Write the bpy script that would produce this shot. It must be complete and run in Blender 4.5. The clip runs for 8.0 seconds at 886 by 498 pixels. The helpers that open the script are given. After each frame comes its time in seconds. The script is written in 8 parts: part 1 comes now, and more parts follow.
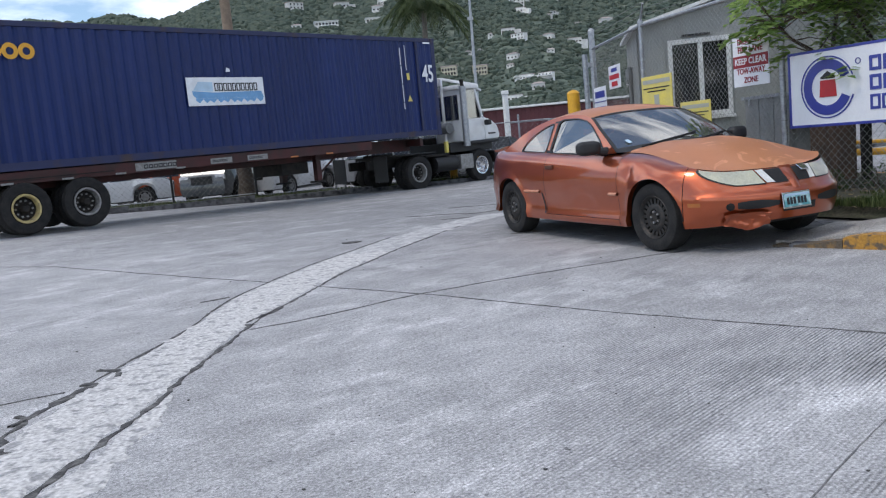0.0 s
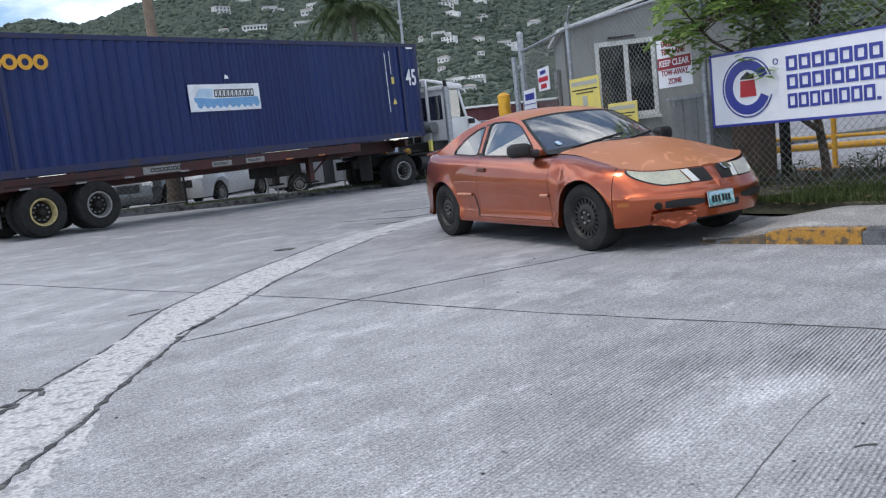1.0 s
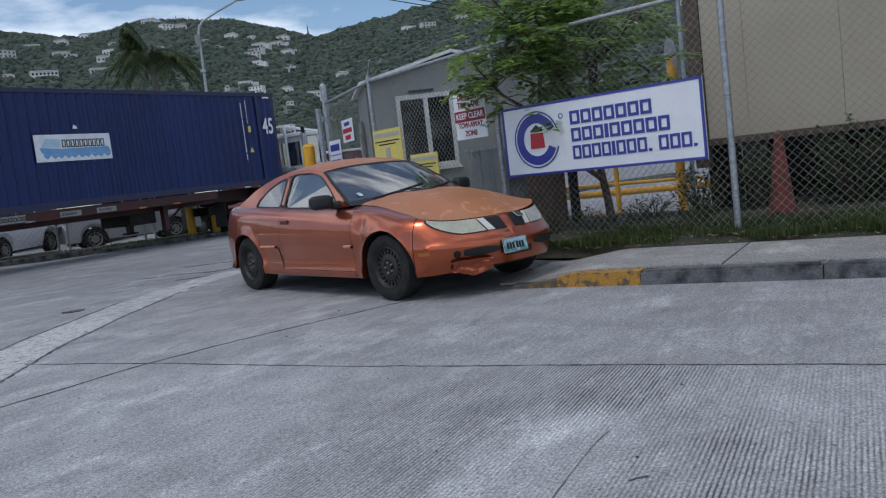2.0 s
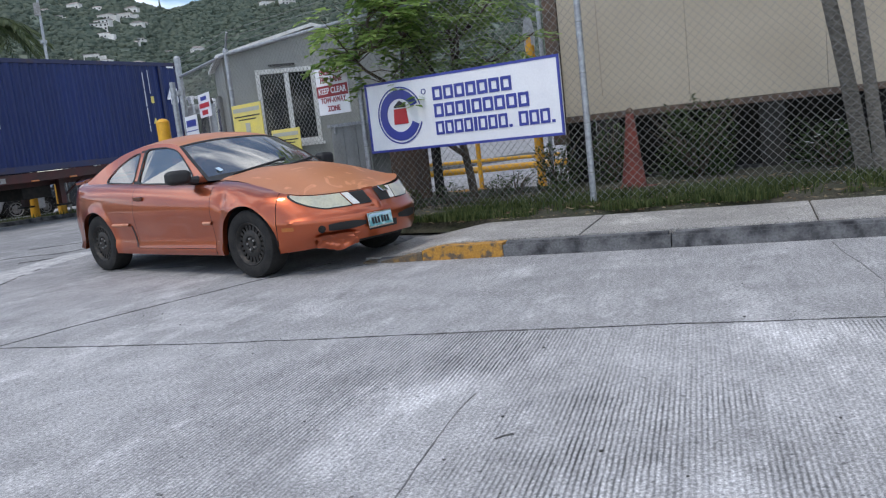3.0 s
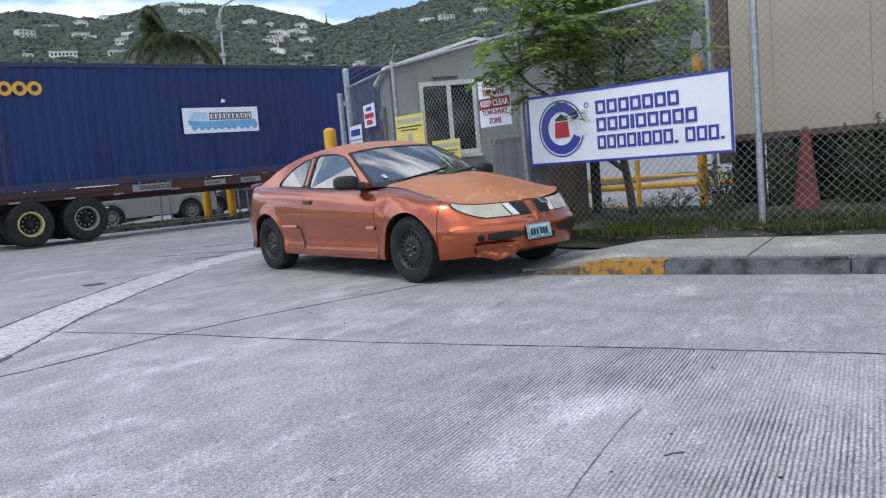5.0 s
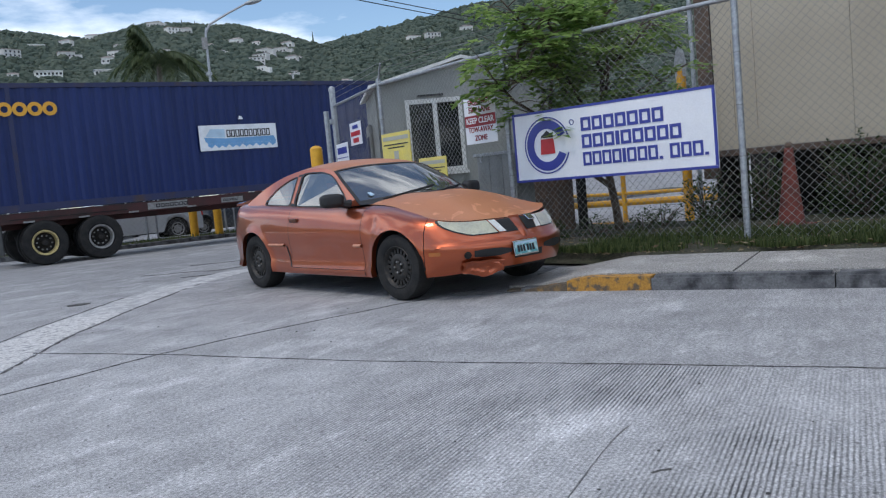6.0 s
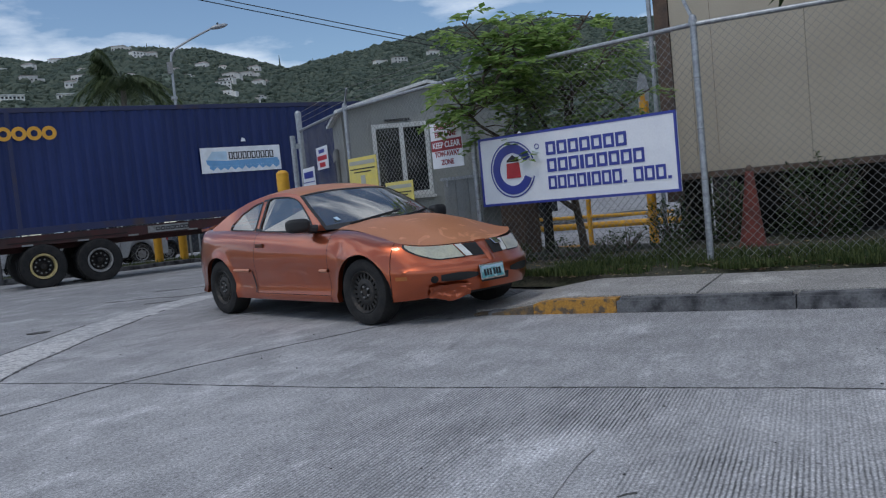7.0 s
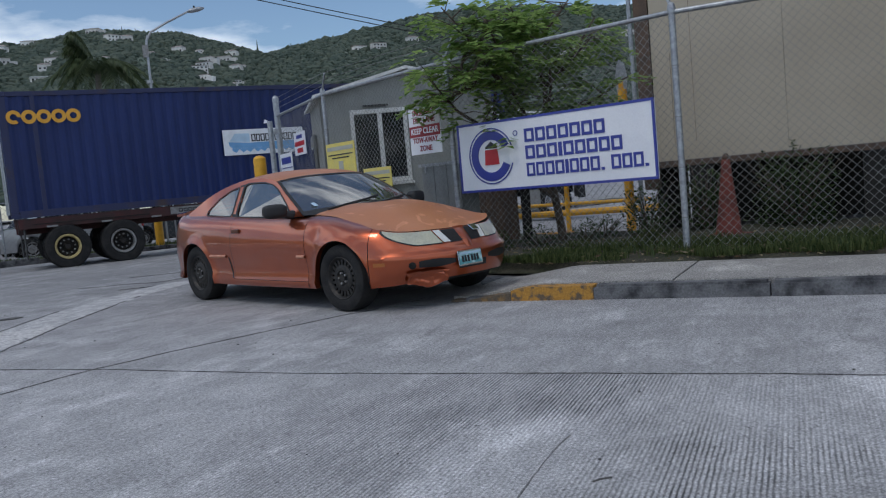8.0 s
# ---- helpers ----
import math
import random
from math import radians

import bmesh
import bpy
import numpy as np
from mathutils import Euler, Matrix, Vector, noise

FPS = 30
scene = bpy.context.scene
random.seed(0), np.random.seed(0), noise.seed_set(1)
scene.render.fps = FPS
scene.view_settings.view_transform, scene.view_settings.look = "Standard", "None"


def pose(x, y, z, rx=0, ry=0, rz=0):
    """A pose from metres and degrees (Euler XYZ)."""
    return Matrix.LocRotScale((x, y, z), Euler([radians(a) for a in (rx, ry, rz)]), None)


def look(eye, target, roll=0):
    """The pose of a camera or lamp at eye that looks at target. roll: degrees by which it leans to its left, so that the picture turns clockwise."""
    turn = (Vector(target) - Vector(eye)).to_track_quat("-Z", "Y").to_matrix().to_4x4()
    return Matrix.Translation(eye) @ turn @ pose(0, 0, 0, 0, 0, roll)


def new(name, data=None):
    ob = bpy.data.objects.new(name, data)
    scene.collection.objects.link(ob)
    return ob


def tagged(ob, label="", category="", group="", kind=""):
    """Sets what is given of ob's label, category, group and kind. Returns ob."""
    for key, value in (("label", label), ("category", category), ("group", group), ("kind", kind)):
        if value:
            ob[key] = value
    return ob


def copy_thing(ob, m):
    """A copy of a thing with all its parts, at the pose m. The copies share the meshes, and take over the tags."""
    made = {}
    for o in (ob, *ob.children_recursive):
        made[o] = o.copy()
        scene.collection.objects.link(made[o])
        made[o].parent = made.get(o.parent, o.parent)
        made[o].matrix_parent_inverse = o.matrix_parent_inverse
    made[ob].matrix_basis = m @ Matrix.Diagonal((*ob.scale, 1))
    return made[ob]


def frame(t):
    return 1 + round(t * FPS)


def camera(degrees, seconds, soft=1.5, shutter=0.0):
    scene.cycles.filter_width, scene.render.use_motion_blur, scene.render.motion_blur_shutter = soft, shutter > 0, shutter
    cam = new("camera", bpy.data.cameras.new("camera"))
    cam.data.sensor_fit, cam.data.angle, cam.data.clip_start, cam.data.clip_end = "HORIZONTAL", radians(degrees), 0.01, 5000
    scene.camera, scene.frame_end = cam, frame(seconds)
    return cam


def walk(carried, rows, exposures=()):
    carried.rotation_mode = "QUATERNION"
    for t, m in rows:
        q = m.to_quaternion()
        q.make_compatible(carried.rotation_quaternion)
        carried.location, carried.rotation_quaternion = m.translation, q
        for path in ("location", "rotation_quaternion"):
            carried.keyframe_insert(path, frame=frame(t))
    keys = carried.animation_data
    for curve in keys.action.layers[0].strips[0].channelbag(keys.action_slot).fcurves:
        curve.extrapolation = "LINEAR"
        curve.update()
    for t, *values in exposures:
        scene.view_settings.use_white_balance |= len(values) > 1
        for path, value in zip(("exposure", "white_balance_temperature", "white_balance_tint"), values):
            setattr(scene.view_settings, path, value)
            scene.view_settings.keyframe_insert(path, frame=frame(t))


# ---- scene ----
cam = camera(55.93, 8.0, soft=1.2)
PATH = [
    (0, -0.014, -0.040, 1.132, 1.42, -7.31, 5.47),
    (0.5, 0.005, -0.035, 1.139, -1.71, -7.69, 6.21),
    (1, 0.002, -0.023, 1.139, -3.01, -7.55, 6.36),
    (1.5, 0.034, -0.027, 1.143, -6.76, -5.84, 6.16),
    (2, 0.107, -0.024, 1.151, -16.03, -5.69, 6.80),
    (2.2, 0.150, -0.022, 1.147, -21.02, -6.37, 6.97),
    (3.3, 0.059, -0.014, 1.081, -25.18, -8.36, 6.44),
    (3.5, 0.036, 0.003, 1.074, -21.96, -8.24, 6.33),
    (4, 0.020, 0.006, 1.073, -18.04, -7.53, 5.73),
    (4.5, 0.002, 0.008, 1.070, -15.76, -6.45, 5.16),
    (4.7, -0.011, -0.003, 1.074, -15.21, -6.26, 4.92),
    (6, -0.000, 0.000, 1.080, -16.18, -5.01, 5.29),
    (6.5, 0.004, -0.002, 1.081, -17.19, -4.23, 5.57),
    (7, 0.014, -0.004, 1.087, -18.51, -3.62, 5.52),
    (7.5, 0.027, -0.003, 1.086, -20.83, -3.47, 5.66),
    (8, 0.023, 0.006, 1.079, -19.90, -4.64, 5.20),
]
EXPOSURES = [(0, 0.2, 6550, 10), (1.0, 0.25, 6550, 10), (1.5, 0.02, 6450, 9), (2.0, -0.38, 6300, 9), (2.2, -0.42, 6300, 9), (3.3, 0.38, 6600, 10), (3.5, 0.38, 6600, 10), (4.5, 0.36, 6550, 10), (6, -0.0, 6350, 9), (6.5, -0.3, 6300, 9), (7, -0.5, 6250, 9), (7.5, -0.55, 6250, 9), (8, -0.5, 6300, 9)]
walk(cam, [(t, pose(x, y, z, 0, 0, yaw) @ pose(0, 0, 0, 90 + pitch) @ pose(0, 0, 0, 0, 0, -roll)) for t, x, y, z, yaw, pitch, roll in PATH], EXPOSURES)

# ---------------------------------------------------------------- light
SUN_AZ, SUN_EL = 242.0, 62.0           # compass bearing from +y clockwise, height
world = bpy.data.worlds.new("world")
scene.world = world
world.use_nodes = True
wn, wl = world.node_tree.nodes, world.node_tree.links
wn.clear()
sky = wn.new("ShaderNodeTexSky")
sky.sky_type, sky.sun_disc = "NISHITA", False
sky.sun_elevation, sky.sun_rotation = radians(SUN_EL), radians(SUN_AZ)
sky.air_density, sky.dust_density, sky.ozone_density = 1.0, 0.6, 3.2
coords = wn.new("ShaderNodeTexCoord")
stretch = wn.new("ShaderNodeMapping")
stretch.inputs["Scale"].default_value = (2.2, 2.2, 7.0)
clouds = wn.new("ShaderNodeTexNoise")
clouds.inputs["Scale"].default_value, clouds.inputs["Detail"].default_value, clouds.inputs["Roughness"].default_value = 1.3, 7.0, 0.55
ramp = wn.new("ShaderNodeValToRGB")
ramp.color_ramp.elements[0].position, ramp.color_ramp.elements[1].position = 0.45, 0.66
mixer = wn.new("ShaderNodeMixRGB")
mixer.inputs[2].default_value = (11.4, 11.7, 12.2, 1)
back = wn.new("ShaderNodeBackground")
back.inputs["Strength"].default_value = 0.15
out = wn.new("ShaderNodeOutputWorld")
wl.new(coords.outputs["Generated"], stretch.inputs["Vector"])
wl.new(stretch.outputs["Vector"], clouds.inputs["Vector"])
wl.new(clouds.outputs["Fac"], ramp.inputs["Fac"])
wl.new(ramp.outputs["Color"], mixer.inputs[0])
wl.new(sky.outputs["Color"], mixer.inputs[1])
wl.new(mixer.outputs["Color"], back.inputs["Color"])
wl.new(back.outputs["Background"], out.inputs["Surface"])
sun_data = bpy.data.lights.new("sun", "SUN")
sun_data.energy, sun_data.angle, sun_data.color = 1.0, radians(14), (1.0, 0.96, 0.9)
sun = new("sun", sun_data)
sun_from = Vector((math.sin(radians(SUN_AZ)) * math.cos(radians(SUN_EL)), math.cos(radians(SUN_AZ)) * math.cos(radians(SUN_EL)), math.sin(radians(SUN_EL))))
sun.matrix_world = look(sun_from * 60, (0, 0, 0))


# ---------------------------------------------------------------- materials
def mat(name, colour, rough=0.6, metal=0.0, second=None, scale=6.0, low=0.35, high=0.65, grain=0.06, grain_scale=60.0, bump=0.0, bump_scale=80.0, coat=0.0, random_shift=0.0, rough_var=0.0, spec=0.5, stretch_by=(1, 1, 1)):
    """Painted, rusty, dusty or stony surface: two colours blended by a coarse noise, fine grain, relief."""
    m = bpy.data.materials.new(name)
    m.use_nodes = True
    n, l = m.node_tree.nodes, m.node_tree.links
    b = n["Principled BSDF"]
    b.inputs["Roughness"].default_value, b.inputs["Metallic"].default_value = rough, metal
    b.inputs["Specular IOR Level"].default_value = spec
    b.inputs["Coat Weight"].default_value, b.inputs["Coat Roughness"].default_value = coat, 0.05
    tc = n.new("ShaderNodeTexCoord")
    mp = n.new("ShaderNodeMapping")
    mp.inputs["Scale"].default_value = stretch_by
    l.new(tc.outputs["Object"], mp.inputs["Vector"])
    coarse, fine = n.new("ShaderNodeTexNoise"), n.new("ShaderNodeTexNoise")
    coarse.inputs["Scale"].default_value, coarse.inputs["Detail"].default_value = scale, 6
    fine.inputs["Scale"].default_value, fine.inputs["Detail"].default_value = grain_scale, 3
    for t in (coarse, fine):
        l.new(mp.outputs["Vector"], t.inputs["Vector"])
    r = n.new("ShaderNodeValToRGB")
    r.color_ramp.elements[0].position, r.color_ramp.elements[1].position = low, high
    r.color_ramp.elements[0].color = (*colour, 1)
    r.color_ramp.elements[1].color = (*(second or [c * 0.86 for c in colour]), 1)
    l.new(coarse.outputs["Fac"], r.inputs["Fac"])
    g = n.new("ShaderNodeMapRange")
    g.inputs["From Min"].default_value, g.inputs["From Max"].default_value = 0.25, 0.75
    g.inputs["To Min"].default_value, g.inputs["To Max"].default_value = 1 - grain * 2, 1 + grain * 2
    l.new(fine.outputs["Fac"], g.inputs["Value"])
    mul = n.new("ShaderNodeVectorMath")
    mul.operation = "SCALE"
    l.new(r.outputs["Color"], mul.inputs[0])
    l.new(g.outputs["Result"], mul.inputs["Scale"])
    last = mul.outputs["Vector"]
    if random_shift:
        info, shift, mul2 = n.new("ShaderNodeObjectInfo"), n.new("ShaderNodeMapRange"), n.new("ShaderNodeVectorMath")
        shift.inputs["To Min"].default_value, shift.inputs["To Max"].default_value = 1 - random_shift, 1 + random_shift
        l.new(info.outputs["Random"], shift.inputs["Value"])
        mul2.operation = "SCALE"
        l.new(last, mul2.inputs[0])
        l.new(shift.outputs["Result"], mul2.inputs["Scale"])
        last = mul2.outputs["Vector"]
    l.new(last, b.inputs["Base Color"])
    if rough_var:
        rv = n.new("ShaderNodeMapRange")
        rv.inputs["To Min"].default_value, rv.inputs["To Max"].default_value = rough - rough_var, rough + rough_var
        l.new(coarse.outputs["Fac"], rv.inputs["Value"])
        l.new(rv.outputs["Result"], b.inputs["Roughness"])
    if bump:
        bm_, bn = n.new("ShaderNodeBump"), n.new("ShaderNodeTexNoise")
        bn.inputs["Scale"].default_value, bn.inputs["Detail"].default_value = bump_scale, 4
        l.new(mp.outputs["Vector"], bn.inputs["Vector"])
        bm_.inputs["Strength"].default_value, bm_.inputs["Distance"].default_value = bump, 0.01
        l.new(bn.outputs["Fac"], bm_.inputs["Height"])
        l.new(bm_.outputs["Normal"], b.inputs["Normal"])
    return m


def leaf_mat(name, dark, light, rough=0.55, through_light=0.4):
    """Leaves whose tone differs from one leaf or clump to the next."""
    m = bpy.data.materials.new(name)
    m.use_nodes = True
    n, l = m.node_tree.nodes, m.node_tree.links
    b = n["Principled BSDF"]
    b.inputs["Roughness"].default_value, b.inputs["Specular IOR Level"].default_value = rough, 0.3
    geo, r = n.new("ShaderNodeNewGeometry"), n.new("ShaderNodeValToRGB")
    r.color_ramp.elements[0].color, r.color_ramp.elements[1].color = (*dark, 1), (*light, 1)
    l.new(geo.outputs["Random Per Island"], r.inputs["Fac"])
    l.new(r.outputs["Color"], b.inputs["Base Color"])
    tr, ad = n.new("ShaderNodeBsdfTranslucent"), n.new("ShaderNodeMixShader")
    l.new(r.outputs["Color"], tr.inputs["Color"])
    ad.inputs["Fac"].default_value = through_light
    l.new(b.outputs["BSDF"], ad.inputs[1])
    l.new(tr.outputs["BSDF"], ad.inputs[2])
    l.new(ad.outputs["Shader"], n["Material Output"].inputs["Surface"])
    return m


def glass_mat(name, tint=(0.8, 0.85, 0.85), clear=0.8, ior=2.9, dust=0.03):
    """Thin pane: see-through film with a mirror gloss on it."""
    m = bpy.data.materials.new(name)
    m.use_nodes = True
    n, l = m.node_tree.nodes, m.node_tree.links
    n.remove(n["Principled BSDF"])
    t, g, x, f = n.new("ShaderNodeBsdfTransparent"), n.new("ShaderNodeBsdfGlossy"), n.new("ShaderNodeMixShader"), n.new("ShaderNodeFresnel")
    t.inputs["Color"].default_value = (*[c * clear for c in tint], 1)
    g.inputs["Roughness"].default_value, g.inputs["Color"].default_value = 0.03, (1, 1, 1, 1)
    f.inputs["IOR"].default_value = ior
    l.new(f.outputs["Fac"], x.inputs["Fac"])
    l.new(t.outputs["BSDF"], x.inputs[1])
    l.new(g.outputs["BSDF"], x.inputs[2])
    film, dusty, spread, tc = n.new("ShaderNodeBsdfDiffuse"), n.new("ShaderNodeMixShader"), n.new("ShaderNodeTexNoise"), n.new("ShaderNodeTexCoord")
    film.inputs["Color"].default_value = (0.66, 0.67, 0.65, 1)
    spread.inputs["Scale"].default_value, spread.inputs["Detail"].default_value = 3.0, 5
    amount = n.new("ShaderNodeMapRange")
    amount.inputs["From Min"].default_value, amount.inputs["From Max"].default_value = 0.3, 0.7
    amount.inputs["To Min"].default_value, amount.inputs["To Max"].default_value = dust * 0.4, dust * 1.6
    l.new(tc.outputs["Object"], spread.inputs["Vector"])
    l.new(spread.outputs["Fac"], amount.inputs["Value"])
    l.new(amount.outputs["Result"], dusty.inputs["Fac"])
    l.new(x.outputs["Shader"], dusty.inputs[1])
    l.new(film.outputs["BSDF"], dusty.inputs[2])
    l.new(dusty.outputs["Shader"], n["Material Output"].inputs["Surface"])
    return m


def concrete_mat(name, colour, grooves=True, dark=0.66, patch=1.34):
    """Broom-tined concrete: grooves 3 cm apart across the slab, worn smooth in places, stains and pale scuffs."""
    m = bpy.data.materials.new(name)
    m.use_nodes = True
    n, l = m.node_tree.nodes, m.node_tree.links
    b = n["Principled BSDF"]
    b.inputs["Roughness"].default_value, b.inputs["Specular IOR Level"].default_value = 0.82, 0.35
    tc = n.new("ShaderNodeTexCoord")

    def noise_of(scale, detail=6, rough=0.55, stretch=None):
        t = n.new("ShaderNodeTexNoise")
        t.inputs["Scale"].default_value, t.inputs["Detail"].default_value, t.inputs["Roughness"].default_value = scale, detail, rough
        if stretch:
            mp = n.new("ShaderNodeMapping")
            mp.vector_type = "TEXTURE"
            mp.inputs["Rotation"].default_value, mp.inputs["Scale"].default_value = (0, 0, radians(47)), [1 / q for q in stretch]
            l.new(tc.outputs["Object"], mp.inputs["Vector"])
            l.new(mp.outputs["Vector"], t.inputs["Vector"])
        else:
            l.new(tc.outputs["Object"], t.inputs["Vector"])
        return t.outputs["Fac"]

    def ranged(value, a, c, lo, hi):
        r = n.new("ShaderNodeMapRange")
        for key, v in (("From Min", a), ("From Max", c), ("To Min", lo), ("To Max", hi)):
            r.inputs[key].default_value = v
        l.new(value, r.inputs["Value"])
        return r.outputs["Result"]

    def maths(op, a, c):
        q = n.new("ShaderNodeMath")
        q.operation = op
        for k, v in enumerate((a, c)):
            if isinstance(v, (int, float)):
                q.inputs[k].default_value = v
            else:
                l.new(v, q.inputs[k])
        return q.outputs["Value"]

    tone = maths("MULTIPLY", ranged(noise_of(0.35, 5), 0.35, 0.68, 0.88, 1.08), ranged(noise_of(2.4, 9, 0.68), 0.3, 0.7, 0.78, 1.2))
    tone = maths("MULTIPLY", tone, ranged(noise_of(48, 5, 0.7), 0.30, 0.70, 0.56, 1.40))
    tone = maths("MULTIPLY", tone, ranged(noise_of(85, 2, 0.5), 0.40, 0.60, 0.80, 1.18))
    tone = maths("MULTIPLY", tone, ranged(noise_of(190, 3), 0.3, 0.7, 0.62, 1.32))
    scuff = ranged(noise_of(1.0, 12, 0.76, (0.7, 1.3, 1)), 0.53, 0.60, 1.0, patch)
    stain = ranged(noise_of(1.3, 7, 0.65, (0.8, 1.6, 1)), 0.58, 0.74, 1.0, dark)
    tone = maths("MULTIPLY", maths("MULTIPLY", tone, scuff), stain)
    speck = ranged(noise_of(30, 2, 0.4), 0.69, 0.73, 1.0, 0.5)
    tone = maths("MULTIPLY", tone, speck)
    height = maths("ADD", maths("MULTIPLY", noise_of(150, 3), 0.5), maths("MULTIPLY", noise_of(28, 4), 0.5))
    if grooves:
        mp = n.new("ShaderNodeMapping")
        mp.inputs["Rotation"].default_value = (0, 0, radians(43))
        l.new(tc.outputs["Object"], mp.inputs["Vector"])
        w = n.new("ShaderNodeTexWave")
        w.wave_type, w.bands_direction, w.wave_profile = "BANDS", "X", "SIN"
        w.inputs["Scale"].default_value, w.inputs["Distortion"].default_value = 0.314 / 0.0195, 1.6
        w.inputs["Detail"].default_value, w.inputs["Detail Scale"].default_value, w.inputs["Detail Roughness"].default_value = 4, 0.5, 0.65
        l.new(mp.outputs["Vector"], w.inputs["Vector"])
        worn = ranged(noise_of(0.62, 7, 0.62, (0.6, 1.3, 1)), 0.42, 0.56, 1.0, 0.12)
        broken = ranged(noise_of(34, 4, 0.65, (0.16, 1.0, 1)), 0.30, 0.56, 0.25, 1.0)
        sep = n.new("ShaderNodeSeparateXYZ")
        l.new(tc.outputs["Object"], sep.inputs["Vector"])
        combed = ranged(sep.outputs["X"], -0.4, 1.7, 0.08, 1.0)
        dot = n.new("ShaderNodeVectorMath")
        dot.operation = "DOT_PRODUCT"
        dot.inputs[1].default_value = (0.69, 0.72, 0)
        l.new(tc.outputs["Object"], dot.inputs[0])
        near_slab = ranged(dot.outputs["Value"], 4.23, 4.26, 1.0, 0.05)
        groove = ranged(w.outputs["Fac"], 0.05, 0.55, 1.0, 0.0)
        depth = maths("MULTIPLY", maths("MULTIPLY", groove, worn), maths("MULTIPLY", maths("MULTIPLY", broken, combed), near_slab))
        ridge = maths("MULTIPLY", maths("MULTIPLY", ranged(w.outputs["Fac"], 0.6, 0.95, 0.0, 0.16), combed), near_slab)
        tone = maths("MULTIPLY", tone, maths("SUBTRACT", maths("ADD", 1.08, ridge), maths("MULTIPLY", depth, 0.92)))
        streak = ranged(noise_of(24, 5, 0.7, (0.12, 1.0, 1)), 0.32, 0.68, 0.86, 1.12)
        tone = maths("MULTIPLY", tone, streak)
        tone = maths("MULTIPLY", tone, ranged(dot.outputs["Value"], 4.2, 4.3, 1.0, 0.92))
        lane = maths("ADD", dot.outputs["Value"], ranged(noise_of(0.5, 6, 0.6), 0.3, 0.7, -1.2, 1.2))
        tone = maths("MULTIPLY", tone, ranged(lane, 5.4, 8.6, 1.0, 0.76))
        height = maths("SUBTRACT", height, maths("MULTIPLY", depth, 0.9))
    mul = n.new("ShaderNodeVectorMath")
    mul.operation = "SCALE"
    mul.inputs[0].default_value = colour
    l.new(tone, mul.inputs["Scale"])
    l.new(mul.outputs["Vector"], b.inputs["Base Color"])
    bp = n.new("ShaderNodeBump")
    bp.inputs["Strength"].default_value, bp.inputs["Distance"].default_value = 0.55, 0.008
    l.new(height, bp.inputs["Height"])
    l.new(bp.outputs["Normal"], b.inputs["Normal"])
    return m


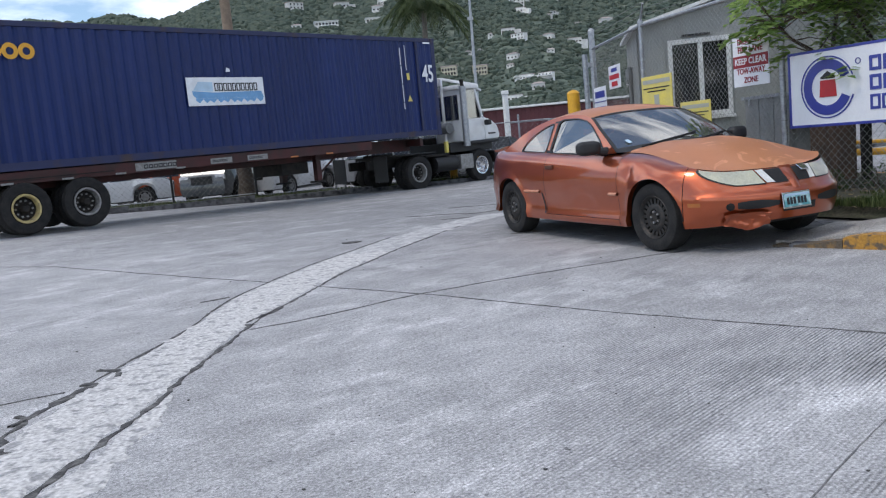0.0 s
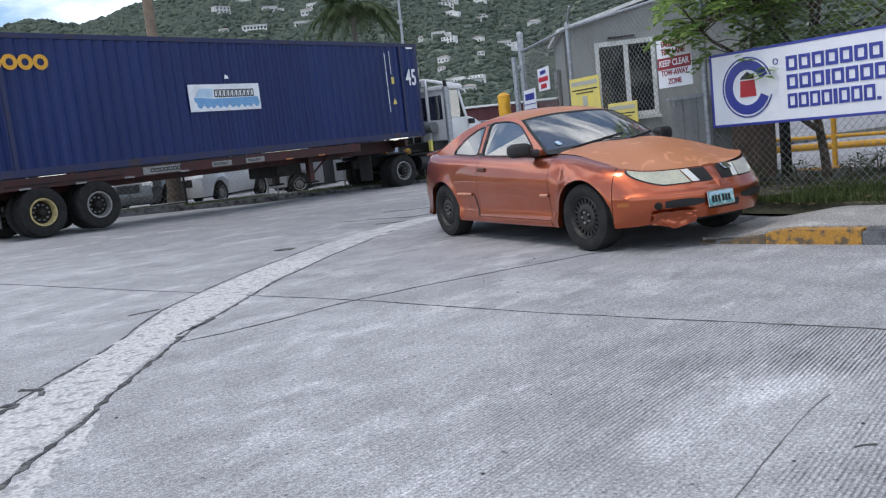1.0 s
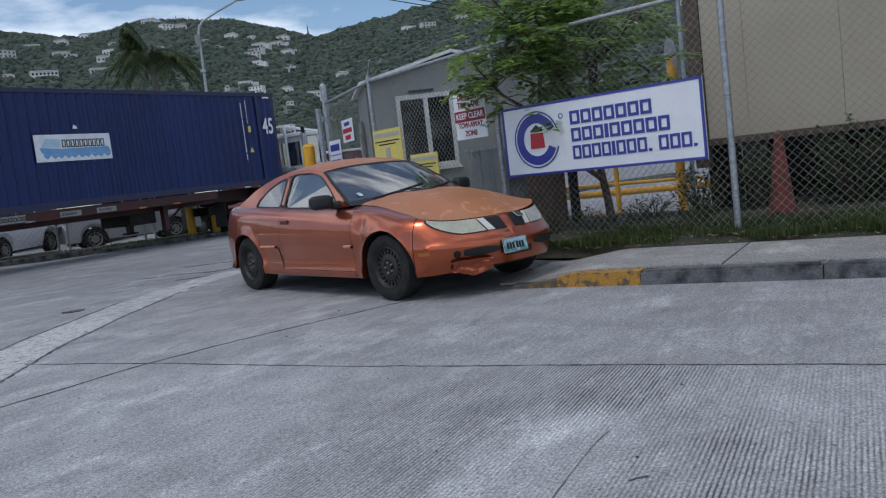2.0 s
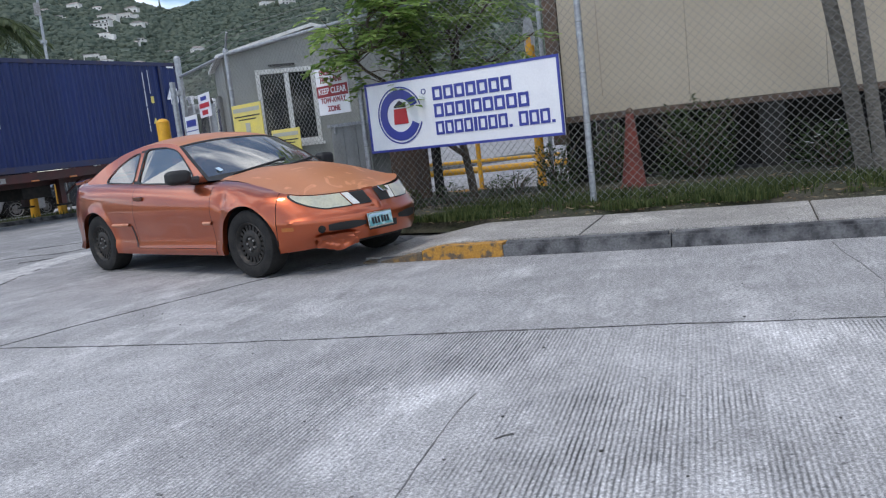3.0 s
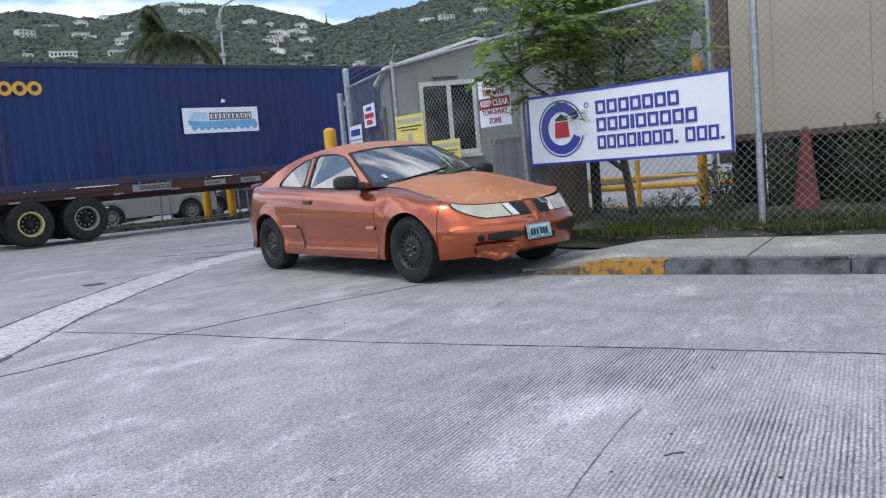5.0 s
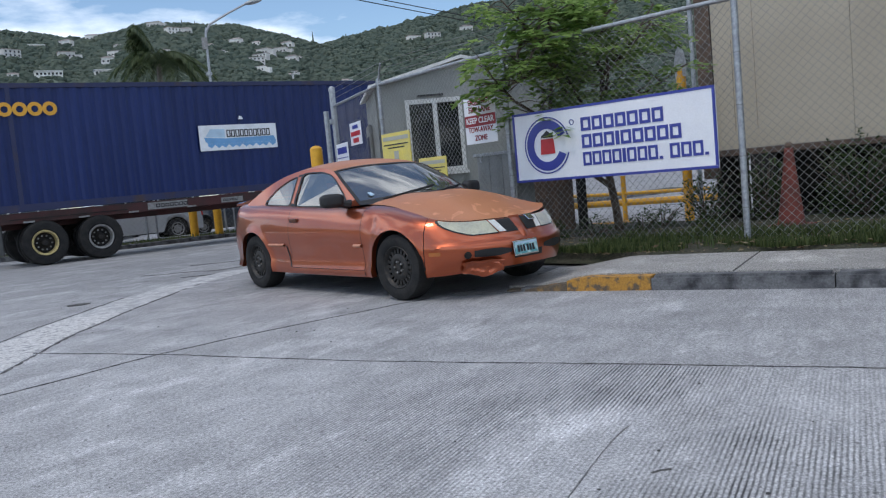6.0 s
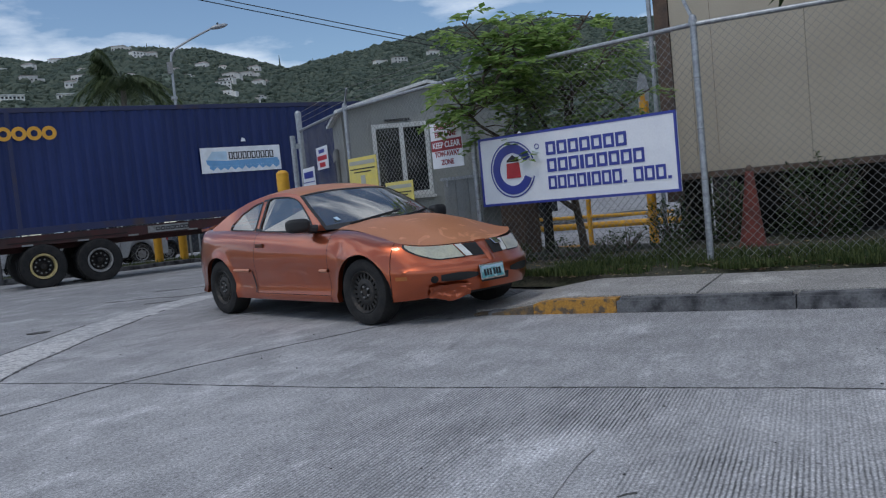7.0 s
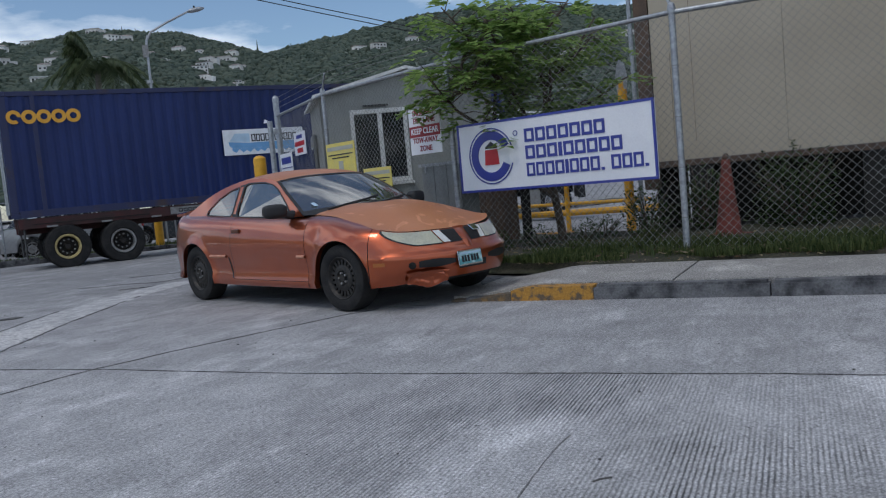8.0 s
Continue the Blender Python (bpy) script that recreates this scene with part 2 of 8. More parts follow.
M = dict(
    concrete=concrete_mat("tined_concrete", (0.37, 0.364, 0.364)),
    footpath=concrete_mat("footpath_concrete", (0.33, 0.315, 0.295), grooves=False),
    kerb=mat("kerb_concrete", (0.15, 0.15, 0.155), 0.9, second=(0.03, 0.03, 0.034), scale=6, low=0.42, high=0.66, grain=0.15, bump=0.6, random_shift=0.12),
    kerb_yellow=mat("worn_yellow_kerb_paint", (0.42, 0.21, 0.035), 0.8, second=(0.12, 0.085, 0.055), scale=16, low=0.48, high=0.62, grain=0.12, bump=0.5),
    # Worn brown stone, its colour also darkened for the shade beside the car.
    kerb_worn_shaded=mat("brown_worn_shaded_kerb", (0.11, 0.085, 0.06), 0.9, second=(0.26, 0.15, 0.05), scale=11, low=0.5, high=0.68, grain=0.15, bump=0.5),
    crack=mat("dirt_filled_crack", (0.055, 0.053, 0.052), 0.95, second=(0.14, 0.135, 0.13), scale=14, low=0.45, high=0.6, grain=0.2, bump=0.5),
    hairline=mat("dusty_hairline_joint", (0.17, 0.167, 0.165), 0.95, second=(0.27, 0.265, 0.26), scale=9, low=0.42, high=0.6, grain=0.2),
    patch=mat("flaking_pale_mortar", (0.52, 0.505, 0.49), 0.9, second=(0.30, 0.295, 0.295), scale=13, low=0.54, high=0.62, grain=0.22, grain_scale=45, bump=0.25, bump_scale=60),
    faint=mat("worn_pale_mortar", (0.50, 0.49, 0.48), 0.9, second=(0.34, 0.335, 0.335), scale=7, low=0.4, high=0.6, grain=0.25, grain_scale=60, bump=0.6),
    soil=mat("dry_verge_soil", (0.055, 0.048, 0.034), 0.95, second=(0.03, 0.035, 0.016), scale=3, grain=0.3, grain_scale=40, bump=1.0, bump_scale=25),
    grass=leaf_mat("verge_grass", (0.03, 0.055, 0.016), (0.12, 0.145, 0.05)),
    litter=leaf_mat("dry_leaf_litter", (0.10, 0.06, 0.03), (0.32, 0.26, 0.16)),
    leaf=leaf_mat("feathery_green_leaves", (0.12, 0.22, 0.05), (0.38, 0.50, 0.17), 0.5, 0.55),
    bush=leaf_mat("dark_shrub_leaves", (0.02, 0.04, 0.015), (0.07, 0.11, 0.035)),
    palm=leaf_mat("palm_fronds", (0.03, 0.055, 0.022), (0.10, 0.125, 0.055)),
    # Hill greens paled and greyed: distance haze is put into these two colours.
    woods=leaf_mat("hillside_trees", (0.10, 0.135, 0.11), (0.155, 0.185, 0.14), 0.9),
    hill=mat("hazed_hillside_scrub", (0.09, 0.12, 0.09), 0.95, second=(0.12, 0.14, 0.10), scale=0.012, low=0.4, high=0.65, grain=0.25, grain_scale=0.08),
    bark=mat("grey_brown_bark", (0.13, 0.10, 0.075), 0.9, second=(0.06, 0.045, 0.035), scale=10, grain=0.2, bump=0.8, bump_scale=30),
    palm_bark=mat("ringed_palm_bark", (0.20, 0.18, 0.155), 0.9, second=(0.10, 0.09, 0.075), scale=12, grain=0.2, bump=0.8, bump_scale=20, stretch_by=(1, 1, 4)),
    galv=mat("galvanised_steel", (0.42, 0.44, 0.46), 0.5, 0.75, second=(0.3, 0.31, 0.33), scale=20, grain=0.08),
    wire=mat("galvanised_wire", (0.30, 0.30, 0.29), 0.6, 0.6, grain=0.05),
    yellow=mat("safety_yellow_paint", (0.72, 0.38, 0.02), 0.45, second=(0.6, 0.3, 0.02), scale=8, grain=0.06),
    white_panel=mat("white_sign_face", (0.8, 0.81, 0.84), 0.4, second=(0.74, 0.75, 0.79), scale=3, grain=0.02),
    sign_blue=mat("sign_blue", (0.035, 0.05, 0.30), 0.4, grain=0.03),
    sign_red=mat("sign_red", (0.50, 0.02, 0.03), 0.4, grain=0.03),
    sign_black=mat("sign_black", (0.015, 0.015, 0.02), 0.45),
    sign_yellow=mat("faded_yellow_sign", (0.72, 0.59, 0.12), 0.5, second=(0.64, 0.54, 0.17), scale=6),
    sign_grey=mat("faded_sign_grey", (0.42, 0.42, 0.36), 0.5),
    maroon_text=mat("maroon_lettering", (0.30, 0.02, 0.03), 0.5),
    hut=mat("grey_green_hut_cladding", (0.33, 0.34, 0.32), 0.7, second=(0.27, 0.28, 0.265), scale=2.5, grain=0.08, bump=0.15, bump_scale=20),
    hut_grey=mat("dull_grey_board", (0.24, 0.25, 0.25), 0.75, second=(0.17, 0.175, 0.175), scale=4, grain=0.1),
    white_paint=mat("white_frame_paint", (0.72, 0.73, 0.72), 0.5, second=(0.62, 0.62, 0.6), scale=8),
    dark_glass=mat("dark_window_glass", (0.012, 0.014, 0.018), 0.08, spec=0.6),
    beige=mat("beige_metal_siding", (0.46, 0.40, 0.31), 0.6, second=(0.42, 0.36, 0.275), scale=1.1, grain=0.03, bump=0.08, bump_scale=12),
    brown_steel=mat("rusty_brown_steel", (0.07, 0.05, 0.04), 0.75, second=(0.12, 0.075, 0.05), scale=7, grain=0.12, bump=0.3),
    # Underfloor shade of the site office put into the colour; also one dark post.
    shade=mat("underfloor_shade_and_post", (0.010, 0.0095, 0.009), 0.9, second=(0.022, 0.02, 0.018), scale=4, grain=0.2),
    cone=mat("weathered_orange_rubber", (0.19, 0.042, 0.028), 0.8, second=(0.12, 0.035, 0.027), scale=9, grain=0.08),
    rubber=mat("tyre_rubber", (0.013, 0.013, 0.014), 0.85, second=(0.024, 0.023, 0.022), spec=0.3, scale=9, grain=0.15, bump=0.3),
    trim=mat("black_plastic", (0.012, 0.012, 0.013), 0.55, grain=0.08),
    black_rim=mat("dull_black_steel_rim", (0.022, 0.021, 0.02), 0.55, 0.3, second=(0.06, 0.045, 0.035), scale=25, low=0.5, high=0.75, grain=0.1),
    rim_yellow=mat("yellowed_cream_rim", (0.52, 0.42, 0.17), 0.55, second=(0.3, 0.24, 0.13), scale=15),
    rim_grey=mat("grey_steel_rim", (0.30, 0.30, 0.30), 0.5, 0.4, second=(0.2, 0.19, 0.18), scale=15),
    chrome=mat("polished_chrome", (0.72, 0.72, 0.74), 0.14, 1.0),
    box_blue=mat("container_blue_paint", (0.005, 0.0155, 0.085), 0.42, second=(0.008, 0.022, 0.112), spec=0.32, scale=0.9, grain=0.05, grain_scale=14, bump=0.06, bump_scale=4, stretch_by=(1, 1, 0.25)),
    box_rust=mat("dark_blue_scuffed_rail", (0.017, 0.023, 0.075), 0.6, second=(0.05, 0.03, 0.03), scale=2.2, low=0.55, high=0.75, grain=0.1),
    chassis=mat("oxide_red_chassis_paint", (0.06, 0.012, 0.012), 0.65, second=(0.03, 0.013, 0.012), scale=3, grain=0.15),
    axle=mat("greasy_black_steel", (0.012, 0.012, 0.012), 0.75, second=(0.028, 0.024, 0.021), spec=0.25, scale=8, grain=0.2),
    cab_white=mat("white_cab_paint", (0.72, 0.73, 0.74), 0.35, second=(0.62, 0.62, 0.62), scale=3, grain=0.03, coat=0.3),
    banner=mat("banner_white", (0.78, 0.80, 0.83), 0.45, grain=0.02),
    banner_blue=mat("banner_blue", (0.16, 0.36, 0.62), 0.45, grain=0.03),
    banner_pale=mat("banner_pale_blue", (0.46, 0.62, 0.76), 0.45, grain=0.03),
    gold=mat("golden_lettering", (0.72, 0.36, 0.03), 0.45, grain=0.05),
    maroon=mat("maroon_sheet_metal", (0.115, 0.03, 0.035), 0.7, second=(0.09, 0.026, 0.03), scale=0.3, grain=0.06),
    house_white=mat("white_house_walls", (0.74, 0.74, 0.72), 0.8, second=(0.62, 0.60, 0.57), scale=0.3, grain=0.05, random_shift=0.22),
    house_cream=mat("cream_stucco", (0.60, 0.54, 0.41), 0.8, second=(0.52, 0.47, 0.36), scale=0.1, grain=0.04),
    roof_red=mat("faded_roof", (0.30, 0.22, 0.20), 0.8, second=(0.42, 0.40, 0.38), scale=0.05, grain=0.1, random_shift=0.35),
    wood_pole=mat("weathered_pole_timber", (0.24, 0.18, 0.13), 0.9, second=(0.15, 0.115, 0.085), scale=3, grain=0.15),
    plate=mat("teal_plate", (0.10, 0.33, 0.36), 0.4, second=(0.42, 0.6, 0.62), scale=14, low=0.45, high=0.6),
    red_lens=mat("red_lens", (0.35, 0.01, 0.01), 0.15, coat=0.6),
    amber=mat("amber_lens", (0.45, 0.14, 0.03), 0.3),
    seat=mat("grey_seat_fabric", (0.05, 0.05, 0.055), 0.9, grain=0.1),
)
M["glass"] = glass_mat("car_glass", (0.72, 0.78, 0.77), 0.24, 3.1, 0.07)
M["pane"] = glass_mat("clear_pane", (0.7, 0.75, 0.76), 0.75)


# ---------------------------------------------------------------- mesh tools
def part(name, bm, material, parent=None, label="", smooth=False, m=None):
    """Links a bmesh as one mesh object."""
    data = bpy.data.meshes.new(name)
    bm.to_mesh(data)
    bm.free()
    data.materials.append(material)
    if smooth:
        data.shade_smooth()
        if hasattr(data, "set_sharp_from_angle"):
            data.set_sharp_from_angle(angle=radians(38))
    ob = new(name, data)
    if m is not None:
        ob.matrix_basis = m
    if parent is not None:
        ob.parent = parent
    if label:
        tagged(ob, label)
    return ob


def thing(name, m, label, category, group="", kind=""):
    ob = new(name)
    ob.empty_display_size = 0.1
    ob.matrix_basis = m
    return tagged(ob, label, category, group, kind)


def box_into(bm, x0, y0, z0, x1, y1, z1, bevel=0.0, m=None):
    r = bmesh.ops.create_cube(bm, size=1.0)
    vs = r["verts"]
    for v in vs:
        v.co = Vector(((x0 + x1) / 2 + v.co.x * (x1 - x0), (y0 + y1) / 2 + v.co.y * (y1 - y0), (z0 + z1) / 2 + v.co.z * (z1 - z0)))
    if bevel:
        es = list({e for v in vs for e in v.link_edges})
        bmesh.ops.bevel(bm, geom=es, offset=bevel, segments=2, affect="EDGES", profile=0.6)
        vs = None
    if m is not None:
        for v in (vs or bm.verts):
            v.co = m @ v.co
    return bm


def box(x0, y0, z0, x1, y1, z1, bevel=0.0, m=None):
    return box_into(bmesh.new(), x0, y0, z0, x1, y1, z1, bevel, m)


def rod_into(bm, a, b, r, sides=8, r2=None, caps=True):
    a, b = Vector(a), Vector(b)
    d = (b - a).normalized()
    u = d.orthogonal().normalized()
    w = d.cross(u)
    rings = []
    for p, rad in ((a, r), (b, r if r2 is None else r2)):
        rings.append([bm.verts.new(p + (u * math.cos(k * math.tau / sides) + w * math.sin(k * math.tau / sides)) * rad) for k in range(sides)])
    for k in range(sides):
        bm.faces.new((rings[0][k], rings[0][(k + 1) % sides], rings[1][(k + 1) % sides], rings[1][k]))
    if caps:
        bm.faces.new(rings[0][::-1])
        bm.faces.new(rings[1])
    return bm


def rod(a, b, r, sides=10, r2=None):
    return rod_into(bmesh.new(), a, b, r, sides, r2)


def tube_into(bm, pts, radii, sides=8):
    """A bent tapering tube along points."""
    pts = [Vector(p) for p in pts]
    rings = []
    for i, p in enumerate(pts):
        d = (pts[min(i + 1, len(pts) - 1)] - pts[max(i - 1, 0)]).normalized()
        u = d.cross(Vector((0.31, 0.77, 0.2))).normalized()
        w = d.cross(u)
        rings.append([bm.verts.new(p + (u * math.cos(k * math.tau / sides) + w * math.sin(k * math.tau / sides)) * radii[i]) for k in range(sides)])
    for a, b in zip(rings, rings[1:]):
        for k in range(sides):
            bm.faces.new((a[k], a[(k + 1) % sides], b[(k + 1) % sides], b[k]))
    bm.faces.new(rings[0][::-1])
    bm.faces.new(rings[-1])
    return bm


def lathe_into(bm, profile, sides=32, m=None):
    """Turns (radius, height along y) round the y axis."""
    rings = []
    for r, y in profile:
        rings.append([bm.verts.new((r * math.cos(k * math.tau / sides), y, r * math.sin(k * math.tau / sides))) for k in range(sides)])
    for a, b in zip(rings, rings[1:]):
        for k in range(sides):
            bm.faces.new((a[k], b[k], b[(k + 1) % sides], a[(k + 1) % sides]))
    if m is not None:
        for ring in rings:
            for v in ring:
                v.co = m @ v.co
    return bm


def lathe(profile, sides=32):
    return lathe_into(bmesh.new(), profile, sides)


def grid_into(bm, fn, nu, nv):
    """A sheet of fn(u, v), u and v from 0 to 1."""
    vs = [[bm.verts.new(fn(i / nu, j / nv)) for j in range(nv + 1)] for i in range(nu + 1)]
    for i in range(nu):
        for j in range(nv):
            bm.faces.new((vs[i][j], vs[i + 1][j], vs[i + 1][j + 1], vs[i][j + 1]))
    return bm


def grid(fn, nu, nv):
    return grid_into(bmesh.new(), fn, nu, nv)


def prism(poly, z0, z1, m=None, bevel=0.0):
    """A flat polygon (x, y) given thickness."""
    bm = bmesh.new()
    lo = [bm.verts.new((x, y, z0)) for x, y in poly]
    hi = [bm.verts.new((x, y, z1)) for x, y in poly]
    n = len(poly)
    for k in range(n):
        bm.faces.new((lo[k], lo[(k + 1) % n], hi[(k + 1) % n], hi[k]))
    bm.faces.new(lo[::-1])
    bm.faces.new(hi)
    if bevel:
        bmesh.ops.bevel(bm, geom=[e for e in bm.edges], offset=bevel, segments=1, affect="EDGES")
    if m is not None:
        bmesh.ops.transform(bm, matrix=m, verts=bm.verts)
    bmesh.ops.recalc_face_normals(bm, faces=bm.faces)
    return bm


def lettering(text, size, material, parent, m, name="lettering", spacing=1.0, wide=1.0):
    """Words in the built-in font as flat raised mesh, centred on the pose m (face towards its +z)."""
    c = bpy.data.curves.new(name, "FONT")
    c.body, c.size, c.extrude, c.align_x, c.align_y, c.space_character = text, size, 0.002, "CENTER", "CENTER", spacing
    c.offset = size * 0.018
    tmp = new("tmp", c)
    data = bpy.data.meshes.new_from_object(tmp.evaluated_get(bpy.context.evaluated_depsgraph_get()))
    bpy.data.objects.remove(tmp)
    data.materials.clear()
    data.materials.append(material)
    ob = new(name, data)
    ob.matrix_basis = m @ Matrix.Diagonal((wide, 1, 1, 1))
    ob.parent = parent
    return ob


def ground_z(x, y):
    """The yard falls a little towards the far road and rises to one side."""
    fall = -0.0147 * (min(max(y, 12), 32) - 12)
    fall -= 0.05 * min(max(x - 7, 0), 6) * min(max((y - 14) / 6, 0), 1)
    return fall + (0.025 * min(max(-x - 4, 0), 8) * min(max((y - 10) / 6, 0), 1))


# ---------------------------------------------------------------- ground, kerb, footpath, verge
def make_ground():
    bm = bmesh.new()
    xs = [-3000, -900, -300, -120, -60] + [-40 + 2.0 * k for k in range(41)] + [60, 120, 300, 900, 3000]
    ys = [-3000, -900, -300, -100, -40, -15, -6] + [-2 + 1.5 * k for k in range(38)] + [80, 150, 300, 900, 3000]
    vs = [[bm.verts.new((x, y, ground_z(x, y))) for y in ys] for x in xs]
    for i in range(len(xs) - 1):
        for j in range(len(ys) - 1):
            bm.faces.new((vs[i][j], vs[i + 1][j], vs[i + 1][j + 1], vs[i][j + 1]))
    tagged(part("ground", bm, M["concrete"]), "grey tined concrete yard with stains and scuffs", "ground", kind="structure")


def ribbon(points, width, lift, seed, wobble=0.4, step=0.12, jitter=0.0):
    """A low uneven strip along a polyline on the ground, with a rim that dips under the surface."""
    rng = random.Random(seed)
    bm = bmesh.new()
    pts = []
    for (x0, y0), (x1, y1) in zip(points, points[1:]):
        k = max(1, int(math.hypot(x1 - x0, y1 - y0) / step))
        pts += [(x0 + (x1 - x0) * i / k, y0 + (y1 - y0) * i / k) for i in range(k)]
    pts.append(points[-1])
    rows = []
    for i, (x, y) in enumerate(pts):
        a, b = pts[max(i - 1, 0)], pts[min(i + 1, len(pts) - 1)]
        d = Vector((b[0] - a[0], b[1] - a[1])).normalized()
        n = Vector((-d.y, d.x))
        o = (noise.noise((x * 1.7, y * 1.7, seed)) * jitter)
        l, r = width * (0.5 + wobble * (rng.random() - 0.5)), width * (0.5 + wobble * (rng.random() - 0.5))
        z = ground_z(x, y)
        rows.append([bm.verts.new((x + n.x * (o + q), y + n.y * (o + q), z + h)) for q, h in ((-l, 0.0), (-l * 0.8, lift), (r * 0.8, lift), (r, 0.0))])
    for a, b in zip(rows, rows[1:]):
        for k in range(3):
            bm.faces.new((a[k], a[k + 1], b[k + 1], b[k]))
    return bm


def make_yard_marks():
    joints = thing("expansion_joints", Matrix(), "dark dirt-filled joints and cracks in the concrete yard", "joint", kind="structure")
    lines = (
        ([(-14.0, 15.2), (-5.32, 10.6), (-0.34, 6.2), (0.9, 4.95), (2.05, 3.95), (3.56, 2.55), (6.5, -0.3)], 0.011, 0.02),
        ([(-1.50, 5.45), (-1.2, 5.6), (-0.34, 6.25), (0.5, 6.65), (1.6, 7.05), (2.4, 7.3)], 0.012, 0.05),
        ([(5.08, 4.09), (4.19, 3.05), (3.6, 2.55)], 0.005, 0.03),
        ([(0.70, 2.02), (0.89, 2.25), (1.11, 2.50), (1.43, 2.85), (1.58, 2.99)], 0.0045, 0.012),
        ([(1.39, 2.50), (1.43, 2.51), (1.47, 2.50)], 0.014, 0.02),
        ([(0.55, 9.6), (0.95, 9.2), (1.5, 8.75)], 0.012, 0.04),
        ([(2.05, 7.15), (2.35, 6.95), (2.6, 6.85)], 0.010, 0.03),
        ([(-1.70, 2.4), (-1.67, 2.83), (-1.63, 3.2), (-1.59, 3.9), (-1.56, 5.04)], 0.034, 0.03),
        ([(-1.56, 5.04), (-1.51, 5.84), (-1.4, 6.5), (-1.13, 7.86), (-0.68, 9.3), (-0.04, 11.04)], 0.024, 0.03),
        ([(-2.05, 2.6), (-2.16, 3.54), (-2.19, 3.92), (-2.12, 4.33)], 0.05, 0.05),
        ([(-2.12, 4.33), (-1.99, 5.89), (-1.99, 6.79), (-1.82, 7.6), (-1.56, 8.63), (-0.92, 10.37)], 0.018, 0.03),
        ([(-1.68, 5.42), (-1.6, 5.62), (-1.54, 5.82), (-1.42, 6.17)], 0.045, 0.05),
        ([(-1.74, 5.8), (-1.6, 5.66), (-1.5, 5.62)], 0.03, 0.05),
        ([(-2.24, 6.76), (-2.12, 6.82), (-2.02, 6.88)], 0.05, 0.02),
        ([(-3.2, 3.75), (-2.7, 4.0), (-2.2, 4.25)], 0.01, 0.04),
    )
    for k, (pts, w, jit) in enumerate(lines):
        part("joint", ribbon(pts, w, 0.004, 3 + k, 1.1, 0.06, jit), M["crack"] if w > 0.006 else M["hairline"], joints)

    rng = random.Random(88)
    for k in range(7):
        x, y = (rng.uniform(-2.2, -2.0), rng.uniform(2.9, 4.5)) if k < 8 else (rng.uniform(-1.72, -1.5), rng.uniform(4.6, 6.2))
        a, d = rng.uniform(0.6, 2.4), rng.uniform(0.06, 0.16)
        pts = [(x, y), (x + d * math.cos(a), y + d * math.sin(a)), (x + d * 1.8 * math.cos(a + 0.6), y + d * 1.8 * math.sin(a + 0.6))]
        part("joint", ribbon(pts, rng.uniform(0.012, 0.045), 0.0085, 120 + k, 1.2, 0.03, 0.03), M["crack"], joints)

    def fill_between(left, right, lift, seed, ragged):
        """A thin crust whose two ragged edges follow two lines over the ground, given as (y, x) tables."""
        lo, hi = left[0][0], left[-1][0]
        bm, rows, n = bmesh.new(), [], int((hi - lo) / 0.05)
        for i in range(n + 1):
            y = lo + (hi - lo) * i / n
            xl = lerp_table(left, y) + ragged * (noise.noise((y * 5, seed, 0)) + 0.6 * noise.noise((y * 17, seed, 4)))
            xr = lerp_table(right, y) + ragged * (noise.noise((y * 5, seed, 8)) + 0.6 * noise.noise((y * 17, seed, 12)))
            rows.append([bm.verts.new((xl + (xr - xl) * f, y, ground_z(xl, y) + h)) for f, h in ((0, 0.0), (0.05, lift), (0.35, lift), (0.65, lift), (0.95, lift), (1, 0.0))])
        for a, b in zip(rows, rows[1:]):
            for k in range(5):
                bm.faces.new((a[k], a[k + 1], b[k + 1], b[k]))
        return bm

    strip = part("mortar_strip", fill_between([(2.4, -2.02), (3.54, -2.10), (4.33, -2.09), (5.89, -1.97), (6.79, -1.96), (7.6, -1.79), (9.0, -1.40)], [(2.4, -1.74), (3.2, -1.66), (3.9, -1.62), (5.04, -1.6), (5.84, -1.55), (6.5, -1.43), (7.86, -1.17), (9.0, -0.80)], 0.007, 21, 0.05), M["patch"])
    tagged(strip, "pale flaking mortar strip along a trench in the yard", "strip", kind="structure")
    side = part("mortar_smear", fill_between([(2.3, -1.66), (3.2, -1.59), (4.0, -1.55)], [(2.3, -1.42), (3.0, -1.44), (3.6, -1.46), (4.0, -1.53)], 0.004, 23, 0.07), M["patch"])
    tagged(side, "smear of pale mortar beside the trench", "strip", kind="structure")
    rim = part("mortar_smear", fill_between([(9.0, -1.39), (10.4, -0.88), (11.2, -0.5), (12.4, 0.3)], [(9.0, -0.81), (10.0, -0.42), (11.0, -0.02), (12.4, 0.9)], 0.005, 25, 0.06), M["faint"])
    tagged(rim, "faint pale mortar trail fading across the yard", "strip", kind="structure")
    lid = thing("manhole_cover", pose(-1.39, 10.21, ground_z(-1.39, 10.21)), "small dark iron drain cover in the yard", "drain cover")
    part("cover_plate", prism([((0.12 + 0.02 * math.sin(a * 2.3)) * math.cos(a * math.tau / 20), 0.09 * math.sin(a * math.tau / 20)) for a in range(20)], 0.002, 0.010, bevel=0.004), M["crack"], lid)
    # loose grit and chips
    rng = random.Random(5)
    bm = bmesh.new()
    for _ in range(260):
        x, y = rng.uniform(-3.5, 6.0), 1.8 + 9 * rng.random() ** 1.3
        if (x - 2.77) * 0.725 + (y - 6.71) * 0.688 > -0.05:
            continue
        s = 0.003 + 0.005 * rng.random() ** 3
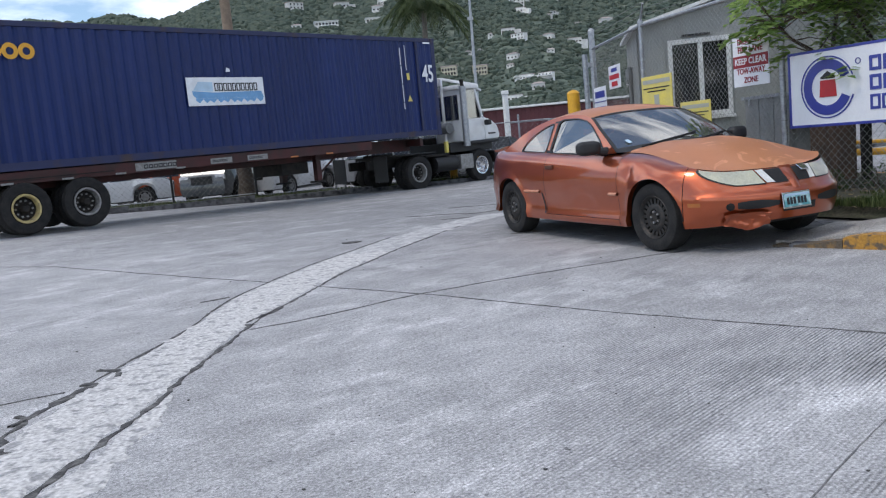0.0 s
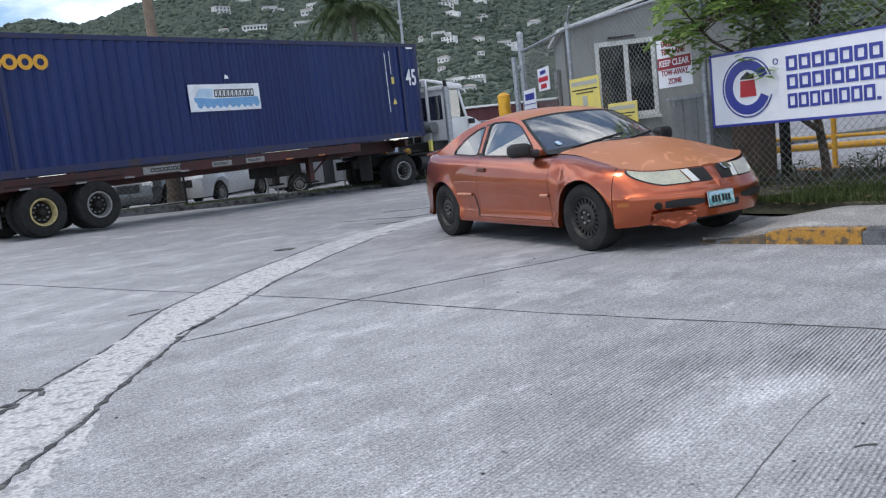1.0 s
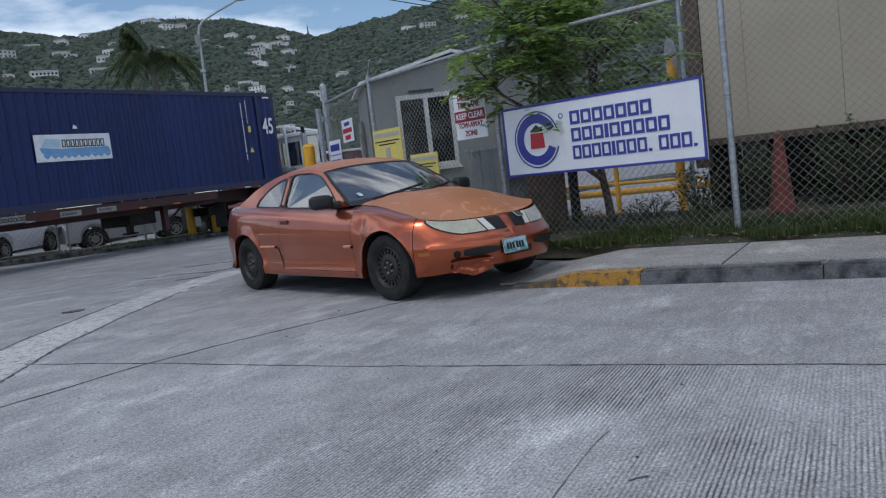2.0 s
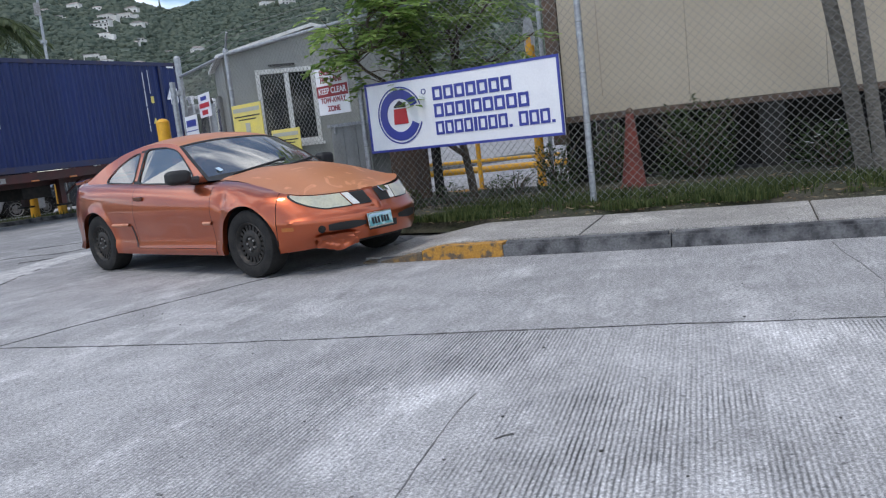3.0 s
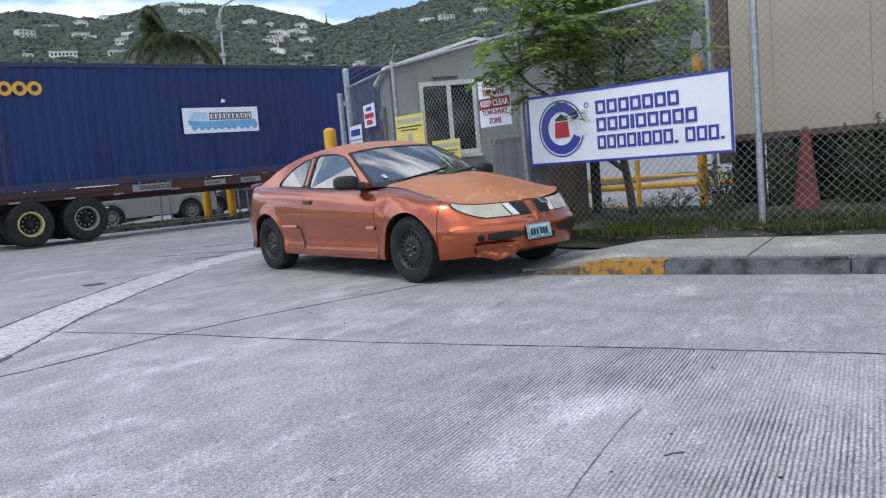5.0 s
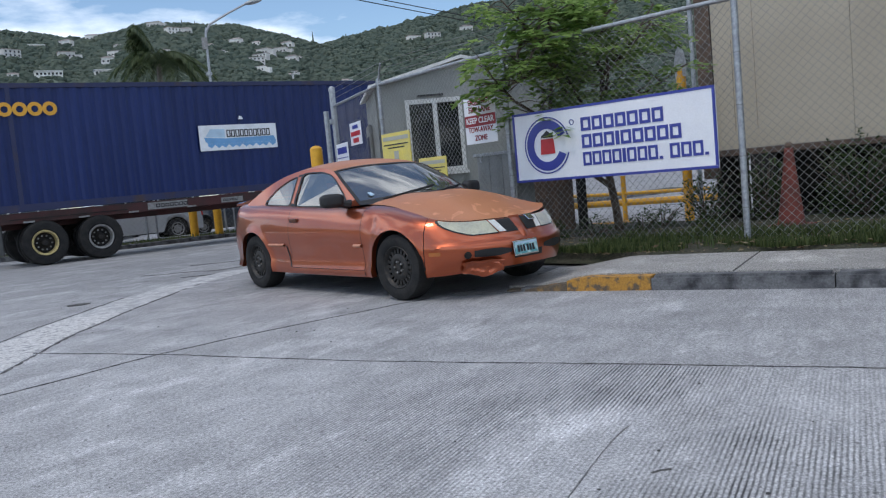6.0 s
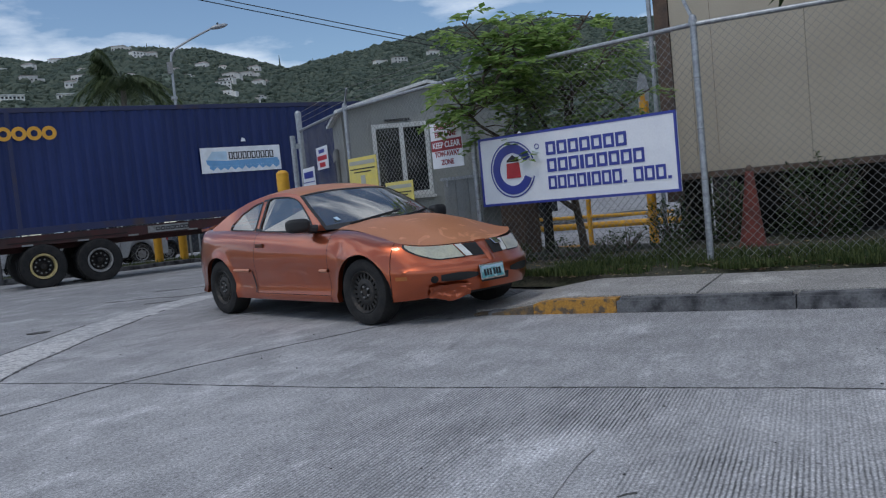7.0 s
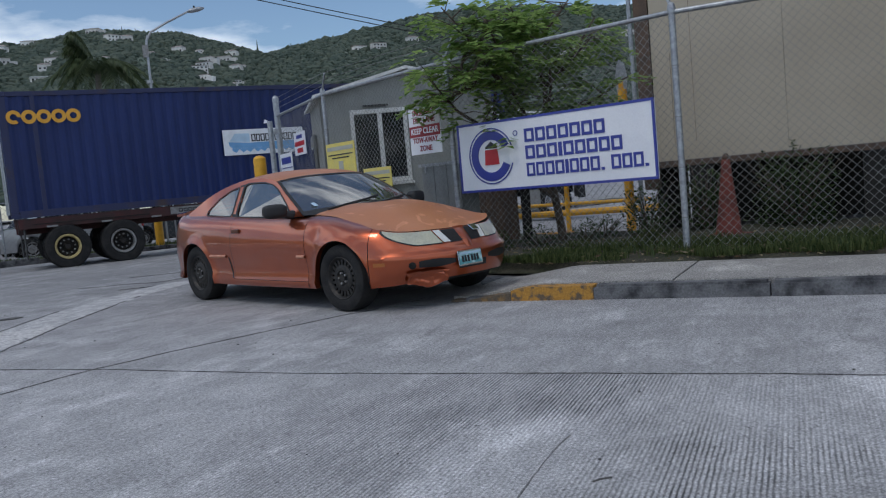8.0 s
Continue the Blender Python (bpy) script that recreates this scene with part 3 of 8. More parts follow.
        r = bmesh.ops.create_icosphere(bm, subdivisions=1, radius=s)
        for v in r["verts"]:
            v.co = Vector((v.co.x * rng.uniform(0.8, 1.5) + x, v.co.y + y, v.co.z * 0.6 + ground_z(x, y) + s * 0.4))
    tagged(part("loose_grit", bm, M["crack"]), "dark grit and stone chips scattered on the concrete", "grit", kind="stuff")
    # far worn asphalt band where the trucks turn
    marks = thing("tyre_scuffs", Matrix(), "dark tyre scuffs on the concrete near the parked car", "scuff", kind="structure")
    for k, pts in enumerate((([(-0.3, 12.2), (0.6, 12.0), (1.4, 12.4)]), ([(-0.9, 13.4), (0.2, 12.9), (1.3, 13.3)]), ([(-0.2, 14.6), (1.0, 14.5), (2.2, 14.9)]))):
        part("scuff", ribbon(pts, 0.09, 0.004, 70 + k, 0.9, 0.1, 0.1), M["crack"], marks)


KO, KD, KN = Vector((2.77, 6.71)), Vector((0.688, -0.725)), Vector((0.725, 0.688))


def kerb_pt(s, n):
    p = KO + KD * s + KN * n
    return p.x, p.y


def strip_prism(s0, s1, n0, n1, z0, z1, bevel):
    bm = prism([kerb_pt(s0, n0), kerb_pt(s1, n0), kerb_pt(s1, n1), kerb_pt(s0, n1)], z0, z1)
    if bevel:
        bmesh.ops.bevel(bm, geom=[e for e in bm.edges if e.verts[0].co.z > z1 - 1e-4 and e.verts[1].co.z > z1 - 1e-4], offset=bevel, segments=2, affect="EDGES")
    return bm


def ramp_prism(s0, s1, n0, n1, z_low, rise):
    """A stone along the kerb line whose top drops to the yard at its start."""
    bm, rows = bmesh.new(), []
    for k in range(17):
        q = s0 + (s1 - s0) * k / 16
        top = z_low + rise * min(1, max(0, (q + 0.15) / 0.6)) + 0.003 * noise.noise((q * 9, n0, 1))
        (xa, ya), (xb, yb) = kerb_pt(q, n0), kerb_pt(q, n1)
        rows.append([bm.verts.new(p) for p in ((xa, ya, -0.1), (xa, ya, top), (xb, yb, top), (xb, yb, -0.1))])
    for a, b in zip(rows, rows[1:]):
        for k in range(3):
            bm.faces.new((a[k], b[k], b[k + 1], a[k + 1]))
    bm.faces.new(rows[0])
    bm.faces.new(rows[-1][::-1])
    bmesh.ops.recalc_face_normals(bm, faces=bm.faces)
    return bm


def make_footpath():
    kerb = thing("kerb", Matrix(), "grey concrete kerb, one stretch painted worn yellow", "kerb", kind="structure")
    part("kerbstone", ramp_prism(-0.3, 0.27, 0, 0.15, 0.015, 0.075), M["kerb_worn_shaded"], kerb, "dropped end of the kerb, worn to brown, with shade in its dark colour")
    part("kerbstone", ramp_prism(0.275, 1.0, 0, 0.15, 0.02, 0.095), M["kerb_yellow"], kerb, "kerbstone in worn yellow paint, dropped at one end")
    for a, b in ((1.006, 2.36), (2.37, 3.9), (3.91, 5.4), (5.41, 6.9), (6.91, 8.4), (8.41, 9.9), (9.91, 12.5)):
        part("kerbstone", strip_prism(a, b, random.Random(int(a * 7)).uniform(-0.006, 0.006), 0.15, -0.1, 0.119, 0.022), M["kerb"], kerb)
    back_run = [(2.66, 6.82), (2.93, 7.15), (3.36, 7.75), (3.5, 8.6), (3.3, 9.6), (2.75, 11.0), (2.45, 12.4), (2.3, 15.2)]
    for (x0, y0), (x1, y1) in zip(back_run, back_run[1:]):
        d = Vector((x1 - x0, y1 - y0)).normalized() * 0.15
        part("kerbstone", prism([(x0, y0), (x1, y1), (x1 + d.y, y1 - d.x), (x0 + d.y, y0 - d.x)], -0.1, 0.03), M["kerb"], kerb)
    path = thing("footpath", Matrix(), "pale concrete footpath slabs beside the kerb", "footpath", kind="structure")
    edges = [-0.35, 1.62, 3.42, 5.2, 7.0, 8.8, 10.6, 12.5]
    for a, b in zip(edges, edges[1:]):
        slab = strip_prism(a + 0.006, b - 0.006, 0.154, 1.37, -0.1, 0.126, 0.008) if a > 0 else ramp_prism(a + 0.006, b - 0.006, 0.154, 1.37, 0.03, 0.096)
        part("slab", slab, M["footpath"], path)
    part("slab", prism([(2.86, 6.86), (3.11, 6.55), (4.0, 7.4), (3.72, 8.55), (3.5, 8.5)], -0.1, 0.025), M["kerb"], path)
    # verge: a lumpy bank of soil
    def bank(u, v):
        s, n = -5.5 + 18 * u, 1.365 + 3.2 * v
        x, y = kerb_pt(s, n)
        rise = 0.13 + 0.06 * min(v * 6, 1) + 0.03 * noise.noise((x * 2, y * 2, 0)) * min(v * 8, 1)
        if s < 0.2:
            x, y = x + (0.2 - s) * 0.28, y - (0.2 - s) * 0.02
        return (x, y, rise if v > 0 else 0.05)
    tagged(part("verge", grid(bank, 90, 26), M["soil"], smooth=True), "dry soil verge with grass and leaf litter by the fence", "verge", kind="structure")


def blades(bm, x, y, z, h, rng, lean=0.5):
    a = rng.random() * math.tau
    d = Vector((math.cos(a), math.sin(a), 0))
    w = Vector((-d.y, d.x, 0)) * (0.004 + 0.004 * rng.random())
    base, l = Vector((x, y, z)), lean * rng.random()
    mid, tip = base + d * l * h * 0.4 + Vector((0, 0, h * 0.6)), base + d * l * h + Vector((0, 0, h * (1 - 0.3 * l)))
    v = [bm.verts.new(p) for p in (base - w, base + w, mid + w * 0.8, mid - w * 0.8, tip)]
    bm.faces.new((v[0], v[1], v[2], v[3]))
    bm.faces.new((v[3], v[2], v[4]))


def make_grass():
    rng = random.Random(11)
    bm, lit = bmesh.new(), bmesh.new()
    for _ in range(44000):
        s, n = rng.uniform(-3.2, 9), 1.36 + abs(rng.gauss(0.0, 0.6))
        x, y = kerb_pt(s, n)
        if s < 0.2:
            x, y = x + (0.2 - s) * 0.28, y - (0.2 - s) * 0.02
        patchy = noise.noise((x * 1.6, y * 1.6, 4))
        if patchy < -0.16 + 0.2 * (n < 1.5) or n > 3:
            continue
        h = rng.uniform(0.02, 0.075) * (1 + max(0, patchy) * 1.6)
        blades(bm, x, y, 0.15 + 0.02 * rng.random(), h, rng)
    for _ in range(9000):
        s, n = rng.uniform(0.2, 9), rng.gauss(2.2, 0.28)
        x, y = kerb_pt(s, n)
        if noise.noise((x * 1.9, y * 1.9, 7)) < -0.22 or n < 1.45:
            continue
        blades(bm, x, y, 0.16, rng.uniform(0.06, 0.16), rng, 0.8)
    for _ in range(2600):
        s, n = rng.uniform(-3, 9), rng.uniform(1.3, 3.6)
        x, y = kerb_pt(s, n)
        a, r = rng.random() * math.tau, 0.012 + 0.02 * rng.random()
        c = Vector((x, y, 0.185 if n > 1.45 else 0.15))
        q = [c + Vector((math.cos(a + k) * r * e, math.sin(a + k) * r * e, rng.uniform(-0.004, 0.02))) for k, e in ((0, 1.5), (1.4, 0.6), (math.pi, 1.4), (4.8, 0.6))]
        lit.faces.new([lit.verts.new(p) for p in q])
    tagged(part("verge_grass", bm, M["grass"]), "short patchy green grass along the fence", "grass", kind="stuff")
    tagged(part("leaf_litter", lit, M["litter"]), "dry brown fallen leaves on the verge", "leaves", kind="stuff")


# ---------------------------------------------------------------- chain-link fence
FENCE = [(13.4, -1.35), (11.3, 0.8), (9.2, 2.95), (7.25, 4.88), (5.15, 7.0), (3.75, 9.6), (2.83, 12.4), (2.62, 15.3)]
RAIL = 2.52


def fence_frame(i):
    """Pose of fence bay i: x along it, z up, y to the outer side."""
    (x0, y0), (x1, y1) = FENCE[i], FENCE[i + 1]
    return pose(x0, y0, 0, 0, 0, math.degrees(math.atan2(y1 - y0, x1 - x0))), math.hypot(x1 - x0, y1 - y0)


def net(length, z0, z1, pitch, r, lean=0.0):
    """Diamond mesh of crossing wires."""
    bm = bmesh.new()
    h = z1 - z0
    for sgn in (1, -1):
        x = -h
        while x < length:
            a, b = (x, z0), (x + h, z1)
            if sgn < 0:
                a, b = (x + h, z0), (x, z1)
            lo, hi = max(min(a[0], b[0]), 0.0), min(max(a[0], b[0]), length)
            if hi - lo > 0.02:
                f = lambda q: a[1] + (b[1] - a[1]) * (q - a[0]) / (b[0] - a[0])
                bow = lambda q: 0.012 * math.sin(q * 2.3) * lean
                mid = (lo + hi) / 2
                pts = [(q, bow(q) + sgn * r * 0.8, f(q)) for q in (lo, mid, hi)]
                for p, q in zip(pts, pts[1:]):
                    rod_into(bm, p, q, r, 4, caps=False)
            x += pitch
    return bm


def make_fence():
    for i in range(len(FENCE) - 1):
        m, length = fence_frame(i)
        bay = thing("chain_link_fence", m, "galvanised chain-link fence bay with round top rail", "fence", "fence bays")
        part("mesh", net(length, 0.1, RAIL, 0.085, 0.0021, 1.0), M["wire"], bay, "grey diamond wire mesh")
        part("top_rail", rod((0, 0, RAIL), (length, 0, RAIL), 0.024, 10), M["galv"], bay)
        part("tension_wire", rod((0, 0.01, 0.14), (length, 0.01, 0.14), 0.003, 5), M["wire"], bay)
        post = part("post", rod((0, 0, 0.0), (0, 0, RAIL + 0.03), 0.033, 14), M["galv"], bay)
        for z in (0.5, 1.0, 1.5, 2.0):
            part("tie_wire", lathe([(0.0355, z - 0.004), (0.039, z), (0.0355, z + 0.004)], 12), M["wire"], post).matrix_basis = pose(0, 0, 0, 90, 0, 0) @ pose(0, 0, 0)
        cap = part("post_cap", lathe([(0.0, 0.06), (0.03, 0.045), (0.042, 0.0), (0.042, -0.05)], 14), M["galv"], bay)
        cap.matrix_basis = pose(0, 0, RAIL + 0.04, 90, 0, 0)
        part("barb_arm", box(-0.015, -0.012, 0, 0.015, 0.012, 0.3, 0.004), M["galv"], bay).matrix_basis = pose(0, 0, RAIL + 0.05, 0, 22 if i < 5 else -38, 0)
        if i >= 5:
            for k in range(3):
                part("barbed_wire", rod((0, 0, RAIL + 0.13 + 0.09 * k), (length, 0, RAIL + 0.13 + 0.09 * k), 0.003, 5), M["wire"], bay)
    gate_post = thing("gate_post", pose(2.62, 15.35, 0), "tall galvanised gate post with domed cap beside the fence", "post")
    part("pole", rod((0, 0, -0.1), (0, 0, 2.82), 0.055, 16), M["galv"], gate_post)
    part("domed_cap", lathe([(0.0, 0.05), (0.04, 0.035), (0.06, 0.0), (0.06, -0.05)], 16), M["galv"], gate_post).matrix_basis = pose(0, 0, 2.84, 90, 0, 0)
    for z in (0.6, 2.2):
        part("hinge", box(-0.09, -0.05, z, 0.02, 0.05, z + 0.09, 0.01), M["galv"], gate_post)
    slide_post = thing("gate_post", pose(2.5, 15.5, 0), "shorter galvanised gate post with hinge straps", "post")
    part("pole", rod((0, 0, -0.1), (0, 0, 2.45), 0.05, 16), M["galv"], slide_post)


def yellow_bollard(m, h, r, label, group="yellow bollards"):
    b = thing("bollard", m, label, "bollard", group)
    part("pipe", rod((0, 0, -0.3), (0, 0, h - r * 0.5), r, 20), M["yellow"], b, smooth=True)
    part("domed_top", lathe([(0.0, r * 0.55), (r * 0.5, r * 0.45), (r * 0.85, r * 0.2), (r, 0.0)], 20), M["yellow"], b, smooth=True).matrix_basis = pose(0, 0, h - r * 0.5, 90, 0, 0)
    return b


def frame_into(bm, x0, z0, x1, z1, y, d, w):
    """A rectangular outline of stroke w, d deep, in the x-z plane."""
    for a, b, c, e in ((x0, z0, x1, z0 + w), (x0, z1 - w, x1, z1), (x0, z0 + w, x0 + w, z1 - w), (x1 - w, z0 + w, x1, z1 - w)):
        box_into(bm, a, y - d, b, c, y + d, e)
    return bm


def letter_blocks(text, x0, z, h, per, material, parent, y=0.0, name="lettering", m=None):
    """Lettering of a trade name as plain shapes, one a character: solid bars for narrow ones, outlines for wide ones."""
    x = x0
    for ch in text:
        if ch == " ":
            x += per * 0.5
            continue
        w = per * (0.3 if ch in "I,." else 0.84)
        hh = h * (0.2 if ch in ",." else 1.0)
        if ch in "I,.":
            bm = box(x, y - 0.002, z, x + w, y + 0.002, z + hh, 0.0)
        else:
            bm = frame_into(bmesh.new(), x, z, x + w, z + hh, y, 0.002, min(w, hh) * 0.25)
        part(name, bm, material, parent, m=m)
        x += w + per * 0.13
    return x


def make_company_sign():
    m, _ = fence_frame(4)
    s = thing("company_sign", m @ pose(0.21, 0.075, 0.905), "white sign board with blue border and ring emblem on the fence", "sign")
    L, Hh = 2.59, 0.815
    # local: x along the fence away from the first post, y to the outer side; readers see x reversed
    part("board", box(0, -0.012, 0, L, 0.012, Hh, 0.004), M["white_panel"], s)
    for a in ((0, 0, L, 0.028), (0, Hh - 0.028, L, Hh), (0, 0.029, 0.028, Hh - 0.029), (L - 0.028, 0.029, L, Hh - 0.029)):
        part("border", box(a[0], 0.006, a[1], a[2], 0.017, a[3]), M["sign_blue"], s)
    face = Matrix.Translation((L, 0.016, 0)) @ Matrix.Rotation(math.pi, 4, "Z")   # face.x runs in reading direction
    def ring(r0, r1, a0, a1, n, cx, cz):
        bm = bmesh.new()
        q = [[bm.verts.new((cx + r * math.cos(a0 + (a1 - a0) * k / n), yy, cz + r * math.sin(a0 + (a1 - a0) * k / n))) for r, yy in ((r0, 0.002), (r0, -0.003), (r1, -0.003), (r1, 0.002))] for k in range(n + 1)]
        for u, v in zip(q, q[1:]):
            for k in range(3):
                bm.faces.new((u[k], u[k + 1], v[k + 1], v[k]))
        return bm
    part("emblem_ring", ring(0.19, 0.292, radians(24), radians(336), 48, 0.49, 0.41), M["sign_blue"], s, "thick blue open ring").matrix_basis = face
    part("emblem_outline", ring(0.313, 0.327, radians(18), radians(342), 48, 0.49, 0.41), M["sign_blue"], s, "thin blue outline").matrix_basis = face
    part("emblem_block", prism([(-0.105, -0.1), (0.105, -0.1), (0.09, 0.075), (-0.09, 0.075)], 0, 0.004), M["sign_red"], s, "red tapered block").matrix_basis = face @ pose(0.50, 0, 0.41, 90, 0, 0)
    part("emblem_cap", prism([(-0.088, 0.09), (0.088, 0.09), (0.085, 0.11), (0.0, 0.17), (-0.085, 0.11)], 0, 0.004), M["sign_black"], s, "black gabled cap").matrix_basis = face @ pose(0.50, 0, 0.41, 90, 0, 0)
    part("mark", ring(0.024, 0.032, 0, math.tau, 16, 0.86, 0.64), M["sign_blue"], s).matrix_basis = face
    letter_blocks("CROWLEY", 0.985, 0.525, 0.15, 0.155, M["sign_blue"], s, -0.001, m=face)
    letter_blocks("CARIBBEAN", 0.985, 0.335, 0.15, 0.152, M["sign_blue"], s, -0.001, m=face)
    letter_blocks("SERVICES, LLC.", 0.985, 0.14, 0.15, 0.133, M["sign_blue"], s, -0.001, m=face)


def small_sign(i, s0, s1, z0, z1, label, face_mat, rows, off=0.05):
    """A notice on fence bay i; rows: (z fraction, height fraction, width fraction, material or text)."""
    m, _ = fence_frame(i)
    w, h = s1 - s0, z1 - z0
    s = thing("notice", m @ pose(s0, off, z0), label, "sign", "notices on the fence")
    part("panel", box(0, -0.006, 0, w, 0.006, h, 0.003), face_mat, s)
    for zf, hf, wf, material, text in rows:
        at = Matrix.Translation((w / 2, 0.0085, h * zf))
        if text:
            lettering(text, h * hf, material, s, at @ pose(0, 0, 0, 90, 0, 180), wide=wf)
        else:
            part("band", box(-w * wf / 2, -0.0015, -h * hf / 2, w * wf / 2, 0.0015, h * hf / 2), material, s).matrix_basis = at
    return s


def make_notices():
    fire = small_sign(5, 0.15, 0.79, 1.44, 2.02, "white fire lane notice with maroon lettering wired to the fence", M["white_panel"], [
        (0.5, 0.24, 0.98, M["maroon_text"], ""), (0.9, 0.16, 0.85, M["maroon_text"], "EMERGENCY"), (0.73, 0.17, 1.0, M["maroon_text"], "FIRE LANE"),
        (0.3, 0.16, 0.95, M["maroon_text"], "TOW-AWAY"), (0.12, 0.16, 1.0, M["maroon_text"], "ZONE")])
    lettering("KEEP CLEAR", 0.105, M["white_panel"], fire, pose(0.32, 0.0115, 0.29, 90, 0, 180))
    bars = [(0.86, 0.1, 0.9, M["sign_grey"], ""), (0.7, 0.03, 0.86, M["sign_black"], ""), (0.62, 0.03, 0.6, M["sign_black"], ""), (0.38, 0.3, 0.16, M["sign_grey"], ""), (0.1, 0.05, 0.8, M["sign_black"], "")]
    small_sign(5, 2.14, 2.92, 1.2, 1.77, "faded yellow safety notice on the fence", M["sign_yellow"], bars)
    small_sign(5, 1.29, 1.96, 0.85, 1.345, "faded yellow safety notice on the fence, half hidden", M["sign_yellow"], bars)
    small_sign(6, 1.98, 2.8, 1.3, 1.81, "small white notice with blue lettering bars on the fence", M["white_panel"], [(0.75, 0.22, 0.8, M["sign_blue"], ""), (0.5, 0.03, 0.98, M["sign_blue"], ""), (0.25, 0.18, 0.86, M["sign_blue"], "")])
    small_sign(6, 1.03, 1.72, 1.72, 2.09, "small white notice with red lettering bars on the fence", M["white_panel"], [(0.8, 0.16, 0.5, M["sign_blue"], ""), (0.5, 0.2, 0.85, M["sign_red"], ""), (0.2, 0.2, 0.5, M["sign_red"], "")])


# ---------------------------------------------------------------- gatehouse and office trailer
def make_gatehouse():
    m = pose(2.87, 12.88, 0, 0, 0, -8)
    W, D, E, P = 2.76, 2.3, 2.53, 2.86
    hut = thing("gatehouse", m, "small grey gatehouse with a low gable roof and white-framed window", "hut")
    def holed(s0, s1, a0, a1, z0, z1, top, material, name, place, th=0.06):
        """Wall from s0 to s1 with one opening, in four pieces joined; top: function of s."""
        bm = bmesh.new()
        def slab(x0, x1, za, fb):
            n = 6
            for k in range(n):
                u0, u1 = x0 + (x1 - x0) * k / n, x0 + (x1 - x0) * (k + 1) / n
                vs = [bm.verts.new(p) for p in ((u0, 0, za), (u1, 0, za), (u1, 0, fb(u1)), (u0, 0, fb(u0)), (u0, th, za), (u1, th, za), (u1, th, fb(u1)), (u0, th, fb(u0)))]
                for f in ((0, 1, 2, 3), (5, 4, 7, 6), (4, 0, 3, 7), (1, 5, 6, 2), (3, 2, 6, 7), (0, 4, 5, 1)):
                    bm.faces.new([vs[q] for q in f])
        slab(s0, a0, 0, top)
        slab(a1, s1, 0, top)
        slab(a0, a1, 0, lambda u: z0)
        slab(a0, a1, z1, top)
        bmesh.ops.remove_doubles(bm, verts=bm.verts, dist=0.0005)
        return part(name, bm, material, hut, m=place)
    gable = lambda u: E + (P - E) * (1 - abs(u - W / 2) / (W / 2))
    holed(0, W, 0.49, 1.31, 1.19, 2.26, gable, M["hut"], "wall", Matrix())
    holed(0, D, 0.25, 1.05, 0.05, 2.05, lambda u: E, M["hut"], "wall", pose(0, D, 0, 0, 0, -90) @ Matrix())
    part("wall", box(W - 0.06, 0.062, 0, W, D, E), M["hut"], hut)
    holed(0, W, 1.0, 1.6, 1.2, 2.0, gable, M["hut"], "wall", pose(0, D - 0.06, 0))
    part("floor_slab", box(0.06, 0.06, 0.0, W - 0.06, D - 0.06, 0.12), M["hut_grey"], hut)
    for k in range(1, 7):
        x = k * W / 7
        if 0.4 < x < 1.36:
            continue
        part("cladding_batten", box(x - 0.012, -0.012, 0.05, x + 0.012, -0.001, gable(x) - 0.03), M["hut"], hut)
    for sgn in (0, 1):
        a = (-0.1 if not sgn else W / 2 - 0.005, W / 2 + 0.005 if not sgn else W + 0.1)
        za, zb = (E - 0.02, P + 0.02) if not sgn else (P + 0.02, E - 0.02)
        bm = bmesh.new()
        vs = [bm.verts.new(p) for y in (-0.14, D + 0.14) for p in ((a[0], y, za), (a[1], y, zb), (a[1], y, zb + 0.05), (a[0], y, za + 0.05))]
        for f in ((0, 1, 2, 3), (7, 6, 5, 4), (0, 4, 5, 1), (3, 2, 6, 7), (0, 3, 7, 4), (1, 5, 6, 2)):
            bm.faces.new([vs[q] for q in f])
        part("roof_slope", bm, M["white_paint"], hut, "pale sheet metal roof slope")
    part("lamp_bracket", box(0.66, -0.05, 2.34, 1.06, -0.001, 2.365), M["trim"], hut)
    win = part("window", box(0.5, 0.02, 1.2, 0.56, 0.05, 2.25), M["white_paint"], hut, "white aluminium sliding window")
    for a in ((0.45, -0.03, 1.14, 1.35, 0.019, 1.21), (0.45, -0.03, 2.23, 1.35, 0.019, 2.30), (0.45, -0.03, 1.211, 0.51, 0.019, 2.229), (1.29, -0.03, 1.211, 1.35, 0.019, 2.229), (0.88, -0.02, 1.211, 0.95, 0.018, 2.229)):
        part("frame_bar", box(*a, 0.004), M["white_paint"], win)
    for a in ((0.515, 0.0, 1.215, 0.878, 0.005, 2.225), (0.952, 0.006, 1.215, 1.288, 0.011, 2.225)):
        part("pane", box(*a), M["dark_glass"], win)
    part("window_sill", box(0.42, -0.06, 1.09, 1.38, -0.004, 1.135, 0.006), M["white_paint"], win)
    door = part("door", box(-0.04, 0.0, 0, 0.0, 0.8, 2.0, 0.004), M["hut_grey"], hut, "open grey door leaf", m=pose(-0.02, 1.25, 0.06))
    part("door_pane", box(-0.046, 0.15, 0.9, 0.004, 0.65, 1.8), M["dark_glass"], door)
    part("desk", box(0.3, 0.2, 0.12, 1.7, 0.75, 0.9), M["seat"], hut)
    locker = thing("utility_cabinet", fence_frame(5)[0] @ pose(0.12, -0.16, 0), "tall dull grey board cabinet behind the fence", "cabinet")
    for k in range(3):
        part("door_board", box(0.0 + 0.26 * k, -0.02, 0.1, 0.25 + 0.26 * k, 0.0, 1.28, 0.004), M["hut_grey"], locker)
    part("body", box(0.01, -0.3, 0.05, 0.76, -0.021, 1.25), M["hut_grey"], locker)
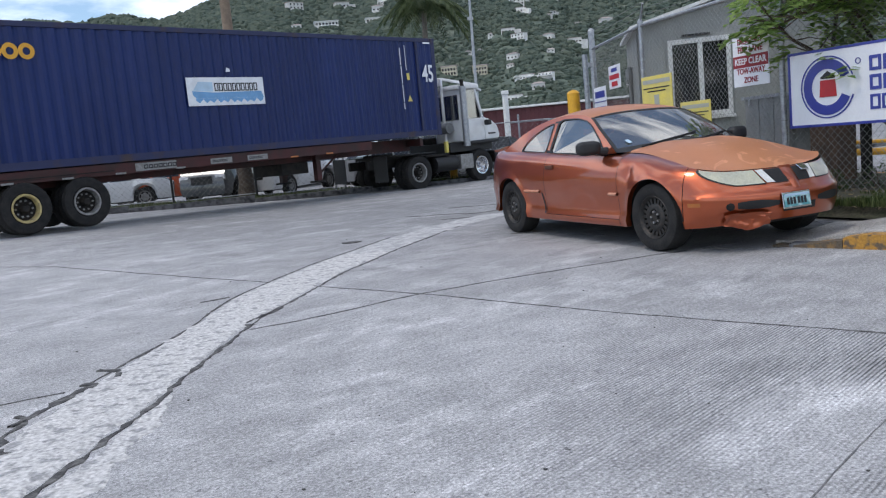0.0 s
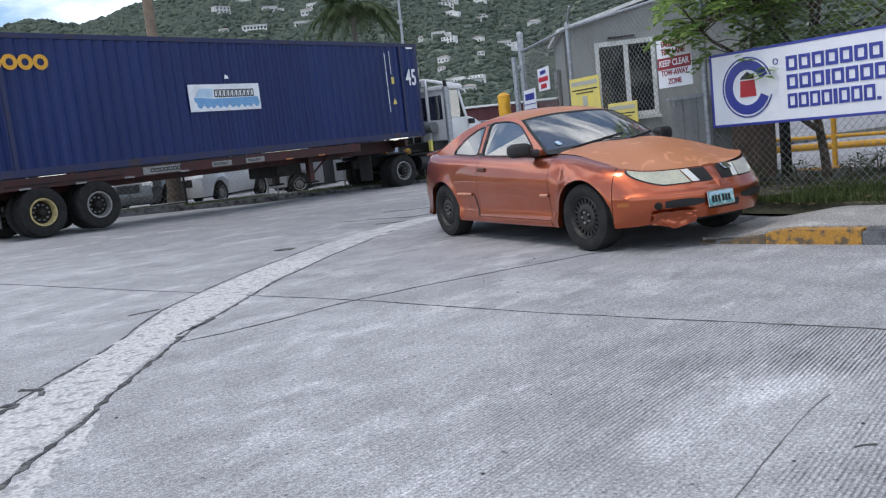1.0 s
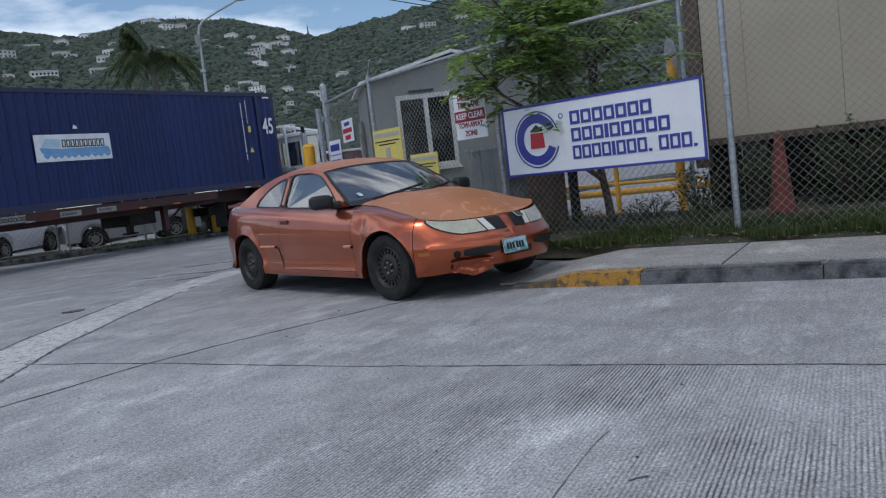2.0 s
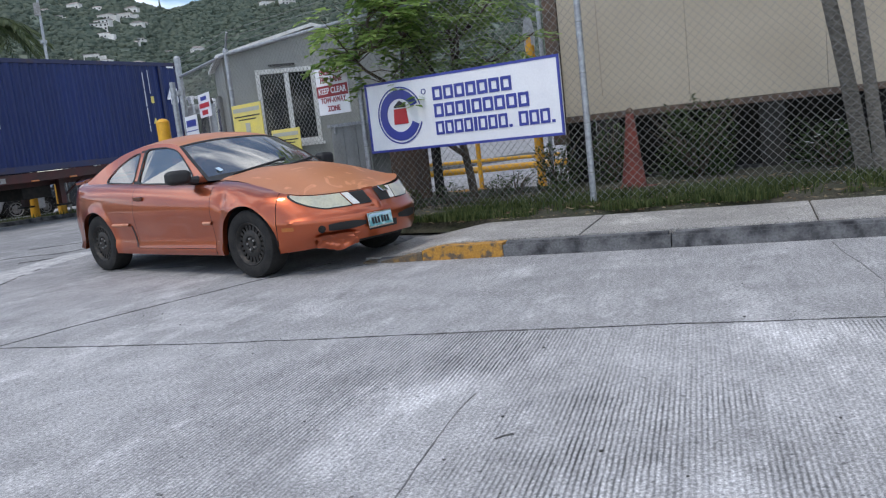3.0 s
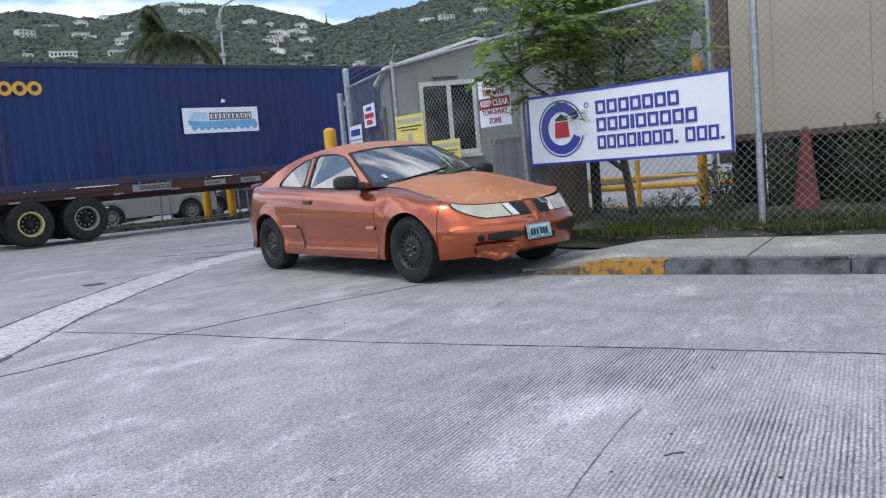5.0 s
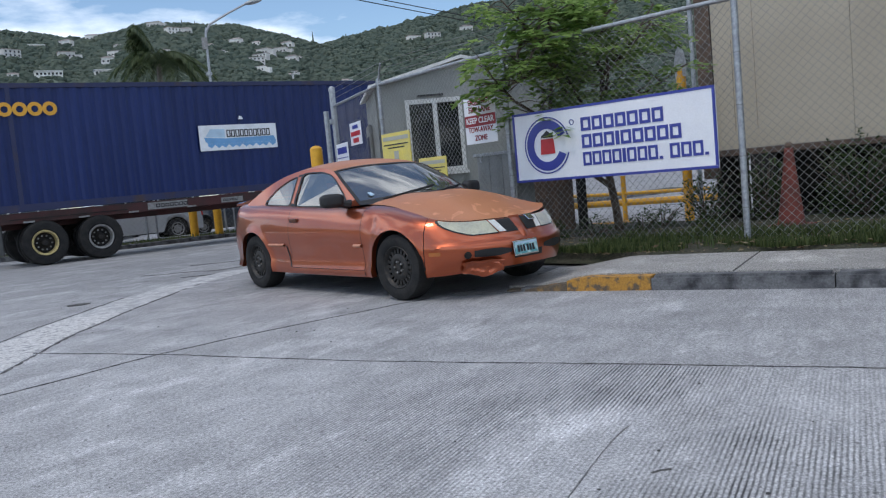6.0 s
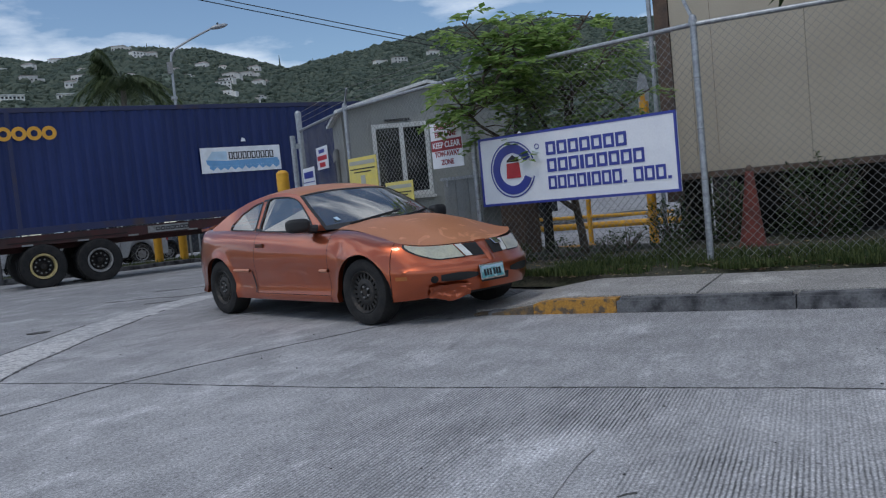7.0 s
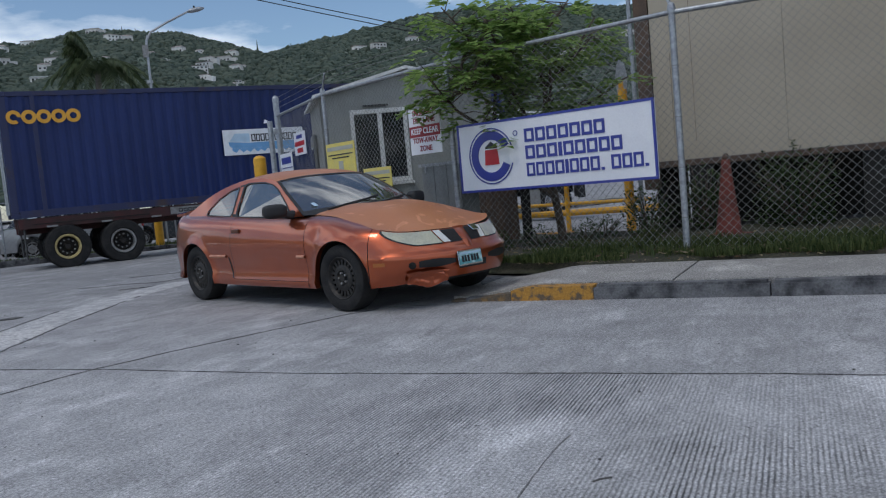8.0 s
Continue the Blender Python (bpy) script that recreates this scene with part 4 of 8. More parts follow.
    part("top_bar", box(-0.03, -0.01, 1.282, 0.82, 0.02, 1.32), M["galv"], locker)
    for k in (0.03, 0.66):
        part("strap", box(k, 0.001, 1.2, k + 0.04, 0.012, 1.29, 0.003), M["galv"], locker)


def make_office_trailer():
    m = pose(6.72, 9.82, 0, 0, 0, -45.5)
    b = thing("office_trailer", m, "raised beige site office with ribbed siding on short piers", "building")
    part("wall", box(0.0, 0.04, 1.07, 14, 3.0, 4.6), M["beige"], b)
    x = 0.1
    for k in range(9):
        w = 1.66
        part("siding_panel", box(x + 0.002, 0.0, 1.075, x + w - 0.002, 0.039, 4.58, 0.002), M["beige"], b)
        x += w
    part("corner_post", box(-0.1, -0.02, 0.7, 0.09, 0.2, 4.6, 0.006), M["brown_steel"], b, "rusty brown corner post")
    part("drain_pipe", rod((-0.16, 0.0, 0.2), (-0.16, 0.0, 4.6), 0.03, 10), M["galv"], b)
    part("floor_beam", box(0.0, 0.0, 0.985, 14, 0.12, 1.068, 0.005), M["brown_steel"], b)
    # Deck and piers take the near-black, so underfloor shade is in their colour.
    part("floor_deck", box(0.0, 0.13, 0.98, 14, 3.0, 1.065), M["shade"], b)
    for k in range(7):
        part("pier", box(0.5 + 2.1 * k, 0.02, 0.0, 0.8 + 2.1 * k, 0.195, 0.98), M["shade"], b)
    # Added boards that black out the view under the floor as shade.
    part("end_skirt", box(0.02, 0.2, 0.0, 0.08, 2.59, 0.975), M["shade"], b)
    part("skirt", box(0.12, 2.6, 0.0, 14, 2.66, 0.975), M["shade"], b, "near-black board added under the floor, shade put into its colour")
    part("roof", box(-0.15, -0.12, 4.604, 14.1, 3.1, 4.72, 0.01), M["white_paint"], b)
    for k, (xx, h) in enumerate(((0.62, 2.6), (0.34, 1.2))):
        part("rust_streak", box(xx, -0.003, 1.3, xx + 0.004, -0.0005, 1.3 + h), M["brown_steel"], b)


def traffic_cone():
    c = thing("traffic_cone", pose(6.22, 7.68, 0.17, 2, -2, 20), "tall weathered orange rubber traffic cone standing on the verge", "cone")
    part("base", box(-0.19, -0.19, 0, 0.19, 0.19, 0.035, 0.012), M["cone"], c)
    part("body", lathe([(0.155, 0.035), (0.14, 0.06), (0.1, 0.36), (0.065, 0.66), (0.042, 0.88), (0.03, 0.9), (0.0, 0.9)], 24), M["cone"], c, smooth=True).matrix_basis = Matrix(((1, 0, 0, 0), (0, 0, 1, 0), (0, 1, 0, 0), (0, 0, 0, 1)))
    part("tip", lathe([(0.043, 0.86), (0.045, 0.89), (0.02, 0.93), (0, 0.93)], 16), M["brown_steel"], c, "dark worn tip").matrix_basis = Matrix(((1, 0, 0, 0), (0, 0, 1, 0), (0, 1, 0, 0), (0, 0, 0, 1)))


def make_gate_barriers():
    for k, (a, b) in enumerate((((5.3, 13.9), (7.3, 10.75)), ((6.3, 14.4), (8.7, 12.1)))):
        z = (0.53, 0.3)[k]
        rail = thing("pipe_barrier", Matrix(), "yellow steel pipe barrier inside the gate", "barrier", "yellow barriers")
        part("rail", rod((*a, z), (*b, z), (0.028, 0.06)[k], 10), M["yellow"], rail)
        for f in ((0.02, 0.62) if k == 0 else (0.02, 0.98)):
            x, y = a[0] + (b[0] - a[0]) * f, a[1] + (b[1] - a[1]) * f
            part("upright", rod((x, y, -0.2), (x, y, z + (0.28 if k == 0 else 0)), 0.04, 12), M["yellow"], rail)
    stop = thing("wheel_stop", pose(5.65, 11.2, 0, 0, 0, -28), "yellow painted concrete wheel stop", "wheel stop")
    part("block", box(-0.5, -0.1, -0.05, 0.5, 0.1, 0.17, 0.03), M["kerb_yellow"], stop)
    mast = thing("gate_mast", pose(7.05, 10.92, 0), "yellow gate mast with a pointed grey blade", "mast")
    part("mast_pipe", rod((0, 0, -0.2), (0, 0, 2.2), 0.07, 16), M["yellow"], mast)
    part("blade", prism([(-0.07, 0), (0.07, 0), (0.09, 0.3), (0.06, 0.48), (0, 0.6), (-0.06, 0.48), (-0.09, 0.3)], -0.015, 0.015, pose(0, 0, 2.08, 90, 0, -33)), M["galv"], mast, "grey pointed blade")
    part("blade_stripe", prism([(-0.05, 0), (0.03, 0), (0.02, 0.22), (-0.05, 0.25)], 0.017, 0.021, pose(0, 0, 2.09, 90, 0, -33)), M["yellow"], mast)
    screen = thing("board_screen", Matrix(), "dark brown board screen standing behind the fence", "screen")
    for k in range(6):
        a, b = Vector((4.48, 10.98)).lerp(Vector((4.86, 10.27)), k / 6), Vector((4.48, 10.98)).lerp(Vector((4.86, 10.27)), (k + 0.96) / 6)
        part("board", prism([a[:], b[:], (b.x + 0.02, b.y + 0.012), (a.x + 0.02, a.y + 0.012)][::-1], 0.05, 1.12), M["brown_steel"], screen)
    part("post", box(4.88, 10.1, 0.0, 4.98, 10.2, 1.15, 0.008), M["shade"], screen)


# ---------------------------------------------------------------- plants
def leaflet(bm, c, d, up, l, w):
    """One small pointed leaf, folded along its middle."""
    side = d.cross(up).normalized() * w
    v = [bm.verts.new(p) for p in (c, c + d * l * 0.45 + side + up * w * 0.3, c + d * l, c + d * l * 0.45 - side + up * w * 0.3)]
    bm.faces.new((v[0], v[1], v[2]))
    bm.faces.new((v[0], v[2], v[3]))


def spray(bm, p, d, rng, length, pairs, size):
    """A feathery compound leaf that droops."""
    d = d.normalized()
    for k in range(pairs):
        f = (k + 1) / pairs
        c = p + d * length * f + Vector((0, 0, -0.35 * length * f * f))
        side = d.cross(Vector((0, 0, 1)))
        side = side.normalized() if side.length > 0.01 else Vector((1, 0, 0))
        for s in (1, -1):
            q = (side * s + d * 0.6 + Vector((0, 0, rng.uniform(-0.5, 0.15)))).normalized()
            leaflet(bm, c, q, Vector((rng.uniform(-0.3, 0.3), rng.uniform(-0.3, 0.3), 1)).normalized(), size * (1.15 - 0.5 * abs(f - 0.5)), size * 0.27)


def make_gate_tree():
    rng = random.Random(3)
    t = thing("tree", pose(0.34, -0.14, 0), "slender green tree with feathery leaves leaning over the fence", "tree")
    trunk = bmesh.new()
    tube_into(trunk, [(4.74, 9.55, 0.0), (4.66, 9.5, 0.5), (4.56, 9.46, 1.0), (4.55, 9.45, 1.6), (4.55, 9.4, 2.1)], [0.06, 0.05, 0.045, 0.04, 0.03], 8)
    limbs = [
        [(4.56, 9.46, 1.0), (4.3, 9.5, 1.6), (4.0, 9.55, 2.2), (3.65, 9.5, 2.75), (3.3, 9.45, 3.1)],
        [(4.55, 9.4, 2.1), (4.4, 9.35, 2.6), (4.1, 9.3, 3.1)],
        [(4.55, 9.4, 2.1), (4.9, 9.3, 2.45), (5.2, 9.2, 2.9)],
        [(4.55, 9.45, 1.6), (5.1, 9.2, 1.9), (5.5, 9.0, 2.15)],
        [(4.4, 9.5, 1.6), (4.1, 9.32, 2.0), (3.85, 9.22, 2.3)],
        [(4.0, 9.55, 2.2), (3.6, 9.4, 2.15), (3.3, 9.35, 2.05)],
        [(4.55, 9.45, 1.6), (4.5, 9.15, 2.1), (4.42, 9.0, 2.4)],
        [(4.55, 9.4, 2.1), (4.75, 9.0, 2.4), (4.9, 8.8, 2.6)],
        [(3.9, 9.6, 1.6), (3.5, 9.7, 1.9), (3.2, 9.6, 2.2)],
        [(4.4, 9.35, 2.6), (4.7, 9.3, 2.9), (4.9, 9.25, 3.15)],
        [(4.0, 9.55, 2.2), (3.9, 9.3, 2.6), (3.75, 9.2, 2.9)],
        [(3.65, 9.5, 2.75), (3.45, 9.35, 2.4), (3.45, 9.28, 2.1)],
        [(3.75, 9.2, 2.9), (3.6, 9.15, 2.5), (3.5, 9.16, 2.25)],
    ]
    tube_into(trunk, [(4.6, 9.47, 0.75), (4.3, 9.52, 1.0), (4.05, 9.6, 1.3), (3.9, 9.6, 1.6), (3.95, 9.55, 2.1)], [0.035, 0.033, 0.03, 0.027, 0.02], 7)
    crown = bmesh.new()
    for limb in limbs:
        tube_into(trunk, limb, [0.026 - 0.018 * k / (len(limb) - 1) for k in range(len(limb))], 6)
        for a, b in zip(limb, limb[1:]):
            a, b = Vector(a), Vector(b)
            for _ in range(6):
                p = a.lerp(b, rng.random())
                ang, up = rng.random() * math.tau, rng.uniform(-0.15, 0.7)
                d = Vector((math.cos(ang), math.sin(ang), up)).normalized()
                l = rng.uniform(0.25, 0.62)
                tube_into(trunk, [p, p + d * l * 0.5 + Vector((0, 0, 0.03)), p + d * l], [0.008, 0.006, 0.003], 5)
                for _ in range(3):
                    q = p + d * l * rng.uniform(0.3, 1.0)
                    a2 = ang + rng.uniform(-1.5, 1.5)
                    spray(crown, q, Vector((math.cos(a2), math.sin(a2), rng.uniform(-0.35, 0.3))), rng, rng.uniform(0.2, 0.34), rng.randint(4, 6), rng.uniform(0.11, 0.155))
    part("trunk", trunk, M["bark"], t)
    part("crown", crown, M["leaf"], t, "crown of feathery green leaves")


def bush(m, r, h, n, label, seed, size=0.05, material="bush"):
    rng = random.Random(seed)
    b = thing("shrub", m, label, "shrub", "shrubs by the fence")
    st, lf = bmesh.new(), bmesh.new()
    for _ in range(max(6, n // 60)):
        a, l = rng.random() * math.tau, rng.uniform(0.5, 1.0)
        tip = Vector((math.cos(a) * r * l, math.sin(a) * r * l, h * rng.uniform(0.4, 1.0)))
        tube_into(st, [(0, 0, -0.02), tip * 0.5 + Vector((0, 0, h * 0.1)), tip], [0.012, 0.008, 0.003], 5)
    for _ in range(n):
        a, k, zz = rng.random() * math.tau, rng.random() ** 0.5, rng.random()
        lump = 0.75 + 0.4 * noise.noise((math.cos(a) * 2 + seed, math.sin(a) * 2, zz * 3))
        q = math.sqrt(max(0.05, 1 - (zz * 1.1 - 0.35) ** 2)) * lump
        c = Vector((math.cos(a) * r * k * q, math.sin(a) * r * k * q, 0.03 + zz * h * lump))
        d = Vector((math.cos(a) + rng.uniform(-0.8, 0.8), math.sin(a) + rng.uniform(-0.8, 0.8), rng.uniform(-0.3, 0.9))).normalized()
        leaflet(lf, c, d, Vector((rng.uniform(-0.5, 0.5), rng.uniform(-0.5, 0.5), 1)).normalized(), size * rng.uniform(0.7, 1.4), size * 0.3)
    part("woody_stem", st, M["bark"], b)
    part("foliage", lf, M[material], b)
    return b


def make_shrubs():
    bush(pose(6.75, 8.75, 0.1), 0.4, 0.9, 1100, "dark leafy shrub growing behind the fence", 93, 0.06)
    bush(pose(7.35, 7.85, 0.15), 0.62, 0.95, 2600, "dark leafy shrub behind the fence under the site office", 2, 0.055)
    bush(pose(8.35, 6.75, 0.15), 0.6, 0.6, 1500, "low dark shrub behind the fence", 4, 0.05)
    bush(pose(6.15, 9.15, 0.1), 0.4, 0.75, 1100, "dark shrub at the corner of the site office", 5, 0.05)
    bush(pose(9.3, 5.9, 0.15), 0.7, 0.55, 1300, "low dark shrub behind the fence", 6, 0.05)
    for k, (x, y, r, h) in enumerate(((5.6, 9.3, 0.3, 0.35), (5.15, 9.0, 0.3, 0.3), (4.6, 9.2, 0.32, 0.3), (5.9, 8.7, 0.25, 0.25), (4.1, 9.3, 0.25, 0.3), (5.5, 8.2, 0.2, 0.16), (4.6, 8.2, 0.2, 0.14), (5.0, 7.7, 0.18, 0.12))):
        bush(pose(x, y, 0.14), r, h, 360, "low green weeds along the fence", 20 + k, 0.04, "grass" if k > 4 else "bush")
    blossoms = bmesh.new()
    rng = random.Random(8)
    for _ in range(9):
        c = Vector((8.2 + rng.uniform(-0.35, 0.5), 6.55 + rng.uniform(-0.4, 0.3), rng.uniform(0.45, 0.72)))
        for k in range(5):
            a = k * math.tau / 5
            leaflet(blossoms, c, Vector((math.cos(a), math.sin(a), 0.3)).normalized(), Vector((0, 0, 1)), 0.035, 0.012)
    tagged(part("blossoms", blossoms, M["white_panel"]), "small white blossoms on the low shrub", "flowers", kind="stuff")


def frond(bm, p, d, length, rng, droop=0.9, w=0.03, n=26, leaf=0.5, rise=0.0):
    """A palm frond: an arching midrib with hanging leaflets."""
    d = Vector((d[0], d[1], 0)).normalized()
    lift = rng.uniform(0.2, 1.3) + rise
    pts = [Vector(p) + d * length * f + Vector((0, 0, length * (lift * f - (lift * (0.35 if rise else 1.0) + droop * 0.75) * f * f))) for f in [k / 8 for k in range(9)]]
    tube_into(bm, pts, [0.03 * (1 - 0.85 * k / 8) * length / 2.5 for k in range(9)], 5)
    side = d.cross(Vector((0, 0, 1)))
    for k in range(n):
        f = 0.08 + 0.9 * k / n
        i = min(7, int(f * 8))
        c = pts[i].lerp(pts[i + 1], f * 8 - i)
        l = leaf * length / 2.5 * (1.1 - 0.6 * abs(f - 0.4)) * rng.uniform(0.8, 1.1)
        for s in (1, -1):
            q = (side * s * 0.75 + d * 0.55 + Vector((0, 0, -0.55 - rng.random() * 0.5))).normalized()
            leaflet(bm, c, q, (Vector((0, 0, 1)) + side * s * 0.4).normalized(), l, w)


def palm(m, height, lean, spread, n, label, seed, trunk_r=0.16, droop=0.9, wind=None):
    rng = random.Random(seed)
    t = thing("palm_tree", m, label, "palm tree", "palms")
    tr, cr = bmesh.new(), bmesh.new()
    pts = [(lean[0] * f ** 1.2, lean[1] * f ** 1.2, height * f) for f in [k / 10 for k in range(11)]]
    tube_into(tr, pts, [trunk_r * (1.15 - 0.45 * k / 10) for k in range(11)], 10)
    top = Vector(pts[-1])
    for k in range(n):
        a = k * math.tau * 0.382 + rng.uniform(-0.3, 0.3)
        d = Vector((math.cos(a), math.sin(a)))
        if wind:
            d = d + Vector(wind) * rng.uniform(0.2, 0.9)
        if wind and k % 3 == 0:
            frond(cr, top, Vector((-1.0, rng.uniform(-0.7, 0.7))), spread * rng.uniform(0.3, 0.62), rng, 0.5, 0.016 * spread, 30, 1.3, rng.uniform(0.6, 2.0))
            continue
        frond(cr, top, d, spread * rng.uniform(0.75, 1.1), rng, droop * rng.uniform(0.5, 1.3), 0.02 * spread, 26, 0.75)
    part("trunk", tr, M["palm_bark"], t, smooth=True)
    part("crown", cr, M["palm"], t, "crown of long drooping fronds")
    return t


def make_palms():
    palm(pose(-1.3, 48, ground_z(-1.3, 48)), 9.0, (0.3, 0.2), 2.7, 40, "tall coconut palm with windblown fronds", 14, 0.2, 0.75, (-0.15, 0))
    palm(pose(7.86, 5.95, 0.15), 3.7, (-1.15, -0.1), 1.25, 16, "leaning palm with a grey trunk behind the fence", 15, 0.075, 1.1)
    palm(pose(7.68, 5.62, 0.15), 3.9, (-0.45, 0.2), 1.3, 16, "slim palm with a grey trunk behind the fence", 16, 0.06, 1.1)


# ---------------------------------------------------------------- far side of the road
def make_far_side():
    run = [(-30, 17.8), (-9.5, 23.8), (0.8, 26.9), (7, 28.7), (22, 33)]
    kerb = thing("far_kerb", Matrix(), "grey kerb along the far side of the road", "kerb", kind="structure")
    bank = bmesh.new()
    for (x0, y0), (x1, y1) in zip(run, run[1:]):
        n = max(1, int(math.hypot(x1 - x0, y1 - y0) / 3))
        for k in range(n):
            a = Vector((x0 + (x1 - x0) * k / n, y0 + (y1 - y0) * k / n))
            b = Vector((x0 + (x1 - x0) * (k + 1) / n, y0 + (y1 - y0) * (k + 1) / n))
            d = (b - a).normalized()
            q = Vector((-d.y, d.x)) * 0.18
            z = ground_z(*a)
            part("kerbstone", prism([(a + d * 0.01)[:], (b - d * 0.01)[:], (b - d * 0.01 + q)[:], (a + d * 0.01 + q)[:]], z - 0.15, z + 0.11), M["kerb"], kerb)
            u = [bank.verts.new((*(p + q * f), ground_z(*p) + h)) for p, f, h in ((a, 1.02, 0.09), (b, 1.02, 0.09), (b, 10, 0.14), (a, 10, 0.14))]
            bank.faces.new(u)
    tagged(part("far_verge", bank, M["soil"]), "grassy verge along the far kerb", "verge", kind="structure")
    gr, rng = bmesh.new(), random.Random(31)
    for _ in range(7000):
        f = rng.random()
        x = -14 + 22 * f
        y = 23.8 + (x + 9.5) * 0.301 + rng.uniform(0.25, 1.6)
        blades(gr, x, y, ground_z(x, y) + 0.1, rng.uniform(0.05, 0.16), rng)
    tagged(part("far_grass", gr, M["grass"]), "rough grass on the far verge", "grass", kind="stuff")
    for k in range(9):
        x0, x1 = -13.5 + 2.4 * k, -13.5 + 2.4 * (k + 1)
        y0, y1 = 25.1 + (x0 + 9.5) * 0.301, 25.1 + (x1 + 9.5) * 0.301
        z = ground_z(x0, y0) + 0.08
        bay = thing("car_park_fence", pose(x0, y0, z, 0, 0, math.degrees(math.atan2(y1 - y0, x1 - x0))), "low wire fence with steel posts along the car park", "fence", "car park fence bays")
        length = math.hypot(x1 - x0, y1 - y0)
        part("post", rod((0, 0, -0.1), (0, 0, 1.75), 0.035, 8), M["galv"] if k > 3 else M["trim"], bay)
        if k in (4, 5, 6):
            part("post", rod((0.3, 0, -0.1), (0.3, 0, 1.75), 0.03, 8), M["galv"], bay)
        part("bottom_rail", rod((0, 0, 0.08), (length, 0, 0.08), 0.02, 6), M["galv"], bay)
        part("top_rail", rod((0, 0, 1.72), (length, 0, 1.72), 0.02, 6), M["galv"], bay)
        part("mesh", net(length, 0.08, 1.72, 0.17, 0.003), M["wire"], bay)
    for x in (-0.1, 0.65):
        yellow_bollard(pose(x, 27.6, ground_z(x, 27.6)), 1.15, 0.13, "yellow bollard on the far verge")
    stump = thing("tree", pose(-6.7, 26.4, ground_z(-6.7, 26.4)), "roadside tree trunk on the far verge", "tree")
    bm = bmesh.new()
    tube_into(bm, [(0, 0, -0.1), (0.03, 0, 0.6), (-0.04, 0, 1.5), (0.05, 0.05, 2.4), (0.3, 0.1, 3.0)], [0.34, 0.24, 0.22, 0.2, 0.14], 10)
    tube_into(bm, [(0, 0.02, 1.9), (-0.4, 0.05, 2.6), (-0.7, 0, 3.0)], [0.12, 0.09, 0.04], 8)
    part("trunk", bm, M["bark"], stump, smooth=True)
    cr, rng = bmesh.new(), random.Random(77)
    for _ in range(900):
        p = Vector((rng.gauss(0, 0.55), rng.gauss(0, 0.55), 2.85 + rng.gauss(0, 0.22)))
        leaflet(cr, p, Vector((rng.uniform(-1, 1), rng.uniform(-1, 1), rng.uniform(-0.4, 0.6))).normalized(), Vector((0, 0, 1)), 0.16, 0.05)
    part("crown", cr, M["bush"], stump)


def street_lamp():
    s = thing("street_lamp", pose(1.45, 45, ground_z(1.45, 45)), "grey steel street lamp with a curved arm", "street lamp")
    tr = bmesh.new()
    tube_into(tr, [(0, 0, 0), (0.0, 0, 5), (0.05, 0, 9.6), (0.12, 0, 10.0)], [0.1, 0.085, 0.06, 0.05], 10)
    part("column", tr, M["galv"], s, smooth=True)
    arm = bmesh.new()
    tube_into(arm, [(0.05, 0, 9.7), (0.3, 0, 10.15), (1.2, 0, 10.65), (2.25, 0, 11.15)], [0.06, 0.06, 0.055, 0.05], 8)
    part("arm", arm, M["galv"], s, smooth=True)
    head = bmesh.new()
    bmesh.ops.create_uvsphere(head, u_segments=16, v_segments=8, radius=1, matrix=pose(2.6, 0, 11.22, 0, -12, 0) @ Matrix.Diagonal((0.48, 0.17, 0.12, 1)))
    part("lantern", head, M["galv"], s, smooth=True)
    part("photocell", rod((2.55, 0, 11.32), (2.55, 0, 11.42), 0.05, 8), M["trim"], s)
    part("junction_box", box(-0.18, -0.1, 8.9, 0.1, 0.1, 9.5, 0.02), M["rim_grey"], s)
    part("collar", rod((0, 0, 7.6), (0, 0, 7.75), 0.16, 10), M["galv"], s)


